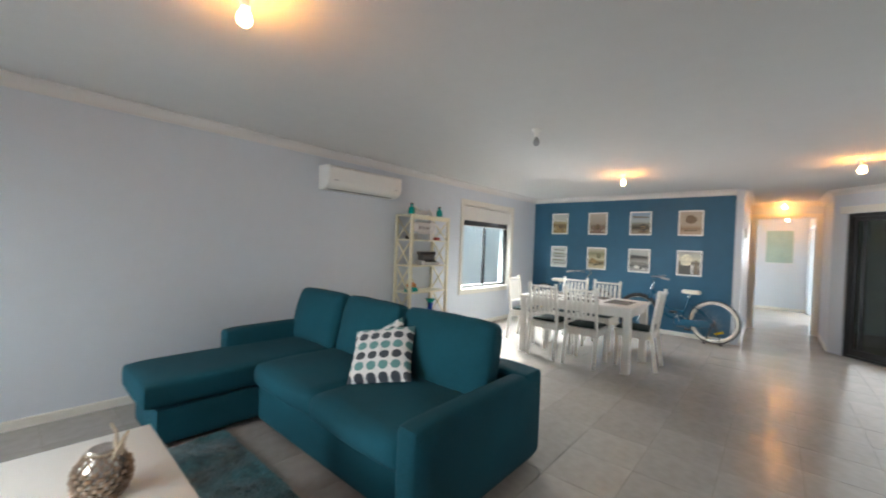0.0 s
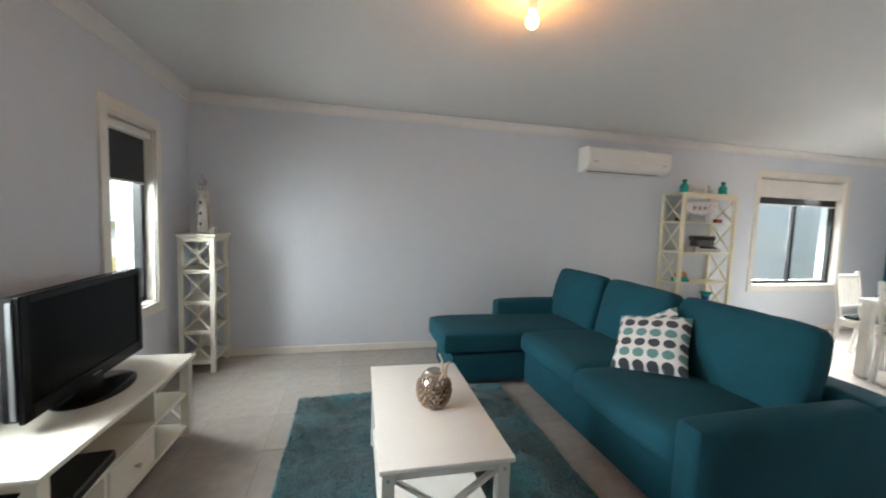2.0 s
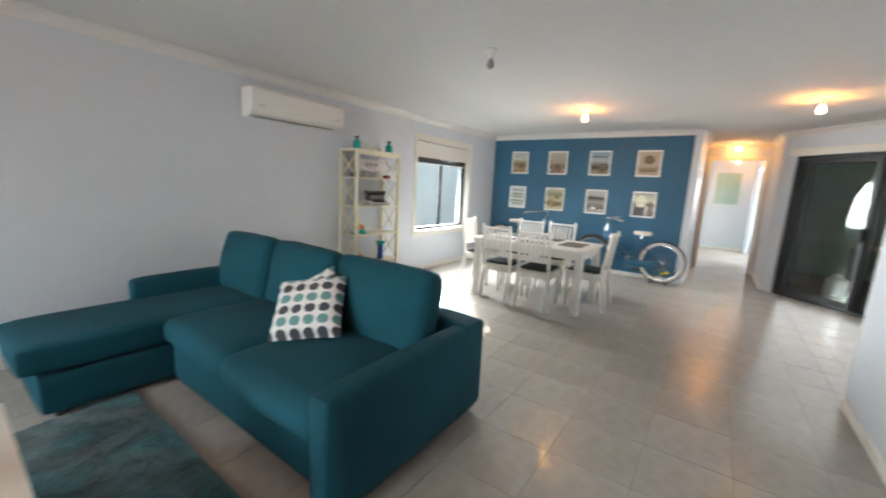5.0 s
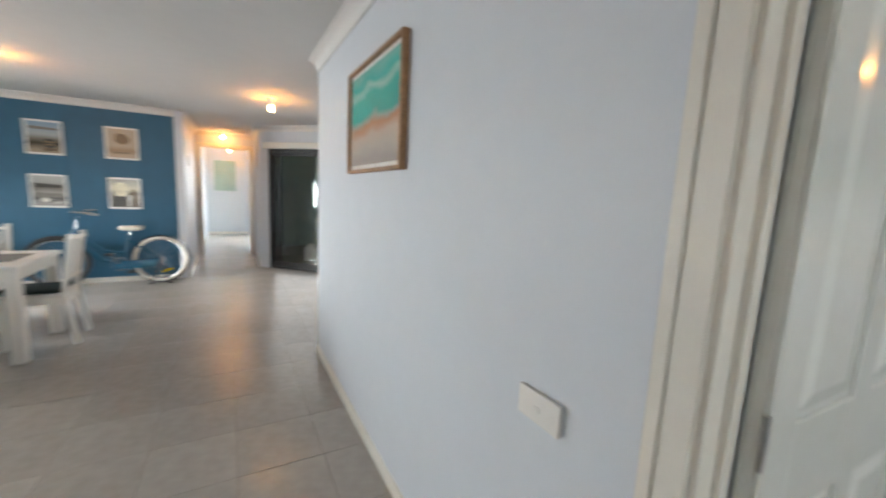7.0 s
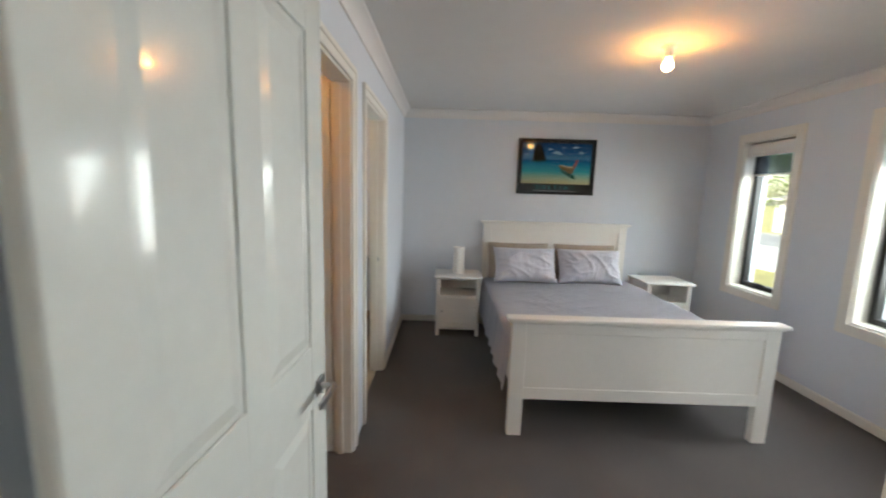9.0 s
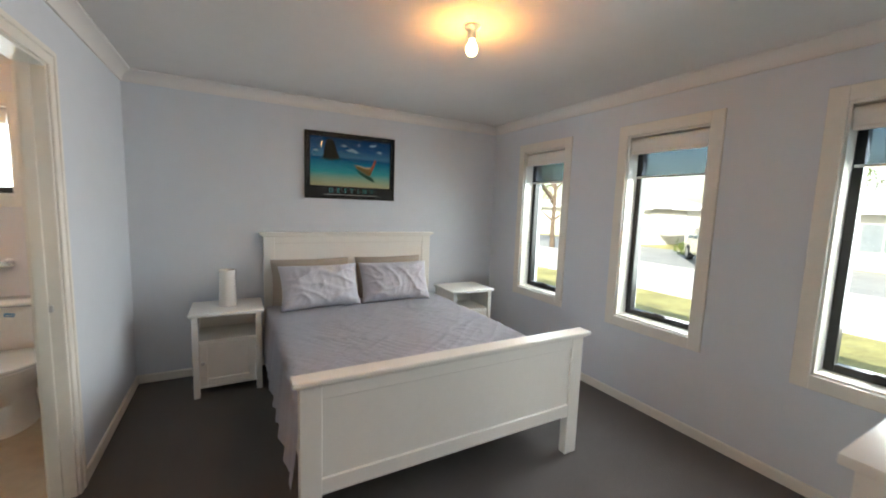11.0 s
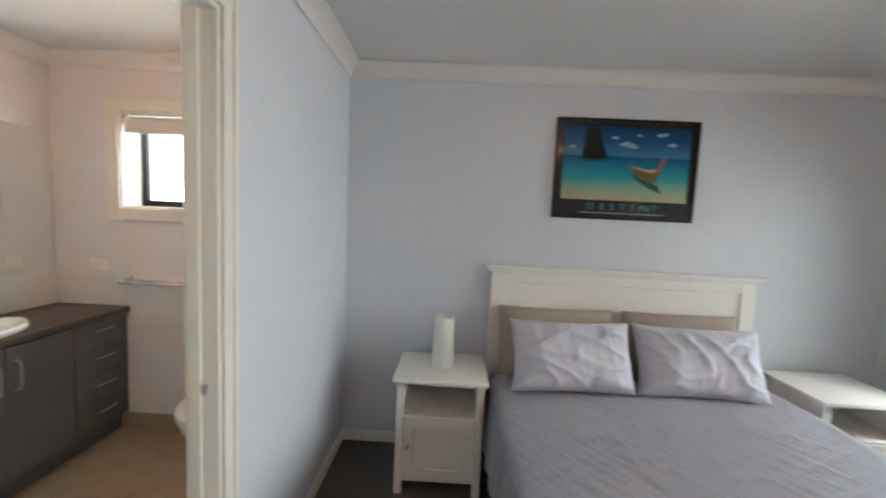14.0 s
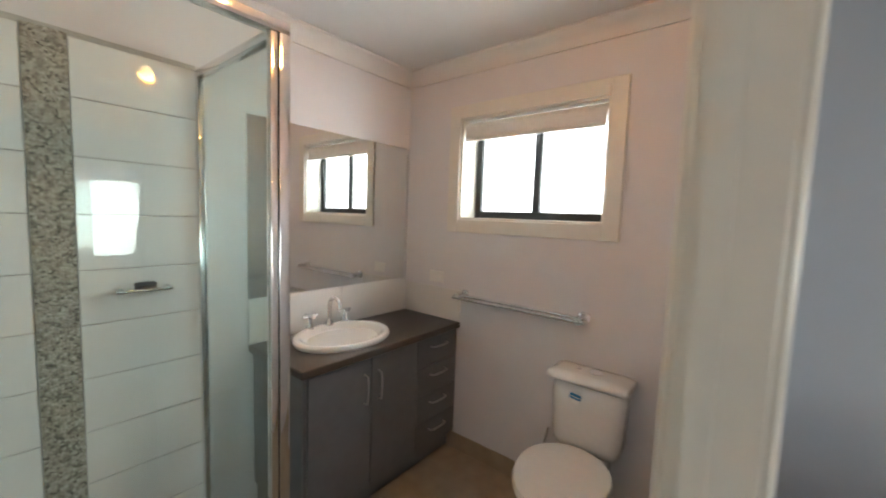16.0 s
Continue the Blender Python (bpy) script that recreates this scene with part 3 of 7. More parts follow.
def pillow(w, h, t, n=22, wrinkle=0.008, seed=0.0, pinch=0.05):
    """A filled cushion lying in the local x-z plane, corners drawn to points, seams along the edges."""
    bm = bmesh.new()
    rows = {}
    for side in (1, -1):
        for i in range(n + 1):
            for j in range(n + 1):
                u, v = i / n * 2 - 1, j / n * 2 - 1
                edge = i in (0, n) or j in (0, n)
                if side < 0 and edge:
                    rows[side, i, j] = rows[1, i, j]
                    continue
                x = u * w / 2 * (1 - pinch * (1 - v * v))
                z = v * h / 2 * (1 - pinch * (1 - u * u))
                th = t / 2 * (max(0, 1 - u ** 4) * max(0, 1 - v ** 4)) ** 0.55
                y = side * th
                crease = 0.35 * wrinkle * noise.noise(Vector((u * 1.3 + seed, v * 1.6, side * 3 + seed)))
                for q, (fu, fv) in enumerate(((1.7, 0.35), (0.5, 1.2), (2.3, -1.1))):
                    r = 1 - abs(noise.noise(Vector((u * fu + v * 0.5 * fv + seed * (q + 1), v * fv + 0.3 * noise.noise(Vector((u, v, seed))), q * 4.0 + side))))
                    crease += wrinkle * (0.75, 0.5, 0.45)[q] * r ** 7
                crease *= 0.35 + 0.65 * min(1, 1.6 * (1 - max(abs(u), abs(v)) ** 6))
                y += side * crease * (0 if edge else 1)
                rows[side, i, j] = bm.verts.new((x + crease * 0.4, y, z + crease * 0.4))
    for side in (1, -1):
        for i in range(n):
            for j in range(n):
                f = [rows[side, i, j], rows[side, i + 1, j], rows[side, i + 1, j + 1], rows[side, i, j + 1]]
                bm.faces.new(f if side < 0 else list(reversed(f)))
    return bm


# ---- living room ----
TEAL = mat("teal_sofa_fabric", (0.011, 0.071, 0.099), 0.9, vary=0.16, grain=180, blotch=2.5, bump=0.35, bump_scale=520, sheen=0.02, spec=0.12)


def sofa():
    t = thing("sofa", "dark teal fabric corner sofa with a chaise", "sofa")
    x0, x1, yb = -1.83, 0.65, 3.33
    part("base", soft_box((-1.10, 2.24, 0.03), (0.53, 3.28, 0.30), 0.025, 6), TEAL, t)
    part("chaise_base", soft_box((-1.70, 1.62, 0.03), (-1.105, 3.28, 0.27), 0.03, 6), TEAL, t)
    part("chaise_seat", soft_box((-1.74, 1.55, 0.275), (-1.10, 3.05, 0.445), 0.038, 10, (0, 0.01, 0.012), 0.004, 4), TEAL, t, "long chaise cushion with a lift strap")
    part("seat_cushion", soft_box((-1.11, 2.20, 0.285), (-0.30, 2.98, 0.455), 0.055, 12, (0, 0.018, 0.018), 0.006, 5, 3), TEAL, t)
    part("seat_cushion", soft_box((-0.295, 2.17, 0.295), (0.51, 2.98, 0.465), 0.06, 12, (0, 0.022, 0.024), 0.006, 5, 7), TEAL, t)
    part("armrest", soft_box((0.51, 2.14, 0.03), (x1, 3.30, 0.575), 0.04, 8, (0.006, 0.004, 0.012)), TEAL, t)
    part("armrest", soft_box((x0, 2.22, 0.03), (-1.68, 3.30, 0.585), 0.04, 8, (0.006, 0, 0.01)), TEAL, t)
    part("back_frame", soft_box((x0 + 0.01, 3.10, 0.03), (x1 - 0.005, yb, 0.60), 0.045, 8, (0, 0.006, 0.006)), TEAL, t)
    for cx, w, sd in ((-1.43, 0.69, 1.0), (-0.70, 0.735, 5.0), (0.10, 0.80, 9.0)):
        bm = soft_box((-w / 2 + 0.008, -0.085, -0.245), (w / 2 - 0.008, 0.085, 0.255), 0.045, 16, (-0.004, 0.05, 0.0), 0.007, 4.5, sd)
        for v in bm.verts:
            u, k = v.co.x / (w / 2), max(0.0, v.co.z / 0.262)
            v.co.z -= 0.014 * u ** 4 * k
            v.co.x -= 0.012 * math.copysign(u * u, u) * k ** 3
            v.co.y *= 1 - 0.35 * k ** 3 * (0.4 + 0.6 * u * u)
        part("back_cushion", bm, TEAL, t, m=pose(cx, 2.97 - 0.015 * (cx < -1), 0.655, -13 - (0.8 * cx), 0, 2.2 * math.sin(sd)))
    part("strap", tube(bmesh.new(), [(-1.742, 1.60, 0.33), (-1.765, 1.60, 0.315), (-1.765, 1.62, 0.29), (-1.742, 1.62, 0.28)], 0.006, 6), BLACKM, t, "black fabric pull strap")
    for x, y in ((-1.76, 1.7), (-1.16, 1.7), (-1.76, 3.2), (0.58, 2.24), (0.58, 3.24), (-1.0, 2.34)):
        part("foot", rod(bmesh.new(), (x, y, 0), (x, y, 0.035), 0.02, 10), BLACKM, t)


sofa()


def dotted(name, ground, tones, scale, radius=0.40):
    """Printed cotton with rows of round dots in several tones."""
    m = bpy.data.materials.new(name)
    m.use_nodes = True
    n, l = m.node_tree.nodes, m.node_tree.links
    b = n["Principled BSDF"]
    b.inputs["Roughness"].default_value = 0.85
    b.inputs["Sheen Weight"].default_value = 0.2
    tc = n.new("ShaderNodeTexCoord")
    mp = n.new("ShaderNodeMapping")
    mp.inputs["Scale"].default_value = (scale * 0.88, 0.0, scale)
    mp.inputs["Location"].default_value = (0.5, 0.0, 0.5)
    l.new(tc.outputs["Object"], mp.inputs["Vector"])
    vo = n.new("ShaderNodeTexVoronoi")
    vo.inputs["Scale"].default_value = 1.0
    vo.inputs["Randomness"].default_value = 0.0
    l.new(mp.outputs[0], vo.inputs["Vector"])
    less = n.new("ShaderNodeMath")
    less.operation = "LESS_THAN"
    less.inputs[1].default_value = radius
    l.new(vo.outputs["Distance"], less.inputs[0])
    sep = n.new("ShaderNodeSeparateXYZ")
    l.new(vo.outputs["Position"], sep.inputs[0])
    alt = n.new("ShaderNodeMath")
    alt.operation = "PINGPONG"
    alt.inputs[1].default_value = 1.0
    l.new(sep.outputs["Z"], alt.inputs[0])
    ramp = n.new("ShaderNodeValToRGB")
    ramp.color_ramp.interpolation = "CONSTANT"
    ramp.color_ramp.elements[0].color = (*tones[0], 1)
    ramp.color_ramp.elements[1].position = 0.5
    ramp.color_ramp.elements[1].color = (*tones[1], 1)
    l.new(alt.outputs[0], ramp.inputs[0])
    mix = n.new("ShaderNodeMix")
    mix.data_type = "RGBA"
    mix.inputs["A"].default_value = (*ground, 1)
    l.new(less.outputs[0], mix.inputs["Factor"])
    l.new(ramp.outputs[0], mix.inputs["B"])
    l.new(mix.outputs["Result"], b.inputs["Base Color"])
    bn = n.new("ShaderNodeTexNoise")
    bn.inputs["Scale"].default_value = 300
    l.new(tc.outputs["Object"], bn.inputs["Vector"])
    bp = n.new("ShaderNodeBump")
    bp.inputs["Strength"].default_value = 0.2
    l.new(bn.outputs["Fac"], bp.inputs["Height"])
    l.new(bp.outputs[0], b.inputs["Normal"])
    return m


DOTS = dotted("dotted_cotton", (0.66, 0.66, 0.66), ((0.035, 0.045, 0.06), (0.10, 0.25, 0.25)), 14.0)
solid("throw_cushion", pillow(0.43, 0.41, 0.14, seed=2.0), DOTS, "white cushion with rows of teal and charcoal dots", "cushion", pose(-0.19, 2.655, 0.625, -45, -9, 33), "dotted cushions on the sofa")
solid("throw_cushion", pillow(0.39, 0.39, 0.12, seed=6.0), DOTS, "white dotted cushion tucked behind another one", "cushion", pose(-0.27, 2.74, 0.605, -32, -30, 22), "dotted cushions on the sofa")

RUGM = mat("teal_shag_pile", (0.026, 0.122, 0.148), 0.9, vary=0.4, grain=26, blotch=5.5, sheen=0.45, second=(0.003, 0.028, 0.038))


def shag_rug():
    """A shaggy rug: a backing and thousands of leaning tufts."""
    t = thing("shag_rug", "shaggy teal rug on the floor tiles", "rug")
    x0, x1, y0, y1 = -1.10, 1.20, 0.47, 2.03
    part("backing", blocks(((x0, y0, 0.0), (x1, y1, 0.012))), RUGM, t)
    rng = random.Random(4)
    verts, faces = [], []
    for _ in range(80000):
        x, y = rng.uniform(x0 + 0.01, x1 - 0.01), rng.uniform(y0 + 0.01, y1 - 0.01)
        drift = noise.noise(Vector((x * 3.2, y * 3.2, 0))) * 4.0 + rng.uniform(-0.7, 0.7)
        lx, ly = math.cos(drift) * 0.017, math.sin(drift) * 0.017
        px, py = -math.sin(drift) * 0.0038, math.cos(drift) * 0.0038
        h = rng.uniform(0.020, 0.027) + 0.004 * noise.noise(Vector((x * 14, y * 14, 2)))
        k = len(verts)
        verts += [(x - px, y - py, 0.010), (x + px, y + py, 0.010), (x + lx * 0.5 + px, y + ly * 0.5 + py, h * 0.88), (x + lx * 0.5 - px, y + ly * 0.5 - py, h * 0.88), (x + lx * 1.1, y + ly * 1.1, h)]
        faces += [(k, k + 1, k + 2, k + 3), (k + 3, k + 2, k + 4)]
    me = bpy.data.meshes.new("tufted_top")
    me.from_pydata(verts, [], faces)
    me.materials.append(RUGM)
    ob = new("tufted_top", me)
    ob.parent = t
    tagged(ob, kind="stuff")


shag_rug()


def cross_brace(bm, a, b, c, d, w=0.022, t=0.012, up=(0, 1, 0)):
    bar(bm, a, d, w, t, up)
    bar(bm, b, c, w, t * 0.8, up)


def coffee_table():
    t = thing("coffee_table", "white wooden coffee table with crossed ends", "table", pose(0.028, 1.19, 0, 0, 0, -1))
    L, W, h = 0.965, 0.51, 0.472
    part("tabletop", blocks(((-L / 2, -W / 2, h - 0.022), (L / 2, W / 2, h)), bevel=0.004, seg=2), WHITE, t)
    lx, ly = L / 2 - 0.045, W / 2 - 0.035
    for sx in (-1, 1):
        for sy in (-1, 1):
            part("leg", blocks(((sx * lx - 0.024, sy * ly - 0.024, 0), (sx * lx + 0.024, sy * ly + 0.024, h - 0.022)), bevel=0.003), WHITE, t)
            bm = rod(bmesh.new(), (sx * (lx + 0.024), sy * ly, h - 0.055), (sx * (lx + 0.0265), sy * ly, h - 0.055), 0.007, 10)
            part("screw_cap", bm, STEEL, t)
        x = sx * lx
        part("end_rail", blocks(((x - 0.012, -ly + 0.024, h - 0.065), (x + 0.012, ly - 0.024, h - 0.022)), bevel=0.002), WHITE, t)
        bm = bmesh.new()
        cross_brace(bm, (x, -ly + 0.024, 0.13), (x, ly - 0.024, 0.13), (x, -ly + 0.024, h - 0.068), (x, ly - 0.024, h - 0.068), 0.026, 0.014, (1, 0, 0))
        part("cross_brace", bm, WHITE, t)
    for sy in (-1, 1):
        part("side_rail", blocks(((-lx + 0.024, sy * ly - 0.012, h - 0.065), (lx - 0.024, sy * ly + 0.012, h - 0.022)), bevel=0.002), WHITE, t)
    part("lower_shelf", blocks(((-lx - 0.02, -ly - 0.018, 0.105), (lx + 0.02, ly + 0.018, 0.125)), bevel=0.003), WHITE, t)


coffee_table()

MERC = mat("mercury_glass", (0.55, 0.49, 0.44), 0.2, metal=0.85, vary=0.25, grain=18)
WICKER = mat("brown_wicker", (0.27, 0.185, 0.125), 0.45, vary=0.3, grain=60, bump=0.3, bump_scale=200)
ROPE = mat("natural_rope", (0.50, 0.41, 0.30), 0.85, vary=0.2, grain=150, bump=0.5, bump_scale=300)


def glass_lantern():
    """A round mirrored glass jar in a knotted net, with a rope tied round its neck."""
    t = thing("woven_jar", "mirrored glass jar in a knotted brown net with rope", "ornament", pose(0.06, 1.215, 0.472))
    R, hgt = 0.080, 0.170

    def rad(z):
        u = z / hgt
        return R * max(0.42, math.sin(math.pi * (0.17 + 0.70 * u ** 0.9)) ** 0.75)
    part("jar", lathe(bmesh.new(), [(rad(z) * 0.96, z) for z in [0.002 + (hgt - 0.002) * i / 16 for i in range(17)]], 32), MERC, t)
    bm = bmesh.new()
    rings, cols = 9, 15
    for i in range(rings):
        z = 0.008 + hgt * 0.90 * i / rings
        for k in range(cols):
            a = 2 * math.pi * (k + 0.5 * (i % 2)) / cols
            r = rad(z)
            c = Vector((r * math.cos(a), r * math.sin(a), z))
            side = Vector((-math.sin(a), math.cos(a), 0))
            if i < 7:
                tube(bm, [c - side * 0.011, c - side * 0.005 + c * 0.03, c + side * 0.005 + c * 0.03, c + side * 0.011], [0.0025, 0.0056, 0.0056, 0.0025], 6)
            for s in (-1, 1):
                b, z2 = a + s * math.pi / cols, z + hgt * 0.90 / rings
                r2 = rad(min(z2, hgt))
                tube(bm, [c * 1.0, (r2 * math.cos(b), r2 * math.sin(b), z2)], 0.0022, 4)
    part("net", bm, WICKER, t, "knotted brown net")
    bm = bmesh.new()
    rn = rad(hgt)
    for q in range(2):
        tube(bm, [(rn * 1.06 * math.cos(k * math.pi / 8), rn * 1.06 * math.sin(k * math.pi / 8), hgt - 0.012 - q * 0.010) for k in range(17)], 0.0058, 6)
    tube(bm, [(rn * 0.8, rn * 0.6, hgt - 0.035), (0.045, 0.030, hgt - 0.004), (0.030, 0.028, hgt + 0.022), (0.020, 0.030, hgt + 0.050), (0.008, 0.016, hgt + 0.082)], [0.006, 0.008, 0.008, 0.006, 0.004], 6)
    tube(bm, [(0.050, 0.012, hgt - 0.030), (0.048, 0.036, hgt + 0.006), (0.040, 0.048, hgt + 0.030), (0.030, 0.062, hgt + 0.048)], [0.006, 0.008, 0.007, 0.004], 6)
    tube(bm, [(0.020, 0.036, hgt - 0.012), (0.034, 0.026, hgt + 0.016), (0.046, 0.044, hgt + 0.012), (0.052, 0.040, hgt - 0.020)], 0.007, 6)
    part("rope", bm, ROPE, t, "knotted rope tie")


glass_lantern()


BENCHW = mat("ivory_lacquered_wood", (0.76, 0.74, 0.65), 0.34, vary=0.02, grain=22, bump=0.02, bump_scale=60)


def tv_bench():
    t = thing("tv_bench", "white wooden television bench with crossed ends", "tv stand", pose(-0.21, -0.318, 0, 0, 0, -1.9))
    L, W, h = 1.15, 0.42, 0.49
    part("top", blocks(((-L / 2, -W / 2, h - 0.022), (L / 2, W / 2, h)), bevel=0.004, seg=2), BENCHW, t)
    lx, ly = L / 2 - 0.04, W / 2 - 0.04
    for sx in (-1, 1):
        for sy in (-1, 1):
            part("leg", blocks(((sx * lx - 0.025, sy * ly - 0.025, 0), (sx * lx + 0.025, sy * ly + 0.025, h - 0.022)), bevel=0.003), BENCHW, t)
        x = sx * lx
        part("end_rail", blocks(((x - 0.01, -ly + 0.025, h - 0.06), (x + 0.01, ly - 0.025, h - 0.022))), BENCHW, t)
        bm = bmesh.new()
        cross_brace(bm, (x, -ly + 0.02, 0.08), (x, ly - 0.02, 0.08), (x, -ly + 0.02, h - 0.06), (x, ly - 0.02, h - 0.06), 0.026, 0.014, (1, 0, 0))
        part("cross_brace", bm, BENCHW, t)
    part("shelf", blocks(((-lx, -ly - 0.01, 0.255), (lx, ly + 0.01, 0.273)), bevel=0.002), BENCHW, t)
    part("bottom_shelf", blocks(((-lx, -ly - 0.01, 0.055), (lx, ly + 0.01, 0.073)), bevel=0.002), BENCHW, t)
    part("front_rail", blocks(((-lx + 0.025, ly - 0.002, h - 0.045), (lx - 0.025, ly + 0.012, h - 0.022))), BENCHW, t)
    for x in (-0.17, 0.20):
        part("divider", blocks(((x - 0.008, -ly, 0.073), (x + 0.008, ly, 0.255)), bevel=0.001), BENCHW, t)
    part("divider", blocks(((-0.20, -ly, 0.273), (-0.184, ly, h - 0.022)), bevel=0.001), BENCHW, t)
    dr = part("drawer", blocks(((-0.158, ly - 0.30, 0.078), (0.188, ly + 0.012, 0.250)), bevel=0.003), BENCHW, t)
    part("knob", lathe(bmesh.new(), [(0.006, 0), (0.006, 0.012), (0.012, 0.016), (0.012, 0.022), (0.006, 0.026)], 12), STEEL, dr, "small metal knob", m=pose(0.015, ly + 0.012, 0.165, -90, 0, 0))


tv_bench()
solid("media_player", blocks(((-0.15, -0.13, 0), (0.15, 0.13, 0.045)), bevel=0.006), BLACK, "black media player on the bench shelf", "electronics", pose(0.08, -0.27, 0.273, 0, 0, 4))


def television():
    t = thing("television", "black flat television on an oval foot", "television", pose(-0.32, -0.345, 0.49, 0, 0, 1))
    TVB = mat("black_bezel", (0.005, 0.005, 0.006), 0.25, vary=0.05, spec=0.12)
    SILVER = mat("silver_bezel", (0.22, 0.24, 0.25), 0.45, metal=0.7, vary=0.03)
    part("case", blocks(((-0.425, -0.075, 0.055), (0.425, -0.02, 0.525)), bevel=0.012, seg=3), mat("matt_black_case", (0.008, 0.008, 0.009), 0.75, vary=0.05, spec=0.1), t)
    part("bezel", blocks(((-0.43, -0.022, 0.05), (-0.387, 0.0, 0.53)), ((0.387, -0.022, 0.05), (0.43, 0.0, 0.53)), ((-0.387, -0.022, 0.495), (0.387, 0.0, 0.53)), ((-0.387, -0.022, 0.05), (0.387, 0.0, 0.112)), bevel=0.004), TVB, t)
    part("screen", blocks(((-0.388, -0.02, 0.111), (0.388, -0.008, 0.496))), mat("dark_screen", (0.002, 0.0035, 0.004), 0.22, vary=0.05, spec=0.04), t, "dark switched-off screen")
    part("edge_strip", blocks(((0.4305, -0.040, 0.07), (0.436, -0.022, 0.51)), bevel=0.002), SILVER, t, "silver side strip")
    part("badge", blocks(((-0.03, 0.0003, 0.075), (0.03, 0.0015, 0.083))), SILVER, t)
    part("neck", blocks(((-0.08, -0.055, 0.012), (0.08, -0.015, 0.07)), bevel=0.006), BLACK, t)
    bm = lathe(bmesh.new(), [(0.0, 0.0), (1.0, 0.0), (1.0, 0.006), (0.9, 0.014), (0.3, 0.022), (0.0, 0.023)][1:], 40)
    for v in bm.verts:
        v.co.x *= 0.22
        v.co.y = v.co.y * 0.14 - 0.01
    part("foot", bm, BLACK, t, "glossy oval foot")


television()


def crossed_shelf(name, label, m, w, d, h, levels, material, post=0.036, rows=None, top_over=0.0):
    """Open shelving with square posts and crossed slats in each side; x across the front, y towards the wall."""
    t = thing(name, label, "shelf", m)
    for x in (0, w - post):
        for y in (0, d - post):
            part("post", blocks(((x, y, 0), (x + post, y + post, h - 0.02)), bevel=0.002), material, t)
    part("top", blocks(((-top_over, -top_over, h - 0.02), (w + top_over, d + top_over * 0, h)), bevel=0.003), material, t)
    part("apron", blocks(((post, 0.004, h - 0.062), (w - post, 0.022, h - 0.02))), material, t)
    for z in levels:
        part("shelf_board", blocks(((0.006, 0.006, z - 0.016), (w - 0.006, d - 0.004, z)), bevel=0.002), material, t)
    zs = [*levels, h - 0.04]
    for lo, hi in zip(zs, zs[1:]):
        for x in (post / 2, w - post / 2):
            bm = bmesh.new()
            cross_brace(bm, (x, post, lo + 0.004), (x, d - post, lo + 0.004), (x, post, hi - 0.022), (x, d - post, hi - 0.022), 0.02, 0.012, (1, 0, 0))
            part("cross_brace", bm, material, t)
    return t


# tall shelf beside the window: local x runs along the wall, front towards the room
SHELF = pose(-1.78, 4.44, 0, 0, 0, 90)
SH_L = [0.07, 0.375, 0.73, 1.085, 1.43]
crossed_shelf("display_shelf", "tall cream wooden display shelf with crossed sides", SHELF, 0.755, 0.325, 1.76, SH_L, CREAM)


def corner_unit():
    t = thing("corner_shelf", "narrow ivory wooden shelf tower with crossed sides", "shelf", pose(-2.105, -0.545, 0))
    w, h, p = 0.395, 1.165, 0.036
    d = 0.270
    for x in (0, w - p):
        for y in (0, d - p):
            part("post", blocks(((x, y, 0), (x + p, y + p, h - 0.02)), bevel=0.002), BENCHW, t)
    part("top", blocks(((-0.012, -0.008, h - 0.022), (w + 0.014, d + 0.014, h)), bevel=0.003), BENCHW, t)
    zs = [0.11, 0.365, 0.615, 0.875]
    for z in [*zs, h - 0.022]:
        for x in (0.006, w - 0.028):
            part("side_rail", blocks(((x, p, z - 0.034), (x + 0.022, d - p, z - 0.0185)), bevel=0.002), BENCHW, t)
    for z in zs:
        part("shelf_board", blocks(((0.006, 0.006, z - 0.018), (w - 0.006, d - 0.006, z)), bevel=0.002), BENCHW, t)
    part("apron", blocks(((p, d - 0.026, h - 0.06), (w - p, d - 0.008, h - 0.022)), ((w - 0.026, p, h - 0.06), (w - 0.008, d - p, h - 0.022))), BENCHW, t)
    for lo, hi in zip(zs, [*zs[1:], h - 0.04]):
        bm = bmesh.new()
        cross_brace(bm, (w - p / 2, p, lo + 0.004), (w - p / 2, d - p, lo + 0.004), (w - p / 2, p, hi - 0.022), (w - p / 2, d - p, hi - 0.022), 0.02, 0.012, (1, 0, 0))
        part("cross_brace", bm, BENCHW, t)
        bm = bmesh.new()
        cross_brace(bm, (p / 2, p, lo + 0.004), (p / 2, d - p, lo + 0.004), (p / 2, p, hi - 0.022), (p / 2, d - p, hi - 0.022), 0.02, 0.012, (1, 0, 0))
        part("cross_brace", bm, BENCHW, t)


corner_unit()


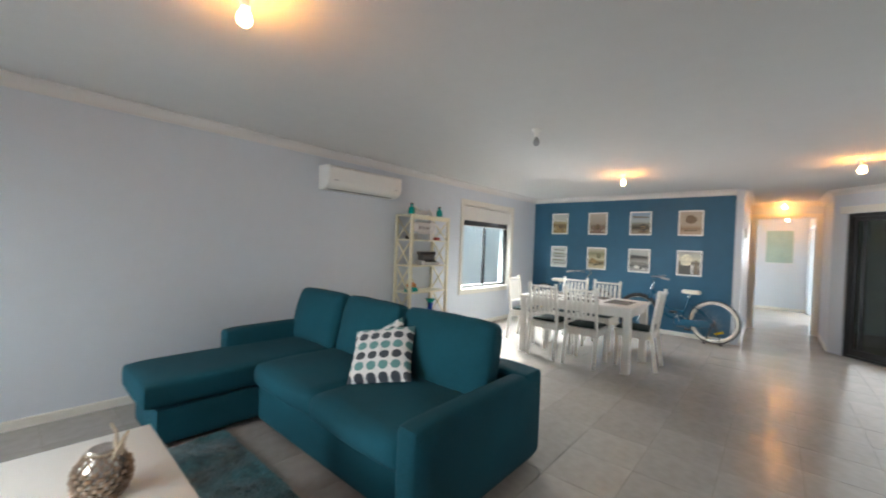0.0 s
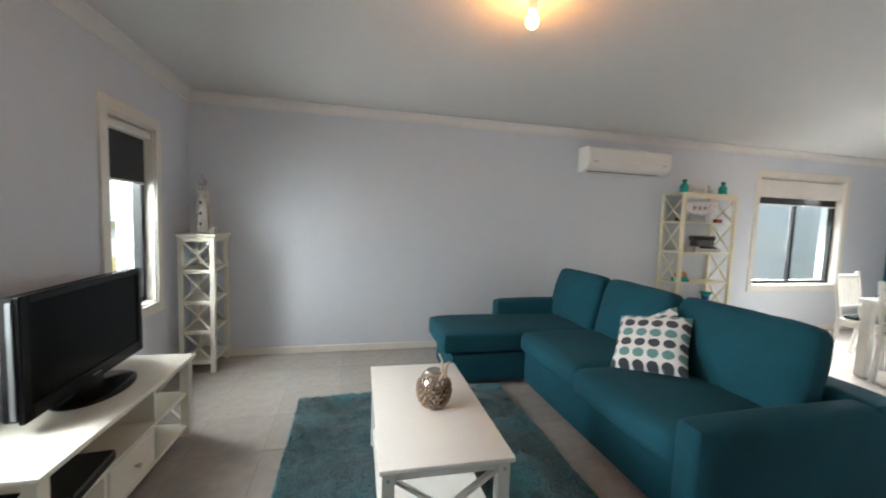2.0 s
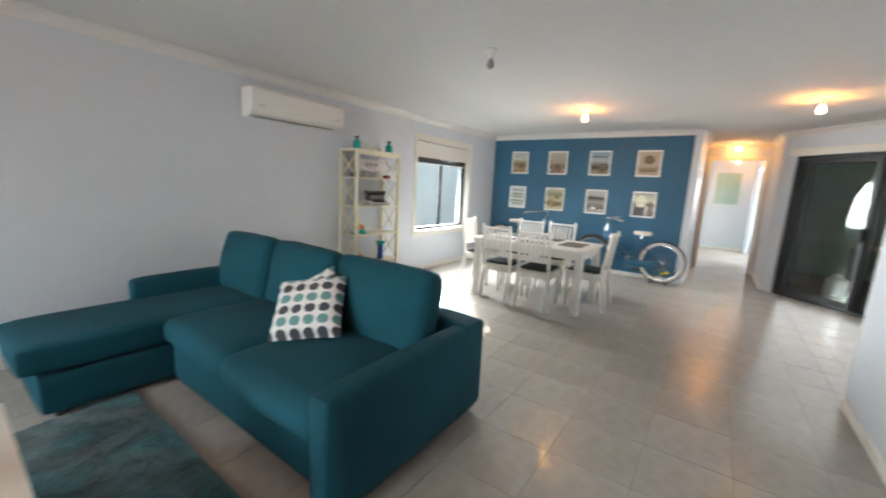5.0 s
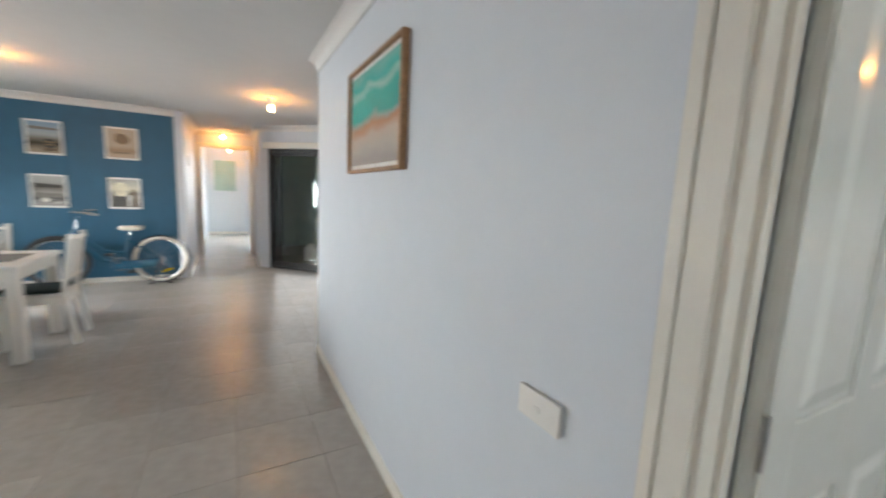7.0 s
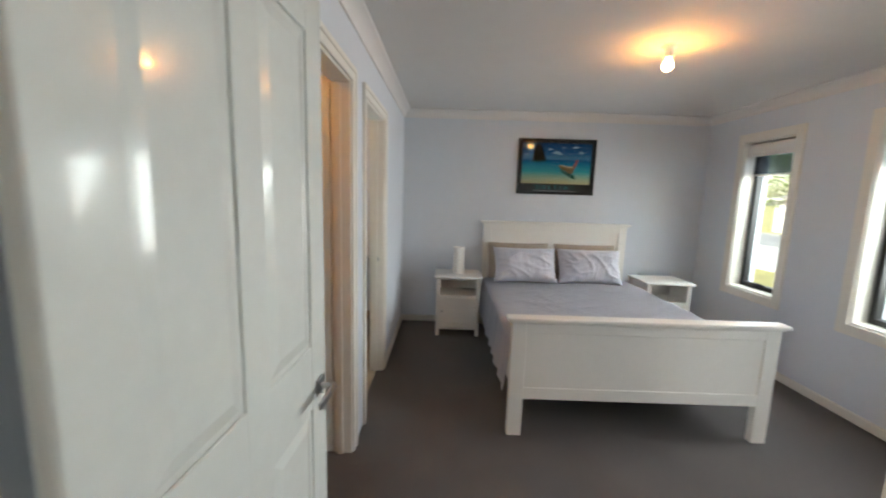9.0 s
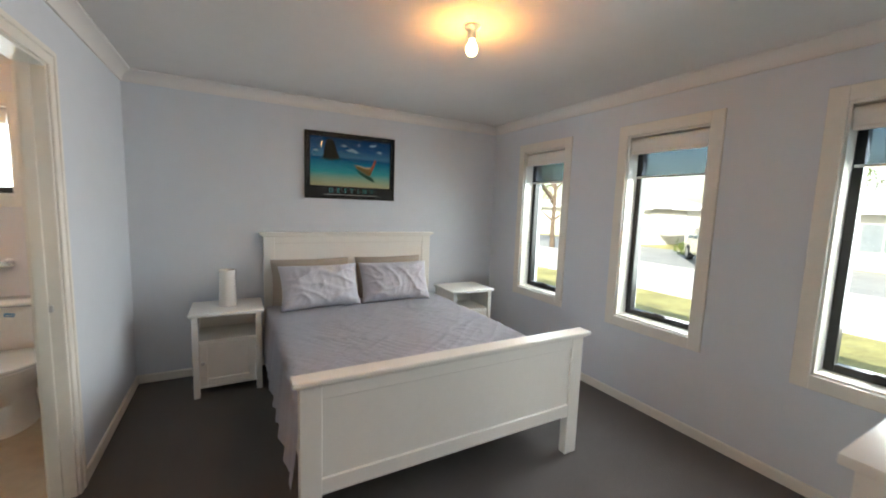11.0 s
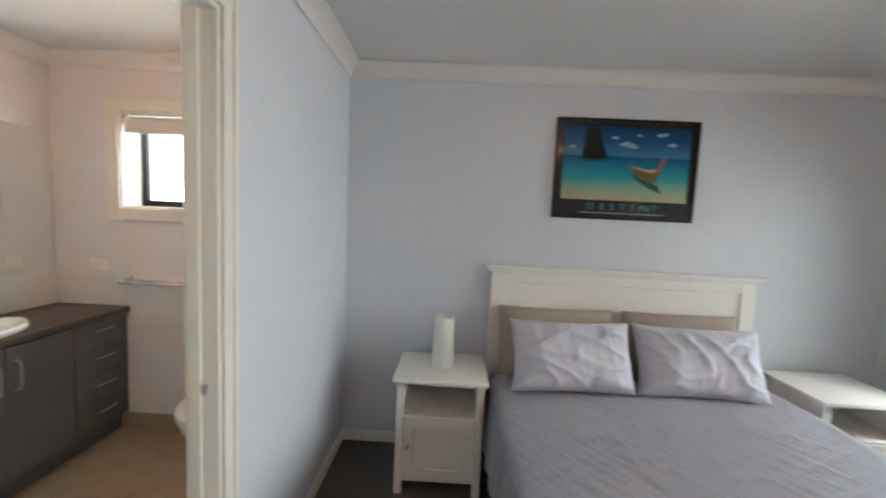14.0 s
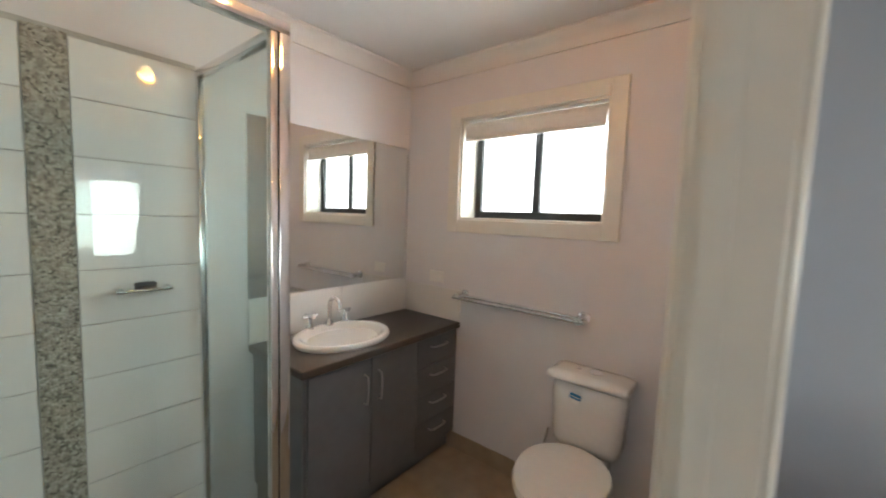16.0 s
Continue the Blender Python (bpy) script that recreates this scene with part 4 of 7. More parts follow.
def lighthouse():
    t = thing("model_lighthouse", "weathered white wooden model lighthouse on the shelf", "ornament", pose(-1.875, -0.41, 1.165))
    WOODW = mat("weathered_white_wood", (0.62, 0.60, 0.56), 0.7, vary=0.15, grain=30, second=(0.34, 0.31, 0.28), bump=0.2, bump_scale=80)
    part("tower", lathe(bmesh.new(), [(0.070, 0), (0.070, 0.02), (0.062, 0.025), (0.056, 0.10), (0.056, 0.11), (0.050, 0.20), (0.044, 0.30), (0.042, 0.34)], 18), WOODW, t)
    part("gallery", lathe(bmesh.new(), [(0.040, 0.34), (0.058, 0.348), (0.058, 0.360), (0.034, 0.362)], 18), WOODW, t)
    part("lantern_room", lathe(bmesh.new(), [(0.032, 0.362), (0.032, 0.42), (0.042, 0.425), (0.030, 0.455), (0.006, 0.48), (0.005, 0.50)], 16), mat("grey_tin", (0.30, 0.30, 0.31), 0.5, vary=0.1), t, "grey lantern room and roof")
    for k in range(10):
        a = 2 * math.pi * k / 10
        part("railing_post", rod(bmesh.new(), (0.055 * math.cos(a), 0.055 * math.sin(a), 0.36), (0.055 * math.cos(a), 0.055 * math.sin(a), 0.395), 0.002, 5), WOODW, t)
    part("railing", tube(bmesh.new(), [(0.055 * math.cos(k * math.pi / 10), 0.055 * math.sin(k * math.pi / 10), 0.395) for k in range(21)], 0.002, 5), WOODW, t)
    for z in (0.07, 0.16, 0.25):
        part("window", blocks(((0.040, -0.008, z), (0.060, 0.008, z + 0.025))), BLACKM, t)
    part("rope_ladder", tube(bmesh.new(), [(0.02, 0.062, 0.02), (0.035, 0.058, 0.10), (0.03, 0.052, 0.2), (0.03, 0.046, 0.26)], 0.008, 6), ROPE, t, "brown rope at the side")
    part("hut", blocks(((-0.02, 0.055, 0), (0.045, 0.10, 0.055)), bevel=0.003), WOODW, t)


lighthouse()

AQUA = mat("aqua_bottle_glass", (0.01, 0.33, 0.30), 0.08, vary=0.15, grain=20, coat=0.5)
COBALT = mat("cobalt_glass", (0.005, 0.05, 0.30), 0.06, vary=0.2, coat=0.5)
CORK = mat("dark_cork", (0.05, 0.04, 0.035), 0.8, vary=0.2)
for y in (4.52, 5.07):
    b = thing("glass_bottle", "small aqua glass bottle with a dark stopper", "bottle", pose(-1.88, y, 1.76) @ Matrix.Diagonal((1.22, 1.22, 1.12, 1)), "bottles on the display shelf")
    part("body", lathe(bmesh.new(), [(0.034, 0), (0.036, 0.006), (0.036, 0.070), (0.030, 0.084), (0.017, 0.094), (0.016, 0.108), (0.020, 0.110), (0.020, 0.116)], 18), AQUA, b)
    part("stopper", lathe(bmesh.new(), [(0.019, 0.1165), (0.021, 0.124), (0.019, 0.134)], 14), CORK, b, "dark stopper")


def letters(name, body, size, depth, material, m, parent=None):
    cu = bpy.data.curves.new(name, "FONT")
    cu.body, cu.size, cu.extrude, cu.align_x = body, size, depth, "CENTER"
    cu.materials.append(material)
    ob = new(name, cu)
    if parent:
        ob.parent = parent
    ob.matrix_basis = m
    return ob


word = thing("beach_letters", "white wooden letters spelling a beach sign", "ornament", pose(-1.93, 4.80, 1.76))
letters("word", "Beach", 0.155, 0.016, PLASTIC, pose(0, 0, 0.004, 90, 0, 90), word)
part("plinth", blocks(((-0.013, -0.19, 0), (0.013, 0.19, 0.006))), PLASTIC, word)

DRIFT = mat("whitewashed_driftwood", (0.72, 0.70, 0.70), 0.8, vary=0.2, grain=30, bump=0.4, bump_scale=60)
s = thing("fish_sign", "whitewashed wooden fish-shaped sign with faded writing", "ornament", pose(-1.90, 4.80, 1.43))
# pale upright imitating a strip of lit wall between the shelf's shadows
part("stand", blocks(((-0.02, 0.10, 0), (0.02, 0.16, 0.31)), bevel=0.003), DRIFT, s)
bm = soft_box((-0.014, -0.25, 0.10), (0.014, 0.23, 0.23), 0.014, 8)
for v in bm.verts:
    u = (v.co.y + 0.25) / 0.48
    v.co.z = 0.165 + (v.co.z - 0.165) * (0.45 + 0.75 * min(1, u * 4)) + 0.01 * math.sin(u * 9)
part("plank", bm, DRIFT, s)
for k in range(4):
    part("writing_bar", blocks(((0.0142, -0.13 + k * 0.075, 0.145), (0.0155, -0.085 + k * 0.075, 0.185)), bevel=0.002), mat("faded_print", (0.30, 0.27, 0.28), 0.8), s)
solid("trinket_box", blocks(((-0.03, -0.04, 0), (0.03, 0.04, 0.045)), bevel=0.005), mat("red_lacquer", (0.30, 0.03, 0.02), 0.3), "small red box on the display shelf", "box", pose(-1.92, 5.08, 1.43))
solid("trinket_box", blocks(((-0.025, -0.03, 0), (0.025, 0.03, 0.05)), bevel=0.005), BLACKM, "small dark box on the display shelf", "box", pose(-1.90, 4.49, 1.43))
GREYM = mat("aged_grey_metal", (0.10, 0.10, 0.10), 0.4, metal=0.5, vary=0.25)
PALEG = mat("pale_grey_enamel", (0.42, 0.41, 0.39), 0.5, vary=0.15, grain=30)
s = thing("typewriter", "old grey model typewriter with a dark roller", "ornament", pose(-1.90, 4.875, 1.085))
bm = soft_box((-0.085, -0.165, 0.0), (0.095, 0.165, 0.060), 0.016, 6)
for v in bm.verts:
    v.co.z *= 1.0 - 0.28 * max(0.0, v.co.x / 0.095)
part("base", bm, PALEG, s, "pale grey base")
part("body", soft_box((-0.080, -0.125, 0.060), (0.045, 0.125, 0.140), 0.022, 6), GREYM, s, "dark metal body")
part("roller", rod(bmesh.new(), (-0.02, -0.150, 0.160), (-0.02, 0.150, 0.160), 0.023, 18), BLACKM, s, "black rubber roller")
for y in (-0.168, 0.150):
    part("roller_knob", rod(bmesh.new(), (-0.02, y, 0.160), (-0.02, y + 0.018, 0.160), 0.028, 14), GREYM, s)
part("paper_rest", bar(bmesh.new(), (-0.055, -0.10, 0.190), (-0.055, 0.10, 0.190), 0.05, 0.004, (1, 0, 0)), PALEG, s)
for r in range(3):
    for k in range(9):
        part("key", rod(bmesh.new(), (0.058 + r * 0.014, -0.10 + k * 0.025, 0.044), (0.058 + r * 0.014, -0.10 + k * 0.025, 0.064 - r * 0.005), 0.0075, 8), BLACKM, s)
part("side_box", blocks(((0.03, -0.195, 0.0), (0.085, -0.150, 0.062)), bevel=0.008, seg=2), STEEL, s, "silver box at the side")
solid("glass_bowl", lathe(bmesh.new(), [(0.030, 0.0), (0.034, 0.004), (0.052, 0.035), (0.056, 0.085), (0.053, 0.085), (0.048, 0.037), (0.028, 0.008)], 24), PALEG, "pale grey bowl on the display shelf", "bowl", pose(-1.98, 4.66, 1.43))

ORANGEP = mat("orange_paint", (0.50, 0.20, 0.05), 0.5, vary=0.25, grain=30)
CREAMP = mat("cream_paint", (0.66, 0.60, 0.38), 0.5, vary=0.15, grain=30)


def fish_ornament(m, size, label):
    """A painted wooden fish on edge: teal belly, orange flank, cream back and a forked tail."""
    t = thing("painted_fish", label, "ornament", m, group="painted fish on the display shelf")

    def slab(name, pts, thick, material, lab):
        bm = bmesh.new()
        sides = [[bm.verts.new((x, y * size, z * size)) for y, z in pts] for x in (-thick, thick)]
        bm.faces.new(sides[0])
        bm.faces.new(list(reversed(sides[1])))
        for a in range(len(pts)):
            b = (a + 1) % len(pts)
            bm.faces.new((sides[0][a], sides[1][a], sides[1][b], sides[0][b]))
        part(name, bm, material, t, lab)
    arc = [math.pi * k / 12 for k in range(13)]
    slab("belly", [(-0.5, 0.0), (0.5, 0.0), (0.47, 0.14), (0.38, 0.30), (-0.42, 0.34), (-0.5, 0.2)], 0.026, AQUA, "teal belly")
    slab("flank", [(-0.42, 0.345)] + [(-0.02 - 0.40 * math.cos(a), 0.345 + 0.34 * math.sin(a)) for a in arc[2:11]] + [(0.38, 0.305)], 0.022, ORANGEP, "orange flank")
    slab("back_fin", [(-0.34, 0.50), (-0.40, 0.78), (-0.16, 0.98), (0.10, 0.86), (0.22, 0.66), (-0.02, 0.75)], 0.014, CREAMP, "cream back fin")
    for x in (-0.027, 0.027):
        part("eye", rod(bmesh.new(), (x - 0.003, 0.18 * size, 0.42 * size), (x + 0.003, 0.18 * size, 0.42 * size), 0.035 * size, 12), BLACKM, t)


fish_ornament(pose(-1.90, 4.585, 0.73, 0, 0, -12), 0.185, "painted wooden fish in teal, orange and cream")
fish_ornament(pose(-1.92, 4.60, 0.375, 0, 0, 18), 0.150, "smaller painted wooden fish on a lower shelf")
s = thing("blue_vase", "tall cobalt and aqua glass vase", "vase", pose(-1.88, 4.95, 0.375) @ Matrix.Diagonal((1.15, 1.15, 1.1, 1)))
part("body", lathe(bmesh.new(), [(0.034, 0), (0.038, 0.004), (0.033, 0.06), (0.031, 0.12), (0.036, 0.165)], 20), COBALT, s)
part("rim", lathe(bmesh.new(), [(0.036, 0.165), (0.05, 0.195), (0.062, 0.205), (0.060, 0.209), (0.046, 0.199), (0.033, 0.166)], 20), AQUA, s, "flared aqua rim")


def air_conditioner():
    t = thing("air_conditioner", "white split-system air conditioner high on the wall", "air conditioner", pose(-2.12, 3.82, 1.945))
    w, d, h = 1.07, 0.21, 0.265
    bm = bmesh.new()
    prof = [(0, 0.0), (0.10, 0.0), (0.165, 0.025), (0.20, 0.06), (d, 0.10), (d, 0.225), (0.20, 0.255), (0.17, h), (0, h)]
    ends = [[bm.verts.new((x, s * w / 2, z)) for x, z in prof] for s in (-1, 1)]
    k = len(prof)
    for i in range(k):
        bm.faces.new((ends[0][i], ends[0][(i + 1) % k], ends[1][(i + 1) % k], ends[1][i]))
    bm.faces.new(ends[0])
    bm.faces.new(list(reversed(ends[1])))
    bmesh.ops.bevel(bm, geom=[e for e in bm.edges if abs(e.verts[0].co.y - e.verts[1].co.y) < 1e-4], offset=0.008, segments=2, affect="EDGES")
    part("body", bm, PLASTIC, t)
    part("front_panel", blocks(((d - 0.004, -w / 2 + 0.012, 0.082), (d + 0.006, w / 2 - 0.012, 0.238)), bevel=0.004), PLASTIC, t)
    part("air_flap", blocks(((0.13, -w / 2 + 0.05, 0.005), (0.178, w / 2 - 0.10, 0.012)), bevel=0.003), PLASTIC, t, m=pose(0, 0, 0, 0, -14, 0))
    part("slot", blocks(((0.11, -w / 2 + 0.05, -0.002), (0.128, w / 2 - 0.10, 0.004))), BLACKM, t, "dark air slot")
    part("badge", blocks(((d + 0.0055, w / 2 - 0.13, 0.092), (d + 0.0072, w / 2 - 0.07, 0.102))), STEEL, t)
    part("badge", blocks(((d + 0.0055, -w / 2 + 0.06, 0.092), (d + 0.0072, -w / 2 + 0.12, 0.104))), STEEL, t)


air_conditioner()

# ---- dining ----
PAD = mat("dark_green_seat_pad", (0.012, 0.032, 0.034), 0.9, vary=0.2, grain=200, bump=0.3, bump_scale=400)


def dining_chair():
    t = thing("dining_chair", "white wooden slat-back dining chair with a dark pad", "chair", group="chairs round the dining table")
    w, d, sh, bh = 0.40, 0.41, 0.445, 0.94
    part("seat", blocks(((-w / 2, -d / 2, sh - 0.03), (w / 2, d / 2 + 0.01, sh)), bevel=0.006, seg=2), WHITE, t)
    part("seat_pad", soft_box((-w / 2 + 0.02, -d / 2 + 0.035, sh), (w / 2 - 0.02, d / 2, sh + 0.035), 0.017, 6, (0, 0, 0.008)), PAD, t, "dark green seat pad")
    for x in (-w / 2 + 0.02, w / 2 - 0.02):
        part("leg", bar(bmesh.new(), (x, d / 2 - 0.02, 0), (x, d / 2 - 0.02, sh - 0.03), 0.036, 0.036, (0, 1, 0), 0.003), WHITE, t)
        bm = bmesh.new()
        bar(bm, (x, -d / 2 - 0.045, 0), (x, -d / 2 + 0.02, sh - 0.01), 0.036, 0.034, (0, 1, 0), 0.003)
        bar(bm, (x, -d / 2 + 0.02, sh - 0.03), (x, -d / 2 - 0.055, bh), 0.034, 0.034, (0, 1, 0), 0.003)
        part("leg", bm, WHITE, t)
    for y, nm in ((d / 2 - 0.02, "apron"), (-d / 2 + 0.02, "apron")):
        part(nm, blocks(((-w / 2 + 0.04, y - 0.01, sh - 0.085), (w / 2 - 0.04, y + 0.01, sh - 0.03))), WHITE, t)
    for x in (-w / 2 + 0.02, w / 2 - 0.02):
        part("apron", blocks(((x - 0.01, -d / 2 + 0.03, sh - 0.085), (x + 0.01, d / 2 - 0.035, sh - 0.03))), WHITE, t)

    def by(z):
        return -d / 2 + 0.02 - 0.075 * (z - sh + 0.03) / (bh - sh + 0.03)
    for z, hh, nm in ((bh - 0.045, 0.07, "top_rail"), (sh + 0.12, 0.04, "lower_rail")):
        part(nm, bar(bmesh.new(), (-w / 2 + 0.03, by(z), z), (w / 2 - 0.03, by(z), z), hh, 0.022, (0, 1, 0), 0.004), WHITE, t)
    for i in range(5):
        x = -0.115 + i * 0.0575
        part("slat", bar(bmesh.new(), (x, by(sh + 0.13), sh + 0.13), (x, by(bh - 0.07), bh - 0.07), 0.014, 0.032, (0, 1, 0), 0.002), WHITE, t)
    return t


chair = dining_chair()
seats = [(0.05, 5.70, 2), (-0.42, 5.72, -3), (0.53, 6.08, 92), (-1.02, 6.20, -88), (-0.58, 6.62, 178), (-0.09, 6.62, 181)]
chair.matrix_world = pose(seats[0][0], seats[0][1], 0, 0, 0, seats[0][2])
for x, y, a in seats[1:]:
    copy_thing(chair, pose(x, y, 0, 0, 0, a))

t = thing("dining_table", "white rectangular wooden dining table", "table", pose(-0.10, 5.95, 0))
part("tabletop", blocks(((-0.70, -0.41, 0.715), (0.70, 0.41, 0.75)), bevel=0.004, seg=2), WHITE, t)
for sx in (-1, 1):
    for sy in (-1, 1):
        part("leg", blocks(((sx * 0.645 - 0.04, sy * 0.355 - 0.04, 0), (sx * 0.645 + 0.04, sy * 0.355 + 0.04, 0.715)), bevel=0.004), WHITE, t)
    part("apron", blocks(((sx * 0.655 - 0.012, -0.315, 0.63), (sx * 0.655 + 0.012, 0.315, 0.715))), WHITE, t)
    part("apron", blocks(((-0.605, sx * 0.365 - 0.012, 0.63), (0.605, sx * 0.365 + 0.012, 0.715))), WHITE, t)
MAT = mat("grey_woven_placemat", (0.10, 0.095, 0.085), 0.85, vary=0.2, grain=150, bump=0.5, bump_scale=260)
for x, y, a in ((-0.42, -0.22, 0), (0.05, -0.22, 0), (-0.42, 0.22, 0), (0.05, 0.22, 0), (0.46, 0.0, 90)):
    solid("placemat", blocks(((-0.20, -0.135, 0), (0.20, 0.135, 0.004)), bevel=0.001), MAT, "grey woven placemat on the dining table", "placemat", pose(-0.10 + x, 5.95 + y, 0.7505, 0, 0, a), "placemats on the table")

# ---- bicycles ----
BIKEB = mat("blue_bicycle_paint", (0.008, 0.085, 0.16), 0.25, vary=0.1, coat=0.6)
TYRE = mat("black_tyre_rubber", (0.015, 0.015, 0.016), 0.75, vary=0.15)
WWALL = mat("cream_sidewall", (0.62, 0.60, 0.54), 0.6, vary=0.06)
YEL = mat("yellow_reflector", (0.75, 0.55, 0.01), 0.25, vary=0.05)


def torus(bm, R, r, seg=40, ring=8, squash=1.0):
    vs = [[bm.verts.new(((R + r * math.cos(b)) * math.cos(a), r * squash * math.sin(b), (R + r * math.cos(b)) * math.sin(a))) for b in [2 * math.pi * j / ring for j in range(ring)]] for a in [2 * math.pi * i / seg for i in range(seg)]]
    for i in range(seg):
        for j in range(ring):
            bm.faces.new((vs[i][j], vs[(i + 1) % seg][j], vs[(i + 1) % seg][(j + 1) % ring], vs[i][(j + 1) % ring]))
    return bm


def bicycle(m, label):
    """A step-through cruiser; the rear wheel's hub over x = 0, the front towards -x."""
    t = thing("bicycle", label, "bicycle", m, group="bicycles by the blue wall")
    R = 0.325
    wb = 1.06
    for x in (0, -wb):
        wh = part("wheel", torus(bmesh.new(), R - 0.028, 0.024, 44, 8, 0.9), WWALL if x == 0 else TYRE, t, "cream sidewall wheel" if x == 0 else "dark wheel", m=pose(x, 0, R))
        part("tyre", torus(bmesh.new(), R - 0.008, 0.016, 44, 8, 1.1), TYRE, wh)
        part("rim", torus(bmesh.new(), R - 0.056, 0.010, 44, 6, 1.2), CHROME, wh)
        bm = rod(bmesh.new(), (0, -0.045, 0), (0, 0.045, 0), 0.02, 12)
        part("hub", bm, CHROME, wh)
        bm = bmesh.new()
        for k in range(28):
            a = 2 * math.pi * k / 28
            rod(bm, (0.018 * math.cos(a + 1.2), 0.025 * (-1) ** k, 0.018 * math.sin(a + 1.2)), ((R - 0.06) * math.cos(a), 0, (R - 0.06) * math.sin(a)), 0.0013, 4, caps=False)
        part("spokes", bm, CHROME, wh)
        if x == 0:
            part("reflector", blocks(((-0.02, -0.012, -0.006), (0.10, 0.012, 0.022)), bevel=0.004), YEL, wh, "yellow reflector", m=pose(0.04, -0.03, -R * 0.55, 0, -25, 0))
        bm = bmesh.new()
        arc = range(-6, 8) if x == 0 else range(-3, 9)
        pts = [((R + 0.02) * math.sin(radians(a * 13)), (R + 0.02) * math.cos(radians(a * 13))) for a in arc]
        for (ax, az), (bx, bz) in zip(pts, pts[1:]):
            bar(bm, (ax, 0, az), (bx, 0, bz), 0.048, 0.004, (0, 1, 0))
        part("mudguard", bm, BIKEB, t, m=pose(x, 0, R))
    bb, seat_top, head_lo, head_hi = (-0.44, 0, 0.28), (-0.33, 0, 0.66), (-0.905, 0, 0.58), (-0.865, 0, 0.74)
    bm = tube(bmesh.new(), [bb, seat_top], 0.016)
    tube(bm, [head_lo, (-0.78, 0, 0.48), (-0.62, 0, 0.33), bb], 0.019)
    tube(bm, [head_hi, (-0.78, 0, 0.60), (-0.60, 0, 0.45), (-0.40, 0, 0.42)], 0.015)
    tube(bm, [head_lo, head_hi], 0.021)
    for s in (-1, 1):
        tube(bm, [bb, (-0.2, s * 0.05, R - 0.01), (0, s * 0.055, R)], 0.010)
        tube(bm, [(-0.35, 0, 0.60), (-0.18, s * 0.045, 0.47), (0, s * 0.055, R)], 0.009)
        tube(bm, [(-0.915, 0, 0.56), (-0.95, s * 0.05, 0.52), (-wb, s * 0.055, R)], 0.012)
    part("frame", bm, BIKEB, t, "blue painted step-through frame")
    bm = rod(bmesh.new(), seat_top, (-0.31, 0, 0.73), 0.012)
    part("seat_post", bm, CHROME, t)
    bm = soft_box((-0.14, -0.10, -0.03), (0.12, 0.10, 0.03), 0.03, 8)
    for v in bm.verts:
        k = min(1, max(0, (0.12 - v.co.x) / 0.26))
        v.co.y *= 1 - 0.75 * k ** 1.3
    part("saddle", bm, mat("cream_vinyl", (0.66, 0.62, 0.53), 0.45, vary=0.05), t, "cream padded saddle", m=pose(-0.30, 0, 0.755))
    bm = rod(bmesh.new(), head_hi, (-0.845, 0, 0.86), 0.011)
    for s in (-1, 1):
        tube(bm, [(-0.845, 0, 0.86), (-0.86, s * 0.10, 0.89), (-0.83, s * 0.22, 0.97), (-0.70, s * 0.29, 0.97), (-0.60, s * 0.31, 0.95)], 0.011)
    part("handlebar", bm, CHROME, t, "swept chrome handlebar")
    for s in (-1, 1):
        part("grip", rod(bmesh.new(), (-0.69, s * 0.292, 0.968), (-0.57, s * 0.312, 0.943), 0.016, 10), mat("grey_grip", (0.30, 0.29, 0.28), 0.6), t)
    part("chain_guard", blocks(((-0.50, -0.058, 0.23), (-0.02, -0.046, 0.34)), bevel=0.02, seg=2), BIKEB, t, m=pose(0, 0, 0.0, 0, -3, 0))
    bm = torus(bmesh.new(), 0.085, 0.006, 24, 6)
    part("chainring", bm, CHROME, t, m=pose(-0.44, -0.05, 0.28))
    bm = bmesh.new()
    bar(bm, (-0.44, -0.065, 0.28), (-0.52, -0.065, 0.42), 0.02, 0.01, (0, 1, 0))
    bar(bm, (-0.44, 0.065, 0.28), (-0.36, 0.065, 0.14), 0.02, 0.01, (0, 1, 0))
    part("crank", bm, CHROME, t)
    part("pedal", blocks(((-0.57, -0.16, 0.41), (-0.48, -0.07, 0.435)), bevel=0.004), BLACKM, t)
    part("pedal", blocks(((-0.40, 0.07, 0.125), (-0.31, 0.16, 0.15)), bevel=0.004), BLACKM, t)
    bm = bmesh.new()
    for s in (-1, 1):
        tube(bm, [(0.0, s * 0.07, R), (-0.10, s * 0.10, 0.015), (0.10, s * 0.10, 0.015), (0.0, s * 0.07, R)], 0.008)
        box(bm, (-0.13, s * 0.10 - 0.03, 0), (-0.08, s * 0.10 + 0.03, 0.02), 0.004)
        box(bm, (0.08, s * 0.10 - 0.03, 0), (0.13, s * 0.10 + 0.03, 0.02), 0.004)
    tube(bm, [(-0.10, -0.10, 0.012), (-0.10, 0.10, 0.012)], 0.008)
    part("stand", bm, BLACKM, t, "black rear wheel stand")
    return t


b1 = bicycle(pose(1.10, 8.14, 0.02), "blue cruiser bicycle with cream tyres on a stand")
b2 = copy_thing(b1, pose(-1.70, 8.13, 0.02, 0, 0, 180))
tagged(b2, "blue cruiser bicycle partly behind the dining table")

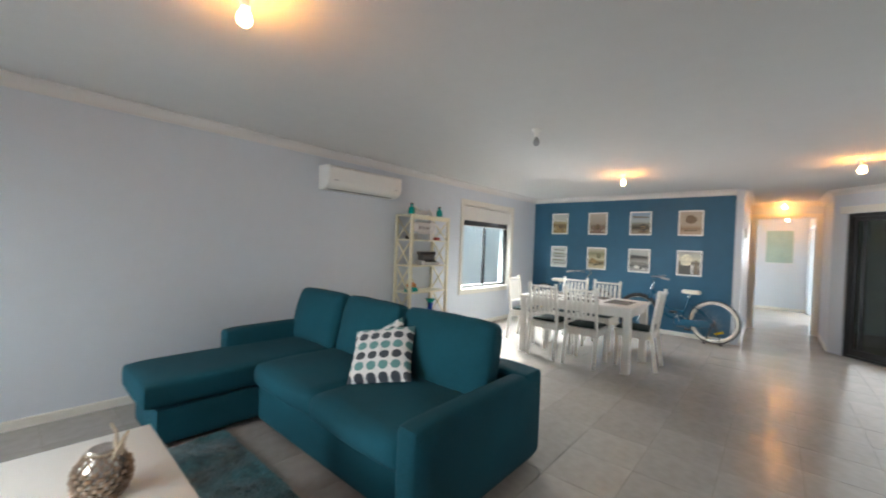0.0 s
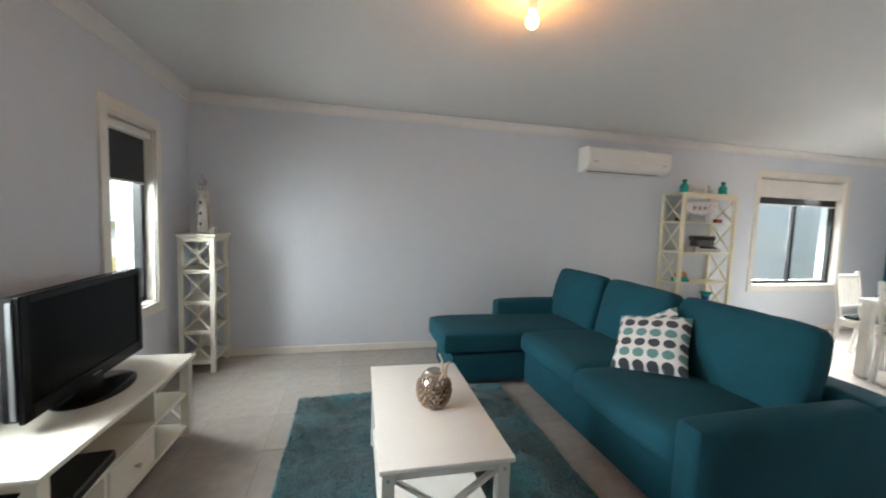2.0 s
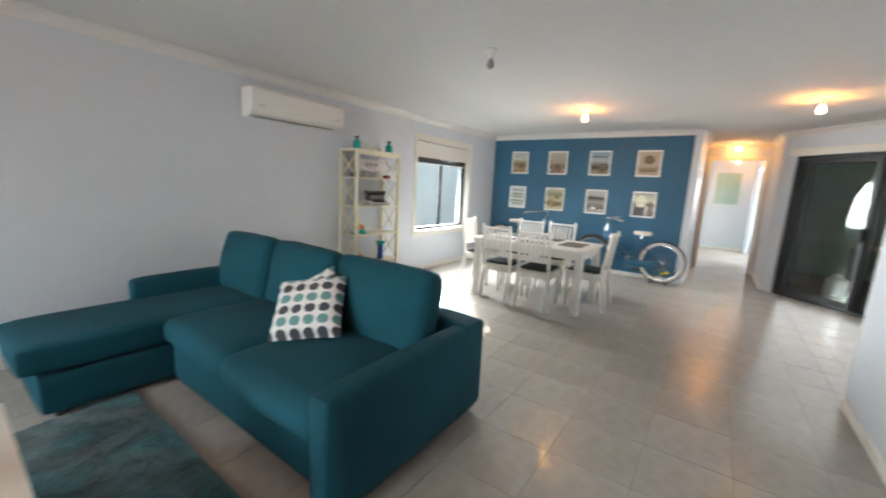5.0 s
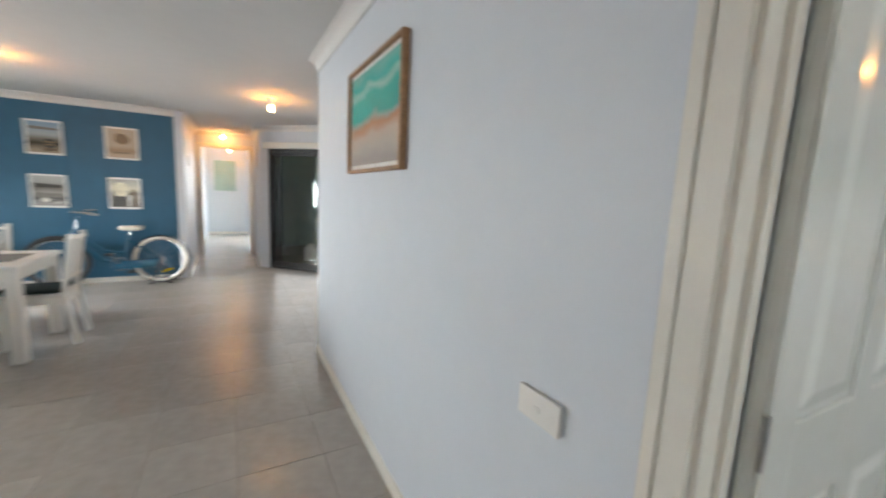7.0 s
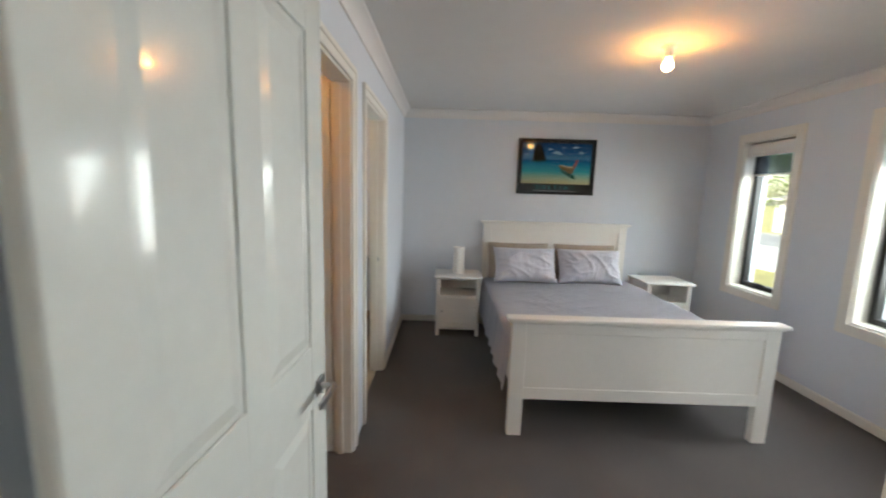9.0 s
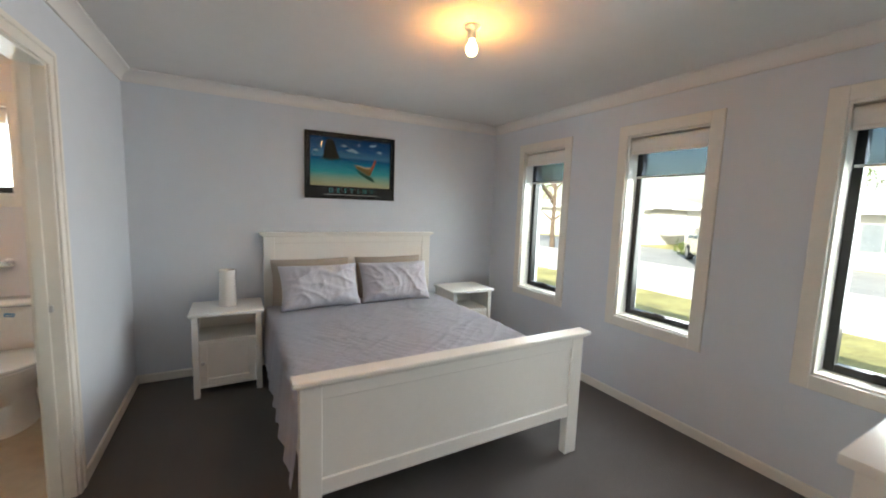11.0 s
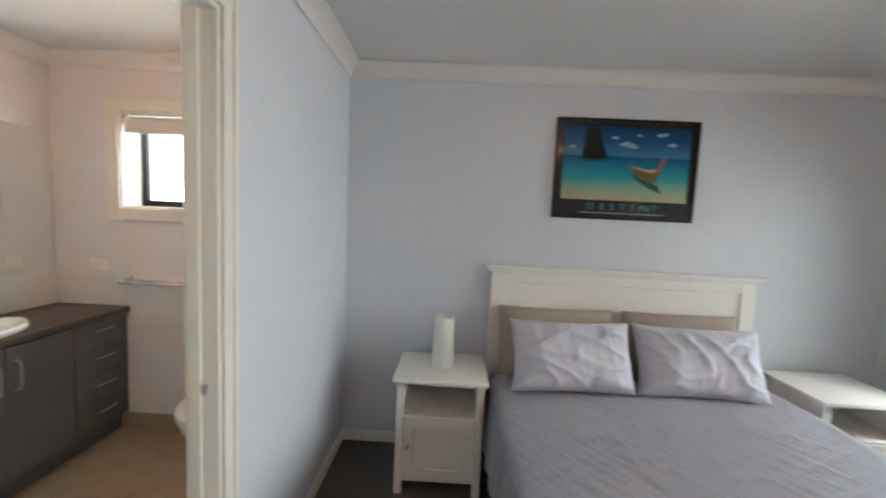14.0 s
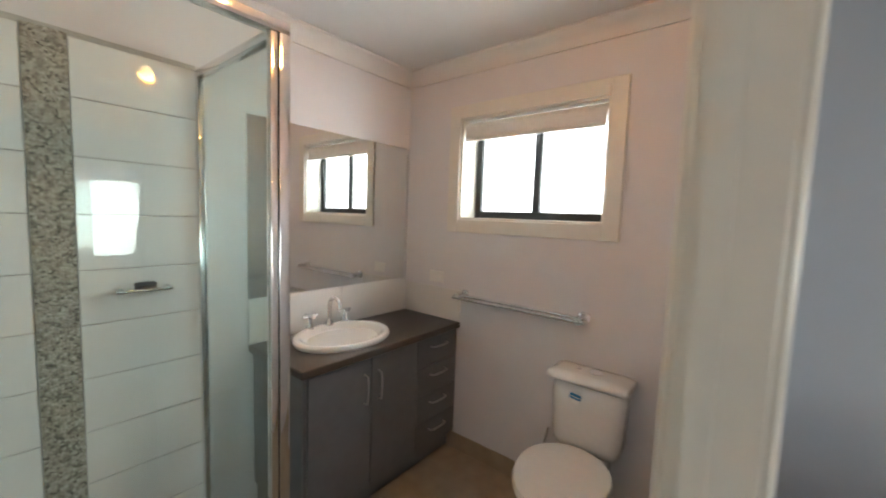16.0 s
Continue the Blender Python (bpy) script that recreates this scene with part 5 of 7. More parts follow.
# ---- pictures ----


def picture_mat(name, tones, axis="Z", scale=1.0, warp=0.25, detail=6.0, seed=0.0):
    """A print of soft bands of colour, broken up by noise."""
    m = bpy.data.materials.new(name)
    m.use_nodes = True
    n, l = m.node_tree.nodes, m.node_tree.links
    b = n["Principled BSDF"]
    b.inputs["Roughness"].default_value = 0.25
    tc = n.new("ShaderNodeTexCoord")
    sep = n.new("ShaderNodeSeparateXYZ")
    l.new(tc.outputs["Generated"], sep.inputs[0])
    no = n.new("ShaderNodeTexNoise")
    no.inputs["Scale"].default_value = detail
    no.inputs["Detail"].default_value = 6
    mp = n.new("ShaderNodeMapping")
    mp.inputs["Location"].default_value = (seed, seed * 1.7, 0)
    l.new(tc.outputs["Generated"], mp.inputs["Vector"])
    l.new(mp.outputs[0], no.inputs["Vector"])
    mad = n.new("ShaderNodeMath")
    mad.operation = "MULTIPLY_ADD"
    mad.inputs[1].default_value = warp
    l.new(no.outputs["Fac"], mad.inputs[0])
    sub = n.new("ShaderNodeMath")
    sub.operation = "SUBTRACT"
    sub.inputs[1].default_value = warp / 2
    l.new(sep.outputs[axis], sub.inputs[0])
    l.new(sub.outputs[0], mad.inputs[2])
    ramp = n.new("ShaderNodeValToRGB")
    els = ramp.color_ramp.elements
    while len(els) < len(tones):
        els.new(0.5)
    for e, (p, c) in zip(els, tones):
        e.position, e.color = p, (*c, 1)
    l.new(mad.outputs[0], ramp.inputs[0])
    l.new(ramp.outputs[0], b.inputs["Base Color"])
    return m


def framed(name, label, m, w, h, print_mat, frame_mat, fw=0.02, mount=0.0, depth=0.02, group="", category="picture"):
    """A framed print hung on a wall. Local x to the right, z up, y out of the wall towards -y."""
    t = thing(name, label, category, m, group)
    for lo, hi in (((-w / 2, -depth, -h / 2), (-w / 2 + fw, 0, h / 2)), ((w / 2 - fw, -depth, -h / 2), (w / 2, 0, h / 2)), ((-w / 2 + fw, -depth, h / 2 - fw), (w / 2 - fw, 0, h / 2)), ((-w / 2 + fw, -depth, -h / 2), (w / 2 - fw, 0, -h / 2 + fw))):
        part("frame", blocks((lo, hi), bevel=0.002), frame_mat, t)
    if mount:
        part("mount", blocks(((-w / 2 + fw, -depth * 0.45, -h / 2 + fw), (w / 2 - fw, -0.002, h / 2 - fw))), PLASTIC, t)
    part("print", blocks(((-w / 2 + fw + mount, -depth * 0.55, -h / 2 + fw + mount), (w / 2 - fw - mount, -depth * 0.45 + 0.001, h / 2 - fw - mount))), print_mat, t, smooth=0)
    return t


def flat_shape(name, pts, y, material, parent):
    bm = bmesh.new()
    near = [bm.verts.new((x, y - 0.0008, z)) for x, z in pts]
    far = [bm.verts.new((x, y + 0.0004, z)) for x, z in pts]
    bm.faces.new(near)
    bm.faces.new(list(reversed(far)))
    for i in range(len(pts)):
        j = (i + 1) % len(pts)
        bm.faces.new((near[i], far[i], far[j], near[j]))
    return part(name, bm, material, parent, smooth=0)


prints = [
    ("print of a sandy dune", [(0.2, (0.45, 0.36, 0.22)), (0.42, (0.22, 0.15, 0.08)), (0.55, (0.40, 0.33, 0.20)), (0.75, (0.50, 0.52, 0.48)), (1.0, (0.48, 0.50, 0.48))], 3.0),
    ("faded print of a beach wreck", [(0.15, (0.40, 0.34, 0.27)), (0.35, (0.20, 0.15, 0.11)), (0.5, (0.36, 0.31, 0.25)), (1.0, (0.46, 0.42, 0.36))], 4.0),
    ("print of a dark beach rock", [(0.1, (0.32, 0.27, 0.20)), (0.3, (0.05, 0.045, 0.03)), (0.45, (0.20, 0.19, 0.15)), (0.6, (0.40, 0.44, 0.45)), (1.0, (0.22, 0.34, 0.48))], 3.5),
    ("faded tan beach print", [(0.1, (0.42, 0.33, 0.24)), (0.25, (0.25, 0.17, 0.10)), (0.4, (0.42, 0.35, 0.26)), (1.0, (0.44, 0.38, 0.31))], 4.0),
    ("pale print with rows of shells", [(0.1, (0.60, 0.62, 0.58)), (0.3, (0.40, 0.42, 0.38)), (0.42, (0.62, 0.63, 0.60)), (0.6, (0.38, 0.41, 0.38)), (0.75, (0.62, 0.63, 0.60)), (1.0, (0.5, 0.53, 0.5))], 6.0),
    ("print of a boat on sand", [(0.1, (0.52, 0.46, 0.30)), (0.3, (0.16, 0.12, 0.06)), (0.45, (0.54, 0.48, 0.33)), (0.75, (0.26, 0.25, 0.15)), (1.0, (0.55, 0.51, 0.40))], 3.0),
    ("grey print of rocks in surf", [(0.1, (0.34, 0.33, 0.32)), (0.25, (0.10, 0.10, 0.10)), (0.4, (0.38, 0.37, 0.34)), (0.6, (0.16, 0.15, 0.13)), (0.8, (0.40, 0.40, 0.38)), (1.0, (0.46, 0.46, 0.44))], 5.0),
    ("print of jetty posts in surf", [(0.1, (0.10, 0.09, 0.08)), (0.35, (0.26, 0.23, 0.18)), (0.5, (0.10, 0.09, 0.07)), (0.65, (0.60, 0.57, 0.42)), (1.0, (0.30, 0.30, 0.28))], 4.0),
]
def print_ink(tag, color):
    return mat(tag, color, 0.3, vary=0.25, grain=45, blotch=12)


INKS = {"brown": print_ink("brown_ink", (0.13, 0.085, 0.04)), "ochre": print_ink("ochre_ink", (0.27, 0.18, 0.07)), "dark": print_ink("dark_ink", (0.03, 0.027, 0.02)), "grey": print_ink("grey_ink", (0.17, 0.16, 0.14)),
        "white": print_ink("white_ink", (0.62, 0.60, 0.54)), "rose": print_ink("rose_brown_ink", (0.20, 0.125, 0.095)), "cream": print_ink("cream_ink", (0.66, 0.63, 0.46)), "green": print_ink("olive_ink", (0.16, 0.15, 0.08))}


def blob(cx, cz, rx, rz, k, wob=0.18):
    """The outline of an uneven patch of ink."""
    return [(cx + rx * math.cos(a) * (1 + wob * math.sin(3 * a + k)), cz + rz * math.sin(a) * (1 + wob * math.sin(2 * a + k * 1.7))) for a in [q * math.pi / 9 for q in range(18)]]


def strip(x0, z0, x1, z1, wid):
    return [(x0, z0 - wid), (x1, z1 - wid * 0.6), (x1, z1 + wid * 0.6), (x0, z0 + wid)]


subjects = [
    [("white", strip(-0.14, 0.075, 0.13, 0.050, 0.012)), ("ochre", blob(0.02, -0.085, 0.115, 0.060, 1)), ("brown", blob(0.03, -0.055, 0.075, 0.032, 2)), ("ochre", strip(-0.14, -0.155, 0.14, -0.150, 0.025))],
    [("rose", blob(0.0, -0.105, 0.120, 0.062, 0)), ("brown", blob(0.0, -0.065, 0.055, 0.050, 3)), ("rose", strip(-0.14, -0.165, 0.14, -0.165, 0.022))],
    [("grey", strip(-0.14, 0.115, 0.14, 0.105, 0.020)), ("dark", blob(0.055, -0.070, 0.060, 0.062, 1, 0.06)), ("ochre", strip(0.0, -0.055, 0.108, -0.052, 0.007)), ("ochre", strip(0.004, -0.088, 0.106, -0.085, 0.007)), ("brown", strip(-0.02, -0.150, 0.14, -0.145, 0.022))],
    [("brown", blob(0.0, 0.060, 0.085, 0.070, 2, 0.08)), ("ochre", strip(-0.012, -0.08, 0.0, 0.02, 0.008)), ("brown", strip(-0.10, -0.125, 0.10, -0.120, 0.014))],
    [(("grey", "green")[q % 2], strip(-0.120 + 0.012 * (q % 3), 0.135 - q * 0.066, 0.125 - 0.02 * (q % 2), 0.130 - q * 0.066, 0.012)) for q in range(5)],
    [("green", blob(0.045, 0.050, 0.045, 0.058, 1, 0.10)), ("ochre", blob(-0.060, -0.045, 0.075, 0.045, 2)), ("brown", strip(0.040, -0.06, 0.046, 0.02, 0.005)), ("dark", strip(-0.05, -0.135, 0.125, -0.090, 0.010))],
    [("dark", strip(-0.14, 0.070, 0.14, 0.060, 0.028)), ("grey", strip(-0.14, -0.055, 0.14, -0.05, 0.035)), ("white", blob(-0.03, -0.115, 0.060, 0.026, 2)), ("white", blob(0.065, -0.145, 0.040, 0.020, 1)), ("dark", blob(0.03, -0.130, 0.025, 0.020, 4))],
    [("cream", blob(-0.045, 0.045, 0.085, 0.105, 0, 0.05)), ("dark", [(-0.145, -0.18), (0.02, -0.18), (0.02, -0.04), (-0.145, -0.04)]), ("white", [(0.03, -0.18), (0.060, -0.18), (0.060, -0.02), (0.03, -0.02)]), ("brown", [(0.085, -0.18), (0.12, -0.18), (0.115, 0.06), (0.09, 0.06)])],
]
for i, (lab, tones, det) in enumerate(prints):
    col, row = i % 4, i // 4
    x = (-1.55, -0.80, -0.055, 0.705)[col]
    z = (1.885, 1.222)[row]
    pic = framed("framed_print", lab + " in a thin white frame", pose(x, 8.41, z), 0.335 if col < 1 else 0.355, 0.42, picture_mat("beach_print", tones, detail=det, seed=i * 3.1, warp=0.10), PLASTIC, 0.014, 0.008, 0.014, "beach prints on the blue wall")
    for k, (ink, pts) in enumerate(subjects[i]):
        flat_shape("printed_shape", [(px * 0.95, pz) for px, pz in pts], -0.0086 - k * 0.0005, INKS[ink], pic)

OAK = mat("oak_frame", (0.30, 0.17, 0.085), 0.5, vary=0.2, grain=12, stretch=(1, 1, 12), bump=0.1, bump_scale=80)
ocean = picture_mat("ocean_print", [(0.05, (0.36, 0.34, 0.32)), (0.18, (0.46, 0.42, 0.38)), (0.30, (0.52, 0.42, 0.34)), (0.40, (0.42, 0.22, 0.13)), (0.47, (0.30, 0.40, 0.36)), (0.53, (0.03, 0.38, 0.32)), (0.72, (0.04, 0.42, 0.35)), (0.80, (0.30, 0.62, 0.55)), (0.86, (0.05, 0.42, 0.36)), (1.0, (0.18, 0.52, 0.45))], warp=0.34, detail=3.2, seed=4.0)
framed("framed_print", "aerial print of green surf and sand in an oak frame", pose(2.60, 3.555, 1.775, 0, 0, -90), 0.795, 0.545, ocean, OAK, 0.018, 0.022, 0.034)
framed("canvas_print", "plain pale green canvas at the hallway end", pose(1.85, 14.3, 1.65), 0.55, 0.85, mat("pale_green_canvas", (0.34, 0.48, 0.44), 0.7, vary=0.08), PLASTIC, 0.006, 0, 0.025)

t = thing("light_switch", "white single light switch on the wall", "switch", pose(2.60, 2.295, 0.915, 0, 0, -90))
part("mount", blocks(((-0.064, -0.005, -0.034), (0.064, 0, 0.034))), STEEL, t)
part("plate", blocks(((-0.068, -0.017, -0.038), (0.068, -0.005, 0.038)), bevel=0.004, seg=2), PLASTIC, t)
part("rocker", blocks(((-0.010, -0.022, -0.007), (0.010, -0.017, 0.007)), bevel=0.002), PLASTIC, t)
t = thing("thermostat", "small grey wall control in the hallway", "control", pose(1.39, 9.0, 1.75, 0, 0, 90))
part("case", blocks(((-0.04, -0.02, -0.08), (0.04, 0, 0.08)), bevel=0.004), STEEL, t)

# ---- sliding door in the angled wall, and the porch beyond it ----
t = thing("door_sliding", "black aluminium sliding glass door, partly open", "door", DIAG @ pose(0.19, 0, 0), kind="structure")
w, h = 1.86, 2.04
part("head_casing", blocks(((-0.06, -0.05, h), (w + 0.06, 0.0, h + 0.10)), bevel=0.004), TRIM, t, "white blind pelmet over the door")
for lo, hi in (((0, 0.02, 0), (0.05, 0.12, h)), ((w - 0.05, 0.02, 0), (w, 0.12, h)), ((0.05, 0.02, h - 0.05), (w - 0.05, 0.12, h)), ((0.05, 0.02, 0), (w - 0.05, 0.12, 0.035))):
    part("door_frame", blocks((lo, hi), bevel=0.003), ALU, t)
for x0, x1, y in ((0.05, 0.98, 0.04), (0.12, 1.02, 0.085)):
    sash = part("sash", blocks(((x0, y, 0.035), (x0 + 0.06, y + 0.03, h - 0.05)), ((x1 - 0.06, y, 0.035), (x1, y + 0.03, h - 0.05)), ((x0 + 0.06, y, h - 0.11), (x1 - 0.06, y + 0.03, h - 0.05)), ((x0 + 0.06, y, 0.035), (x1 - 0.06, y + 0.03, 0.12)), bevel=0.002), ALU, t)
    p = part("pane", blocks(((x0 + 0.06, y + 0.013, 0.12), (x1 - 0.06, y + 0.017, h - 0.11))), GLASS, sash)
    p.visible_shadow = False
part("door_handle", blocks(((0.935, 0.0, 0.92), (0.96, 0.04, 1.10)), bevel=0.005), BLACKM, t)

# ---- bedroom ----
LILAC = mat("grey_lilac_cotton", (0.55, 0.56, 0.635), 0.85, vary=0.05, grain=90, blotch=3, bump=0.25, bump_scale=300, sheen=0.25)
BEIGE = mat("beige_cotton", (0.40, 0.34, 0.28), 0.85, vary=0.06, grain=90, bump=0.25, bump_scale=300)


def bed_board(t, name, x, w, h, panel_lo, legs_to, thick=0.05, cap=0.03, yc=0.28):
    """A panelled bed end: two posts, rails, a recessed panel and a moulded cap."""
    b = part(name, blocks(((x + 0.012, yc - w / 2 + 0.09, panel_lo + 0.07), (x + thick - 0.012, yc + w / 2 - 0.09, h - 0.09))), WHITE, t)
    for s in (-1, 1):
        part("post", blocks(((x, yc + s * (w / 2 - 0.05) - 0.045, legs_to), (x + thick, yc + s * (w / 2 - 0.05) + 0.045, h - 0.02)), bevel=0.003), WHITE, b)
    part("rail", blocks(((x + 0.002, yc - w / 2 + 0.09, h - 0.10), (x + thick - 0.002, yc + w / 2 - 0.09, h - 0.02)), bevel=0.003), WHITE, b)
    part("rail", blocks(((x + 0.002, yc - w / 2 + 0.09, panel_lo), (x + thick - 0.002, yc + w / 2 - 0.09, panel_lo + 0.075)), bevel=0.003), WHITE, b)
    part("cap", blocks(((x - cap, yc - w / 2 - cap * 0.8, h - 0.022), (x + thick + cap * 0.4, yc + w / 2 + cap * 0.8, h)), ((x - cap * 0.45, yc - w / 2 - 0.008, h - 0.036), (x + thick + 0.006, yc + w / 2 + 0.008, h - 0.022)), bevel=0.004), WHITE, b)


bed = thing("bed", "white panelled queen bed frame on dark carpet", "bed")
bed_board(bed, "headboard", 6.665, 1.62, 1.21, 0.30, 0.0)
bed_board(bed, "footboard", 4.578, 1.63, 0.772, 0.245, 0.0, 0.052)
for y in (1.045, -0.485):
    part("side_rail", blocks(((4.63, y - 0.012, 0.25), (6.665, y + 0.012, 0.40)), bevel=0.003), WHITE, bed)
for y in (0.80, 0.28, -0.25):
    part("slat_support", blocks(((4.63, y - 0.03, 0.26), (6.665, y + 0.03, 0.29))), WHITE, bed)
solid("mattress", soft_box((4.645, -0.47, 0.29), (6.655, 1.03, 0.565), 0.05, 8), PLASTIC, "white mattress in the bed frame", "mattress")


def bedspread():
    """A thin quilt cover: lies creased on the mattress and hangs down both long sides."""
    bm = bmesh.new()
    nx, ny = 210, 220
    x0, x1 = 4.66, 6.50
    half, drop = 0.785, 0.33
    grid = []
    for i in range(nx + 1):
        row = []
        x = x0 + (x1 - x0) * i / nx
        for j in range(ny + 1):
            s = (j / ny * 2 - 1) * (half + drop)
            flat = max(-half, min(half, s))
            over = abs(s) - half
            y, z = flat, 0.595
            if abs(s) > half - 0.06:
                k = min(1, (abs(s) - half + 0.06) / 0.12)
                z -= 0.03 * k * k
            if over > 0:
                z -= over * 0.97
                y += math.copysign(0.012 + 0.10 * over * (0.6 + 0.4 * noise.noise(Vector((x * 3, s, 1.0)))), s)
                y += math.copysign(0.018 * math.sin(x * 17 + 2 * noise.noise(Vector((x * 2, 0, 3)))) * over / drop, s)
            p = Vector((x, y, z))
            warp = 0.5 * noise.noise(Vector((x * 1.3, y * 1.3, 7)))
            ridge = 1 - abs(noise.noise(Vector(((x - y) * 1.1, (x + y) * 3.0 + warp, 0.3))))
            fine = 1 - abs(noise.noise(Vector(((x - 0.7 * y) * 2.6 + y, (x + 0.8 * y) * 10.0 + 3 * warp, 4.0))))
            cross = 1 - abs(noise.noise(Vector(((x + y) * 2.4 + warp, (x - 1.4 * y) * 12.0, 9.0))))
            patch = 0.35 + 0.65 * max(0.0, min(1.0, 0.5 + 1.6 * noise.noise(Vector((x * 1.9, y * 1.9, 5)))))
            k = 1.0 if over <= 0 else 0.4
            p.z += (0.007 * ridge ** 9 + (0.0055 * fine ** 9 + 0.005 * cross ** 9) * patch + 0.009 * noise.noise(Vector((x * 1.5, y * 1.5, 0)))) * k
            if over > 0:
                p.y += math.copysign(0.012 * fine ** 4, s)
            row.append(bm.verts.new((p.x, p.y + 0.28, p.z)))
        grid.append(row)
    for i in range(nx):
        for j in range(ny):
            bm.faces.new((grid[i][j], grid[i + 1][j], grid[i + 1][j + 1], grid[i][j + 1]))
    bmesh.ops.solidify(bm, geom=bm.faces[:], thickness=0.012)
    return solid("quilt", bm, LILAC, "creased grey lilac quilt cover spread over the bed", "bedding", smooth=80)


bedspread()
for y, a, sd in ((0.66, 2, 1.0), (-0.02, -3, 8.0)):
    bm = pillow(0.67, 0.385, 0.17, 56, 0.011, sd, 0.07)
    for v in bm.verts:
        edge = min(1.0, 3.0 * (1 - max(abs(v.co.x) / 0.335, abs(v.co.z) / 0.193)))
        fold = 1 - abs(noise.noise(Vector((v.co.x * 4.0 + v.co.z * 9.0 + sd, v.co.z * 3.0 - v.co.x * 5.0, sd))))
        rib = 1 - abs(noise.noise(Vector((v.co.x * 16.0 - v.co.z * 4.0, v.co.z * 7.0 + sd, 3.0 + sd))))
        v.co.y += math.copysign(max(0.0, edge) * (0.017 * fold ** 9 + 0.006 * rib ** 6), v.co.y)
    solid("pillow", bm, LILAC, "plump grey lilac pillow leaning on another", "pillow", pose(6.37, y, 0.768, -25, 0, -90 + a), "pillows on the bed", smooth=80)
for y, sd in ((0.70, 4.0), (-0.04, 12.0)):
    solid("pillow", pillow(0.68, 0.44, 0.13, 22, 0.010, sd, 0.04), BEIGE, "beige pillow standing against the headboard", "pillow", pose(6.56, y, 0.765, -16, 0, -90), "pillows on the bed")


def nightstand(m):
    t = thing("nightstand", "white bedside cabinet with an open shelf and door", "nightstand", m, group="bedside cabinets")
    w, d, h = 0.50, 0.40, 0.645
    part("top", blocks(((-0.02, 0, h - 0.024), (d + 0.0, w, h)), bevel=0.004, seg=2), WHITE, t)
    for x in (0.0, d - 0.045):
        for y in (0.02, w - 0.06):
            part("leg", blocks(((x, y, 0), (x + 0.04, y + 0.04, h - 0.024)), bevel=0.003), WHITE, t)
    for y in (0.028, w - 0.044):
        part("side_panel", blocks(((0.04, y, 0.075), (d - 0.045, y + 0.016, h - 0.024))), WHITE, t)
    part("back_panel", blocks(((d - 0.03, 0.044, 0.075), (d - 0.018, w - 0.044, h - 0.024))), WHITE, t)
    for z in (0.085, 0.435):
        part("shelf", blocks(((0.012, 0.04, z - 0.016), (d - 0.03, w - 0.04, z)), bevel=0.002), WHITE, t)
    dr = part("door", blocks(((0.016, 0.066, 0.095), (0.026, w - 0.066, 0.412))), WHITE, t)
    for lo, hi in (((0.008, 0.062, 0.09), (0.030, 0.112, 0.417)), ((0.008, w - 0.112, 0.09), (0.030, w - 0.062, 0.417)), ((0.008, 0.112, 0.367), (0.030, w - 0.112, 0.417)), ((0.008, 0.112, 0.09), (0.030, w - 0.112, 0.14))):
        part("door_frame", blocks((lo, hi), bevel=0.002), WHITE, dr)
    part("knob", lathe(bmesh.new(), [(0.006, 0), (0.006, 0.012), (0.012, 0.016), (0.012, 0.022), (0.006, 0.026)], 12), STEEL, dr, "small metal knob", m=pose(0.008, w - 0.085, 0.27, 0, -90, 0))
    return t


ns = nightstand(pose(6.255, 1.113, 0))
copy_thing(ns, pose(6.255, -1.085, 0))
t = thing("table_lamp", "white cylinder bedside lamp", "lamp", pose(6.46, 1.36, 0.645))
part("shade", lathe(bmesh.new(), [(0.062, 0.0), (0.064, 0.006), (0.058, 0.14), (0.057, 0.285), (0.053, 0.285), (0.053, 0.20)], 32), PLASTIC, t)
part("bulb_holder", rod(bmesh.new(), (0, 0, 0.01), (0, 0, 0.12), 0.016, 10), BLACKM, t)


def dresser():
    t = thing("dresser", "white chest of drawers by the bedroom window", "chest of drawers", pose(2.735, -0.70, 0))
    w, d, h = 0.80, 0.53, 0.96
    part("top", blocks(((0, -0.012, h - 0.028), (0.578, w + 0.012, h)), bevel=0.005, seg=2), WHITE, t)
    for x in (0.02, d - 0.03):
        for y in (0.0, w - 0.050):
            part("leg", blocks(((x, y, 0), (x + 0.05, y + 0.05, h - 0.028)), bevel=0.003), WHITE, t)
    part("body", blocks(((0.03, 0.014, 0.10), (d - 0.002, w - 0.014, h - 0.03))), WHITE, t)
    for y in (0.004, w - 0.016):
        for z0, z1 in ((0.10, 0.17), (h - 0.098, h - 0.028)):
            part("side_rail", blocks(((0.07, y, z0), (d - 0.03, y + 0.012, z1)), bevel=0.002), WHITE, t)
    for k in range(4):
        dr = part("drawer", blocks(((d - 0.01, 0.06, 0.12 + k * 0.20), (d + 0.012, w - 0.06, 0.312 + k * 0.20)), bevel=0.003), WHITE, t)
        for y in (0.25, w - 0.25):
            part("knob", lathe(bmesh.new(), [(0.006, 0), (0.006, 0.012), (0.013, 0.016), (0.013, 0.022), (0.006, 0.027)], 12), STEEL, dr, m=pose(d + 0.012, y, 0.215 + k * 0.20, 0, 90, 0))


dresser()

# the poster over the bed
t = thing("poster", "black-framed tropical beach poster lettered destiny", "poster", pose(6.73, 0.305, 1.825, 0, 0, -90))
W2, H2 = 0.43, 0.303
GLOSSB = mat("black_poster_board", (0.006, 0.006, 0.007), 0.35, vary=0.05, spec=0.2)
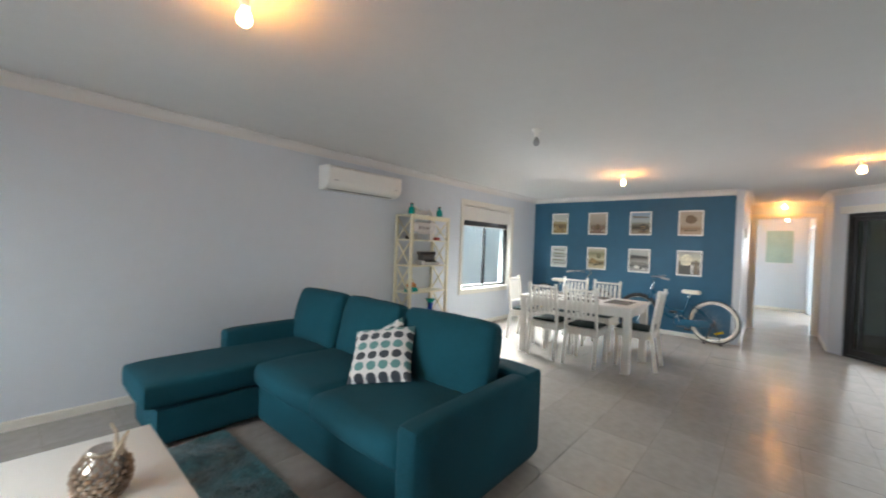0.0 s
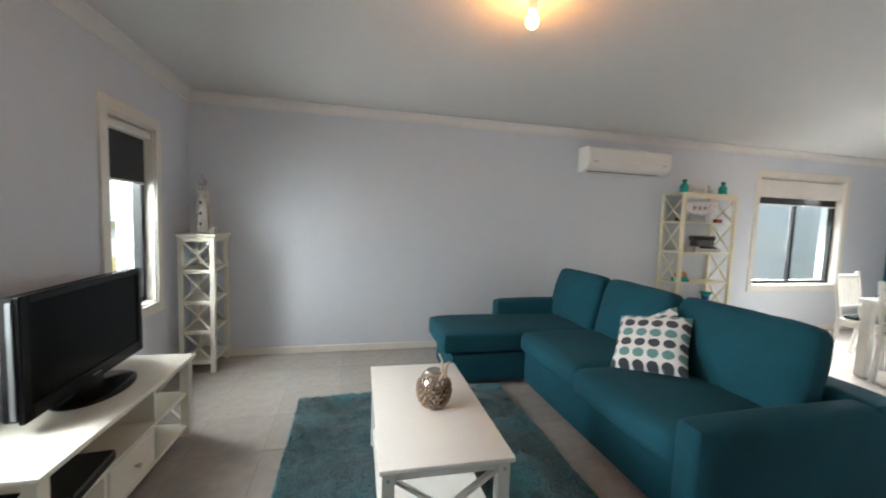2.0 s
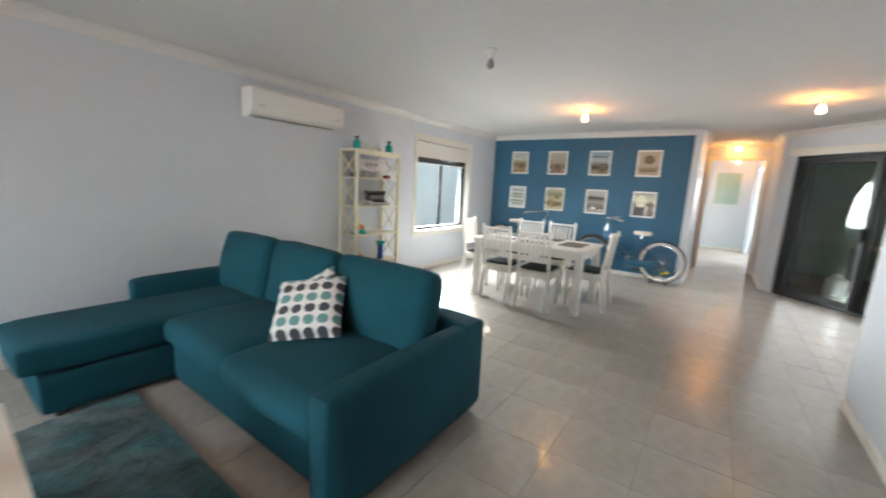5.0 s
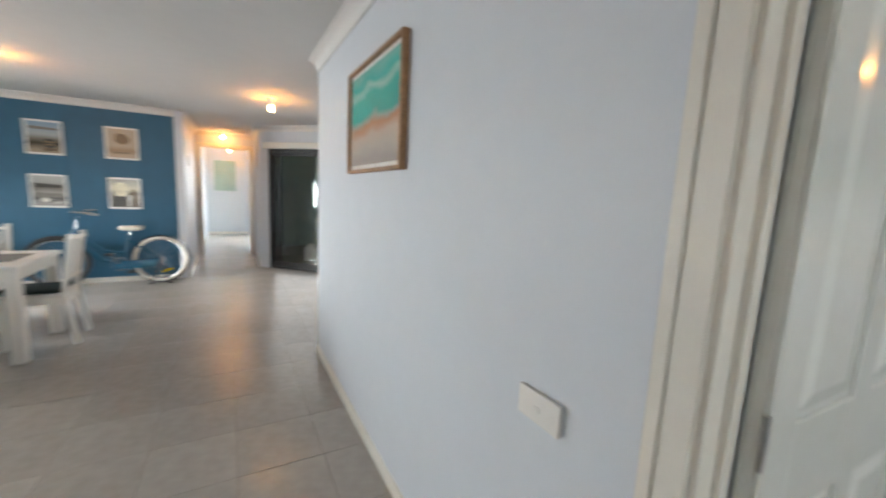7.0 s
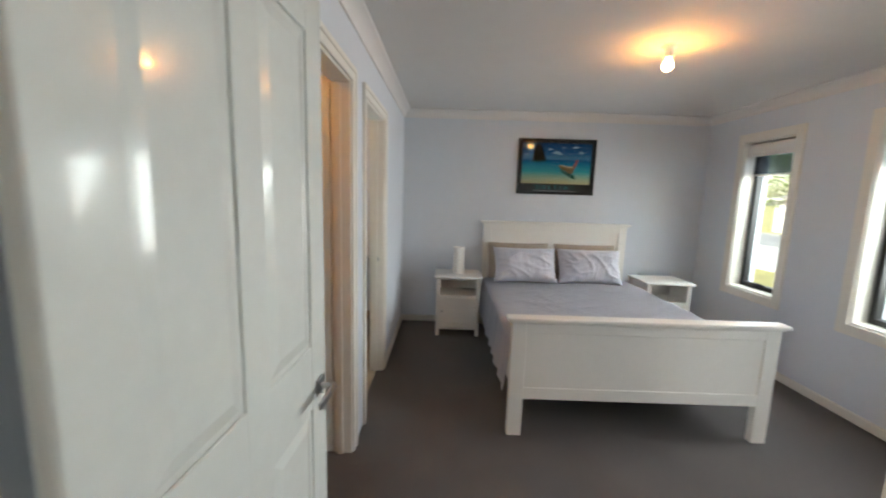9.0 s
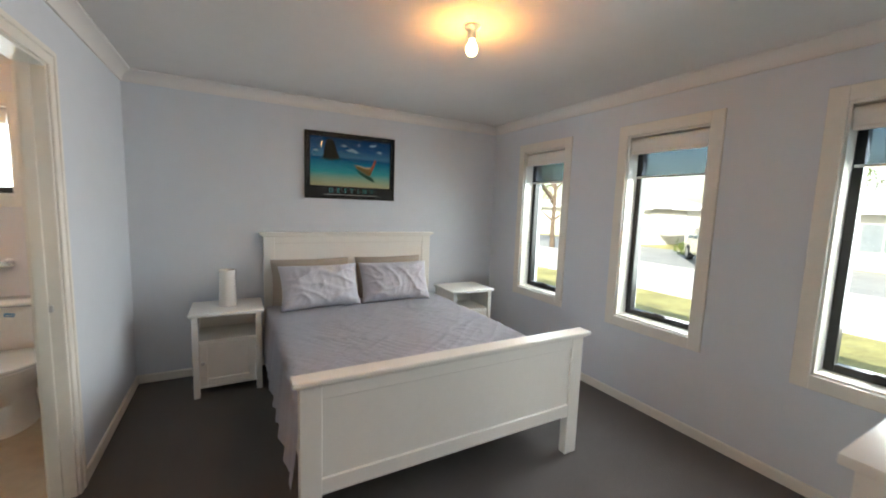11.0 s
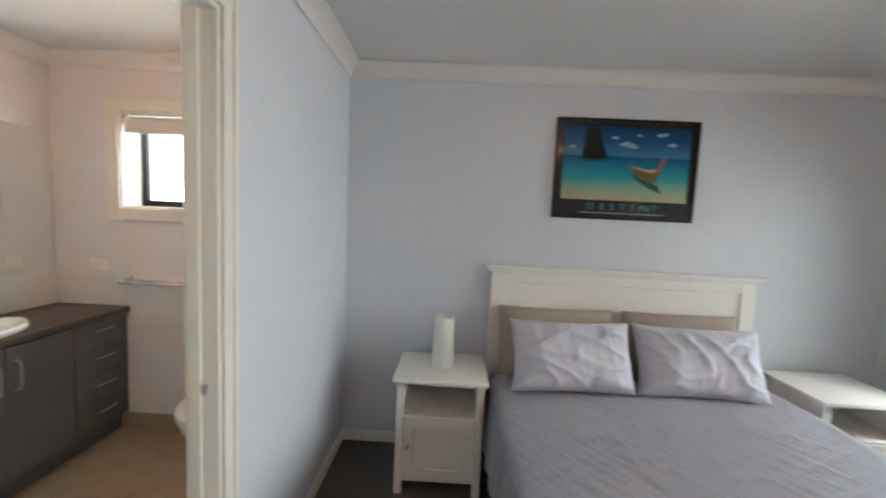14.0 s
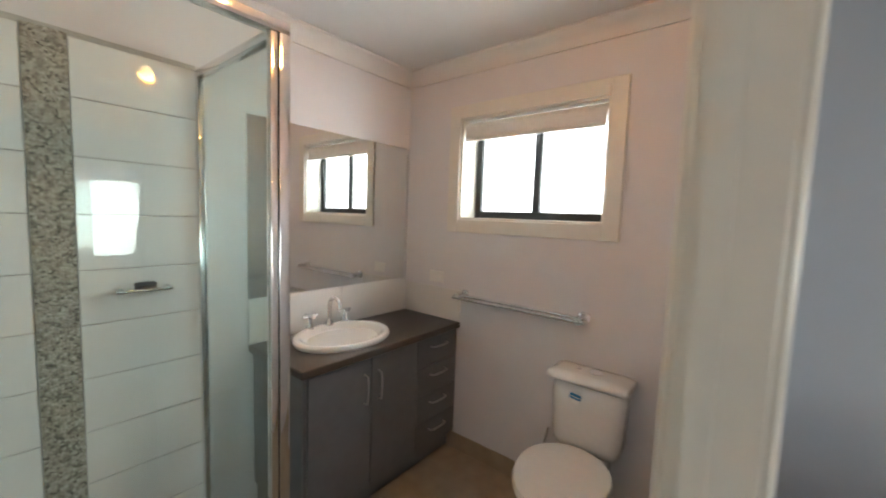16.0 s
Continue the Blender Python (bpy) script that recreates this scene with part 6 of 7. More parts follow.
for lo, hi in (((-W2, -0.022, -H2), (-W2 + 0.014, 0, H2)), ((W2 - 0.014, -0.022, -H2), (W2, 0, H2)), ((-W2 + 0.014, -0.022, H2 - 0.014), (W2 - 0.014, 0, H2)), ((-W2 + 0.014, -0.022, -H2), (W2 - 0.014, 0, -H2 + 0.014))):
    part("frame", blocks((lo, hi), bevel=0.002), GLOSSB, t)
part("board", blocks(((-W2 + 0.014, -0.012, -H2 + 0.014), (W2 - 0.014, 0, H2 - 0.014))), GLOSSB, t)
SEAS = picture_mat("tropical_sea_print", [(0.02, (0.50, 0.46, 0.26)), (0.14, (0.32, 0.44, 0.30)), (0.30, (0.03, 0.34, 0.38)), (0.50, (0.004, 0.17, 0.30)), (0.59, (0.002, 0.07, 0.22)), (0.61, (0.06, 0.20, 0.34)), (0.78, (0.010, 0.09, 0.24)), (1.0, (0.002, 0.035, 0.13))], warp=0.03, detail=9)
SEAS.node_tree.nodes["Principled BSDF"].inputs["Roughness"].default_value = 0.6
SEAS.node_tree.nodes["Principled BSDF"].inputs["Specular IOR Level"].default_value = 0.05
part("print", blocks(((-W2 + 0.05, -0.0145, -0.185), (W2 - 0.05, -0.0120, H2 - 0.045))), SEAS, t, smooth=0)


ROCK = mat("dark_rock_print", (0.010, 0.010, 0.008), 0.7, vary=0.4, grain=30, spec=0.05)
flat_shape("rock_shape", [(-0.275, 0.062), (-0.262, 0.11), (-0.255, 0.18), (-0.24, 0.235), (-0.20, 0.250), (-0.175, 0.235), (-0.155, 0.19), (-0.135, 0.12), (-0.112, 0.075), (-0.18, 0.052)], -0.0152, ROCK, t)
flat_shape("boat_shape", [(0.026, 0.025), (0.04, -0.005), (0.10, -0.045), (0.17, -0.072), (0.19, -0.06), (0.20, -0.02), (0.225, 0.03), (0.238, 0.08), (0.222, 0.085), (0.205, 0.04), (0.18, 0.005), (0.13, -0.002), (0.08, 0.012)], -0.0152, mat("brown_boat_print", (0.20, 0.13, 0.05), 0.7, vary=0.35, grain=30, spec=0.05), t)
flat_shape("boat_prow_shape", [(0.19, -0.03), (0.205, 0.0), (0.225, 0.03), (0.238, 0.08), (0.222, 0.085), (0.205, 0.04), (0.185, 0.0)], -0.0163, mat("red_prow_print", (0.45, 0.10, 0.06), 0.7, vary=0.2, spec=0.05), t)
flat_shape("boat_rim_shape", [(0.030, 0.026), (0.08, 0.006), (0.13, -0.008), (0.185, -0.004), (0.18, 0.012), (0.13, 0.008), (0.08, 0.020)], -0.0160, mat("pale_boat_print", (0.52, 0.42, 0.26), 0.7, vary=0.2, spec=0.05), t)
flat_shape("rock_foot_shape", [(-0.29, 0.060), (-0.20, 0.044), (-0.10, 0.062), (-0.11, 0.072), (-0.20, 0.060), (-0.28, 0.070)], -0.0158, mat("green_shallows_print", (0.01, 0.08, 0.09), 0.7, spec=0.05), t)
flat_shape("boat_shadow_shape", [(0.03, -0.008), (0.10, -0.047), (0.17, -0.074), (0.20, -0.085), (0.225, -0.135), (0.16, -0.11), (0.07, -0.06)], -0.0150, mat("dark_green_print", (0.02, 0.09, 0.06), 0.7, spec=0.05), t)
CLOUD = mat("white_cloud_print", (0.30, 0.44, 0.58), 0.7, vary=0.35, grain=60, spec=0.05)
for cx, cz, s in ((-0.075, 0.190, 0.026), (0.0, 0.150, 0.046), (0.035, 0.138, 0.030), (0.07, 0.208, 0.018), (0.20, 0.212, 0.030), (0.225, 0.220, 0.020), (0.27, 0.155, 0.034), (-0.33, 0.13, 0.024)):
    flat_shape("cloud_shape", [(cx + s * math.cos(a) * (1 + 0.2 * math.sin(5 * a)), cz + s * (0.20 if math.sin(a) < 0 else 0.42) * math.sin(a) * (1 + 0.25 * math.cos(4 * a))) for a in [k * math.pi / 12 for k in range(24)]], -0.0152, CLOUD, t)
p = part("glass", blocks(((-W2 + 0.014, -0.0205, -H2 + 0.014), (W2 - 0.014, -0.0185, H2 - 0.014))), glass_mat("picture_glass", (0.97, 0.98, 0.98), 0.018), t, "clear picture glass")
p.visible_shadow = False
TEALT = mat("teal_print", (0.10, 0.40, 0.42), 0.6, spec=0.05)
wd = letters("title", "D E S T I N Y", 0.056, 0.0006, TEALT, pose(0, -0.0128, -0.243, 90, 0, 0), t)
wd.data.space_character = 1.35
part("caption_bar", blocks(((-0.26, -0.0130, -0.266), (0.26, -0.0122, -0.260))), mat("grey_print", (0.35, 0.35, 0.36), 0.4), t)

# ---- bathroom ----
GREYCAB = mat("grey_laminate", (0.12, 0.125, 0.135), 0.38, vary=0.05, grain=20)
BENCH = mat("dark_brown_laminate", (0.055, 0.043, 0.034), 0.32, vary=0.25, grain=130, bump=0.05, bump_scale=200)
PORC = mat("white_porcelain", (0.76, 0.74, 0.71), 0.08, vary=0.015, coat=0.6)
GTILE = mat("white_glazed_tile", (0.74, 0.73, 0.71), 0.07, vary=0.02, grain=6, spread=0.03, coat=0.4)
WGROUT = mat("pale_grout", (0.42, 0.41, 0.39), 0.9, vary=0.08)
MIRROR = mat("mirror_silver", (0.86, 0.88, 0.87), 0.012, metal=1.0, vary=0.0)

v = thing("vanity", "grey bathroom vanity with a dark worktop", "vanity")
part("body", blocks(((5.675, 3.45, 0.11), (6.725, 3.895, 0.785))), GREYCAB, v)
part("kickboard", blocks(((5.685, 3.49, 0), (6.725, 3.885, 0.11))), GREYCAB, v)
part("worktop", blocks(((5.65, 3.415, 0.785), (6.728, 3.897, 0.822)), bevel=0.006, seg=3), BENCH, v, "dark brown speckled worktop")
for x0, x1 in ((5.69, 6.03), (6.035, 6.36)):
    d = part("door", blocks(((x0, 3.431, 0.118), (x1, 3.449, 0.778)), bevel=0.002), GREYCAB, v)
    hx = x1 - 0.04 if x0 < 6 else x0 + 0.04
    part("handle", tube(bmesh.new(), [(hx, 3.431, 0.56), (hx, 3.408, 0.565), (hx, 3.402, 0.60), (hx, 3.402, 0.67), (hx, 3.408, 0.70), (hx, 3.431, 0.705)], 0.005), STEEL, d, "steel bow handle")
for k in range(4):
    z = 0.118 + k * 0.166
    d = part("drawer", blocks(((6.365, 3.431, z), (6.715, 3.449, z + 0.161)), bevel=0.002), GREYCAB, v)
    part("handle", tube(bmesh.new(), [(6.47, 3.431, z + 0.11), (6.475, 3.408, z + 0.11), (6.50, 3.402, z + 0.11), (6.57, 3.402, z + 0.11), (6.60, 3.408, z + 0.11), (6.605, 3.431, z + 0.11)], 0.005), STEEL, d, "steel bow handle")

bm = bmesh.new()
prof = [(0.98, 0.0), (1.0, 0.008), (1.0, 0.020), (0.97, 0.030), (0.90, 0.032), (0.84, 0.026), (0.78, 0.005), (0.62, -0.010), (0.3, -0.016), (0.05, -0.018)]
lathe(bm, prof, 48)
for w in bm.verts:
    w.co.x *= 0.265
    w.co.y *= 0.205
solid("basin", bm, PORC, "white oval basin set in the dark worktop", "basin", pose(6.035, 3.665, 0.8225))
t = thing("mixer_tap", "chrome gooseneck tap with two cross handles", "tap", pose(6.07, 3.845, 0.8535))
part("spout", tube(bmesh.new(), [(0, 0, 0), (0, 0, 0.10), (0, -0.01, 0.135), (0, -0.04, 0.155), (0, -0.075, 0.15), (0, -0.095, 0.125), (0, -0.097, 0.105)], 0.011, 12), CHROME, t)
part("base", lathe(bmesh.new(), [(0.024, -0.005), (0.024, 0.008), (0.016, 0.02), (0.013, 0.03)], 20), CHROME, t)
for x in (-0.12, 0.10):
    hd = part("handle", lathe(bmesh.new(), [(0.022, -0.005), (0.022, 0.006), (0.012, 0.02), (0.011, 0.055), (0.016, 0.06), (0.014, 0.072)], 18), CHROME, t, "cross tap handle", m=pose(x, 0, 0))
    bm = rod(bmesh.new(), (-0.042, 0, 0.066), (0.042, 0, 0.066), 0.0075, 8)
    rod(bm, (0, -0.042, 0.066), (0, 0.042, 0.066), 0.0075, 8)
    part("cross", bm, CHROME, hd)

t = thing("mirror", "large frameless mirror above the vanity", "mirror", pose(6.175, 3.90, 1.482))
part("glass", blocks(((-0.525, -0.006, -0.437), (0.525, -0.001, 0.437)), bevel=0.002), MIRROR, t)
t = thing("splashback", "white tiled splashback behind the vanity", "tiles", kind="structure")
for k in range(2):
    part("tile", blocks(((5.652 + k * 0.535, 3.891, 0.823), (5.652 + k * 0.535 + 0.533, 3.899, 1.043)), bevel=0.002), GTILE, t)
part("tile", blocks(((6.721, 3.42, 0.823), (6.729, 3.890, 1.02)), bevel=0.002), GTILE, t)

t = thing("towel_rail", "double chrome towel rail on the bathroom wall", "towel rail")
for y in (2.66, 3.39):
    part("bracket", lathe(bmesh.new(), [(0.030, 0), (0.030, 0.008), (0.018, 0.014), (0.016, 0.085), (0.020, 0.092)], 18), CHROME, t, m=pose(6.729, y, 1.0, 0, -90, 0))
for dx, dz in ((0.045, 0.0), (0.085, -0.008)):
    part("rail", rod(bmesh.new(), (6.73 - dx, 2.63, 1.0 + dz), (6.73 - dx, 3.42, 1.0 + dz), 0.0105, 12), CHROME, t)
t = thing("power_outlet", "white power outlet on the bathroom wall", "outlet", pose(6.73, 3.62, 1.085, 0, 0, -90))
part("plate", blocks(((-0.058, -0.009, -0.036), (0.058, 0, 0.036)), bevel=0.003), PLASTIC, t)
part("rocker", blocks(((0.02, -0.012, -0.012), (0.034, -0.009, 0.012))), PLASTIC, t)


def toilet():
    t = thing("toilet", "white close-coupled toilet with a dual-flush cistern", "toilet", pose(6.728, 2.575, 0, 0, 0, 90))
    # local y runs out from the wall towards the front, x across
    bm = soft_box((-0.172, 0.02, 0.40), (0.172, 0.185, 0.735), 0.06, 8, (0, 0.012, 0))
    for w in bm.verts:
        w.co.x *= 0.9 + 0.1 * (w.co.z - 0.40) / 0.36
    part("cistern", bm, PORC, t)
    lid = part("cistern_lid", soft_box((-0.183, 0.012, 0.728), (0.183, 0.20, 0.772), 0.022, 6, (0, 0.008, 0.004)), PORC, t)
    part("flush_button", lathe(bmesh.new(), [(0.030, 0), (0.030, 0.004), (0.026, 0.006)], 20), CHROME, lid, "chrome flush button", m=pose(-0.02, 0.10, 0.775))
    part("flush_button", lathe(bmesh.new(), [(0.014, 0), (0.014, 0.004), (0.011, 0.006)], 16), CHROME, lid, "chrome flush button", m=pose(0.055, 0.10, 0.774))

    def oval(name, rings, label=""):
        bm = bmesh.new()
        loops = []
        for rx, ry, cy, z in rings:
            loops.append([bm.verts.new((rx * math.cos(a), cy + (ry if math.sin(a) > 0 else ry * 0.78) * math.sin(a), z)) for a in [2 * math.pi * i / 32 for i in range(32)]])
        for p, q in zip(loops, loops[1:]):
            for i in range(32):
                j = (i + 1) % 32
                bm.faces.new((p[i], p[j], q[j], q[i]))
        bm.faces.new(list(reversed(loops[0])))
        bm.faces.new(loops[-1])
        return part(name, bm, PORC, t, label)
    oval("bowl", [(0.11, 0.22, 0.33, 0.0), (0.105, 0.21, 0.33, 0.03), (0.10, 0.17, 0.34, 0.18), (0.13, 0.22, 0.36, 0.28), (0.175, 0.25, 0.39, 0.36), (0.18, 0.255, 0.39, 0.40)])
    oval("seat", [(0.185, 0.26, 0.39, 0.402), (0.188, 0.263, 0.39, 0.412), (0.186, 0.26, 0.39, 0.420)])
    oval("seat_lid", [(0.186, 0.26, 0.39, 0.422), (0.19, 0.265, 0.39, 0.43), (0.185, 0.26, 0.39, 0.442), (0.15, 0.22, 0.39, 0.447), (0.05, 0.08, 0.39, 0.449)])
    part("pedestal", soft_box((-0.10, 0.02, 0.0), (0.10, 0.30, 0.40), 0.04, 6), PORC, t)
    st = part("sticker", blocks(((0.105, 0.1965, 0.655), (0.155, 0.199, 0.68))), mat("blue_label", (0.02, 0.22, 0.48), 0.4), t, "blue water-rating sticker", m=pose(0, 0.001, 0, 0, -8, 0))
    part("sticker_text", blocks(((0.11, 0.199, 0.637), (0.14, 0.1995, 0.652)), ((0.11, 0.199, 0.664), (0.148, 0.1995, 0.668))), PLASTIC, st)
    part("water_pipe", tube(bmesh.new(), [(0.24, 0.02, 0.18), (0.24, 0.05, 0.19), (0.225, 0.08, 0.30), (0.20, 0.08, 0.42)], 0.006, 8), CHROME, t, "braided water pipe")


toilet()
t = thing("toilet_brush", "dark toilet brush in a holder beside the toilet", "toilet brush", pose(6.62, 2.25, 0))
part("holder", lathe(bmesh.new(), [(0.05, 0), (0.052, 0.01), (0.045, 0.12), (0.043, 0.12)], 18), BLACKM, t)
part("handle", rod(bmesh.new(), (0, 0, 0.1), (0, 0, 0.34), 0.008, 8), BLACKM, t)

solid("skirting_tile", blocks(((6.720, 2.112, -0.004), (6.7298, 3.485, 0.10)), bevel=0.002), BATHFLOOR, "tan skirting tiles along the bathroom wall", "tiles", kind="structure")

# shower
PEB = bpy.data.materials.new("pebble_mosaic")
PEB.use_nodes = True
n, l = PEB.node_tree.nodes, PEB.node_tree.links
b = n["Principled BSDF"]
b.inputs["Roughness"].default_value = 0.4
tc = n.new("ShaderNodeTexCoord")
vo = n.new("ShaderNodeTexVoronoi")
vo.inputs["Scale"].default_value = 110
l.new(tc.outputs["Object"], vo.inputs["Vector"])
hue = n.new("ShaderNodeSeparateColor")
l.new(vo.outputs["Color"], hue.inputs[0])
ramp = n.new("ShaderNodeValToRGB")
els = ramp.color_ramp.elements
els[0].color, els[1].color = (0.10, 0.09, 0.07, 1), (0.46, 0.44, 0.38, 1)
e = els.new(0.25)
e.color = (0.22, 0.20, 0.16, 1)
e = els.new(0.6)
e.color = (0.36, 0.33, 0.27, 1)
l.new(hue.outputs[0], ramp.inputs[0])
l.new(ramp.outputs[0], b.inputs["Base Color"])
bp = n.new("ShaderNodeBump")
bp.inputs["Strength"].default_value = 0.8
bp.inputs["Distance"].default_value = 0.004
bp.invert = True
l.new(vo.outputs["Distance"], bp.inputs["Height"])
l.new(bp.outputs[0], b.inputs["Normal"])

t = thing("shower_tiling", "glossy white wall tiles round the shower", "tiles", kind="structure")
part("grout_bed", blocks(((4.60, 3.892, 0.0), (5.445, 3.8995, 2.06)), ((4.6005, 3.20, 0.0), (4.608, 3.892, 2.06))), WGROUT, t)
rows = [(0.035 + 0.2005 * k, 0.035 + 0.2005 * k + 0.1975) for k in range(-1, 10)]
cache = {}


def tile_mesh(w, h, d, material, key):
    if key not in cache:
        cache[key] = mesh_of("tile", blocks(((0, 0, 0), (w, d, h)), bevel=0.0018), material, 0)
    return cache[key]


for z0, z1 in rows:
    z0 = max(z0, 0.004)
    for x0, x1 in ((4.61, 4.948), (5.062, 5.442)):
        ob = new("tile", tile_mesh(x1 - x0, z1 - z0, 0.008, GTILE, ("b", x0, round(z1 - z0, 3))))
        ob.parent, ob.matrix_basis = t, pose(x0, 3.885, z0)
    for y0, y1 in ((3.215, 3.548), (3.551, 3.882)):
        ob = new("tile", tile_mesh(y1 - y0, z1 - z0, 0.008, GTILE, ("s", y0, round(z1 - z0, 3))))
        ob.parent, ob.matrix_basis = t, pose(4.608, y0, z0, 0, 0, 90) @ pose(0, -0.008, 0)
part("mosaic_band", blocks(((4.951, 3.882, 0.0), (5.059, 3.893, 2.045))), PEB, t, "upright band of brown and grey pebble mosaic")

t = thing("shower_screen", "framed glass shower enclosure with chrome edges", "shower screen")
SG = glass_mat("shower_glass", (0.90, 0.96, 0.95))
zt = 2.01
part("tray", blocks(((4.61, 3.20, 0), (5.47, 3.882, 0.05)), bevel=0.01), PORC, t, "white shower tray")
for name, lo, hi in (("corner_post", (5.44, 3.19, 0.05), (5.475, 3.235, zt)), ("corner_post", (5.415, 3.195, 0.05), (5.438, 3.225, zt)), ("wall_post", (4.61, 3.195, 0.05), (4.635, 3.23, zt)), ("wall_post", (5.44, 3.86, 0.05), (5.465, 3.885, zt)),
                     ("head_rail", (4.61, 3.19, zt), (5.475, 3.235, zt + 0.035)), ("head_rail", (5.44, 3.235, zt), (5.475, 3.885, zt + 0.03)), ("foot_rail", (4.635, 3.20, 0.05), (5.44, 3.225, 0.08)), ("foot_rail", (5.445, 3.235, 0.05), (5.47, 3.86, 0.08))):
    part(name, blocks((lo, hi), bevel=0.003, seg=2), CHROME, t)
for lo, hi in (((4.635, 3.209, 0.08), (5.415, 3.214, zt)), ((5.455, 3.235, 0.08), (5.460, 3.86, zt))):
    p = part("glass_panel", blocks((lo, hi)), SG, t)
    p.visible_shadow = False
t = thing("soap_rack", "chrome soap rack on the shower tiles", "soap rack", pose(5.24, 3.885, 1.155))
part("plate", soft_box((-0.09, -0.07, -0.008), (0.09, -0.005, 0.008), 0.008, 6), CHROME, t)
for x in (-0.075, 0.075):
    part("bracket", rod(bmesh.new(), (x, 0, 0.0), (x, -0.05, 0.0), 0.012, 10), CHROME, t)
part("soap", soft_box((-0.03, -0.06, 0.008), (0.04, -0.02, 0.028), 0.01, 5), GREYM, t)

t = thing("latch_plate", "steel latch plate on the bathroom door jamb", "latch", pose(5.402, 2.07, 0.955))
part("plate", blocks(((-0.0015, -0.012, -0.03), (0.0, 0.012, 0.03))), STEEL, t)
part("lip", blocks(((-0.012, -0.028, -0.016), (-0.001, -0.012, 0.016)), bevel=0.003), STEEL, t)

# ---- outdoors ----
GZ = -0.70
LAWN = mat("dry_lawn", (0.40, 0.36, 0.14), 0.95, vary=0.3, grain=25, blotch=1.5, bump=0.8, bump_scale=120)
ROADM = mat("pale_asphalt", (0.34, 0.34, 0.33), 0.9, vary=0.12, grain=40, blotch=0.6)
CONC = mat("pale_concrete", (0.66, 0.64, 0.60), 0.85, vary=0.1, grain=20, blotch=0.8, bump=0.2, bump_scale=80)
LEAF = mat("leaves", (0.10, 0.14, 0.03), 0.7, vary=0.35, grain=6, blotch=1.5, spec=0.3)
BARK = mat("bark", (0.12, 0.085, 0.06), 0.9, vary=0.3, grain=20, bump=0.6, bump_scale=30)
solid("ground", blocks(((-400, -400, GZ - 0.5), (400, 400, GZ))), LAWN, "dry grassy ground round the house", "ground", kind="structure", smooth=0)
solid("footpath", blocks(((-40, -14.5, GZ), (60, -9.1, GZ + 0.02))), CONC, "pale concrete footpath and driveway edge", "footpath", kind="structure", smooth=0)
solid("kerb", blocks(((-60, -14.75, GZ), (80, -14.5, GZ + 0.05)), bevel=0.02), CONC, "low concrete kerb", "kerb", kind="structure", smooth=0)
solid("road", blocks(((-60, -22.5, GZ), (80, -14.75, GZ + 0.012))), ROADM, "pale asphalt street", "road", kind="structure", smooth=0)
solid("pavement_side", blocks(((-5.5, 1.5, GZ), (-2.4, 14, GZ + 0.1))), CONC, "concrete path along the side of the house", "path", kind="structure", smooth=0)
solid("porch_slab", blocks(((4.30, 4.2, GZ), (6.5, 11.7, -0.02)), ((2.5, 9.1, GZ), (4.3, 11.7, -0.02))), mat("grey_paving", (0.25, 0.24, 0.22), 0.5, vary=0.1), "concrete porch slab outside the sliding door", "paving", kind="structure", smooth=0)

BOARDW = mat("pale_painted_weatherboard", (0.86, 0.89, 0.90), 0.6, vary=0.03, grain=15, spread=0.06)
# added sheet; its emission whitens the low sky seen through window_3
solid("backdrop", blocks(((-75.2, -60, GZ), (-75, 160, 26))), mat("glowing_backdrop_sheet", (0.8, 0.85, 0.9), 0.9, vary=0.03, emit=(0.86, 0.94, 1.0), power=0.75), "added glowing pale sheet that whitens the side window's view", "backdrop", kind="structure", smooth=0)


def side_wall(m, n, label):
    """A long weatherboard wall: lapped boards on a backing, corner stops at both ends."""
    t = thing("neighbour_wall", label, "wall", m, kind="structure")
    part("backing", blocks(((0, 0.03, 0), (n, 0.12, 2.98))), BOARDW, t)
    for k in range(19):
        bm = bmesh.new()
        z = 0.10 + k * 0.15
        lo = [bm.verts.new((x, y, h)) for x in (0, n) for y, h in ((-0.002, z), (0.014, z + 0.17), (0.029, z + 0.17), (0.029, z))]
        for i in range(4):
            j = (i + 1) % 4
            bm.faces.new((lo[i], lo[j], lo[4 + j], lo[4 + i]))
        bm.faces.new(lo[:4])
        bm.faces.new(lo[4:])
        bmesh.ops.recalc_face_normals(bm, faces=bm.faces[:])
        part("weatherboard", bm, BOARDW, t, smooth=0)
    for x in (-0.06, n):
        part("corner_stop", blocks(((x, -0.01, 0), (x + 0.06, 0.10, 2.98)), bevel=0.004), BOARDW, t)


side_wall(pose(-4.75, 0.0, GZ, 0, 0, 90), 24, "long pale weatherboard wall of the house next door")


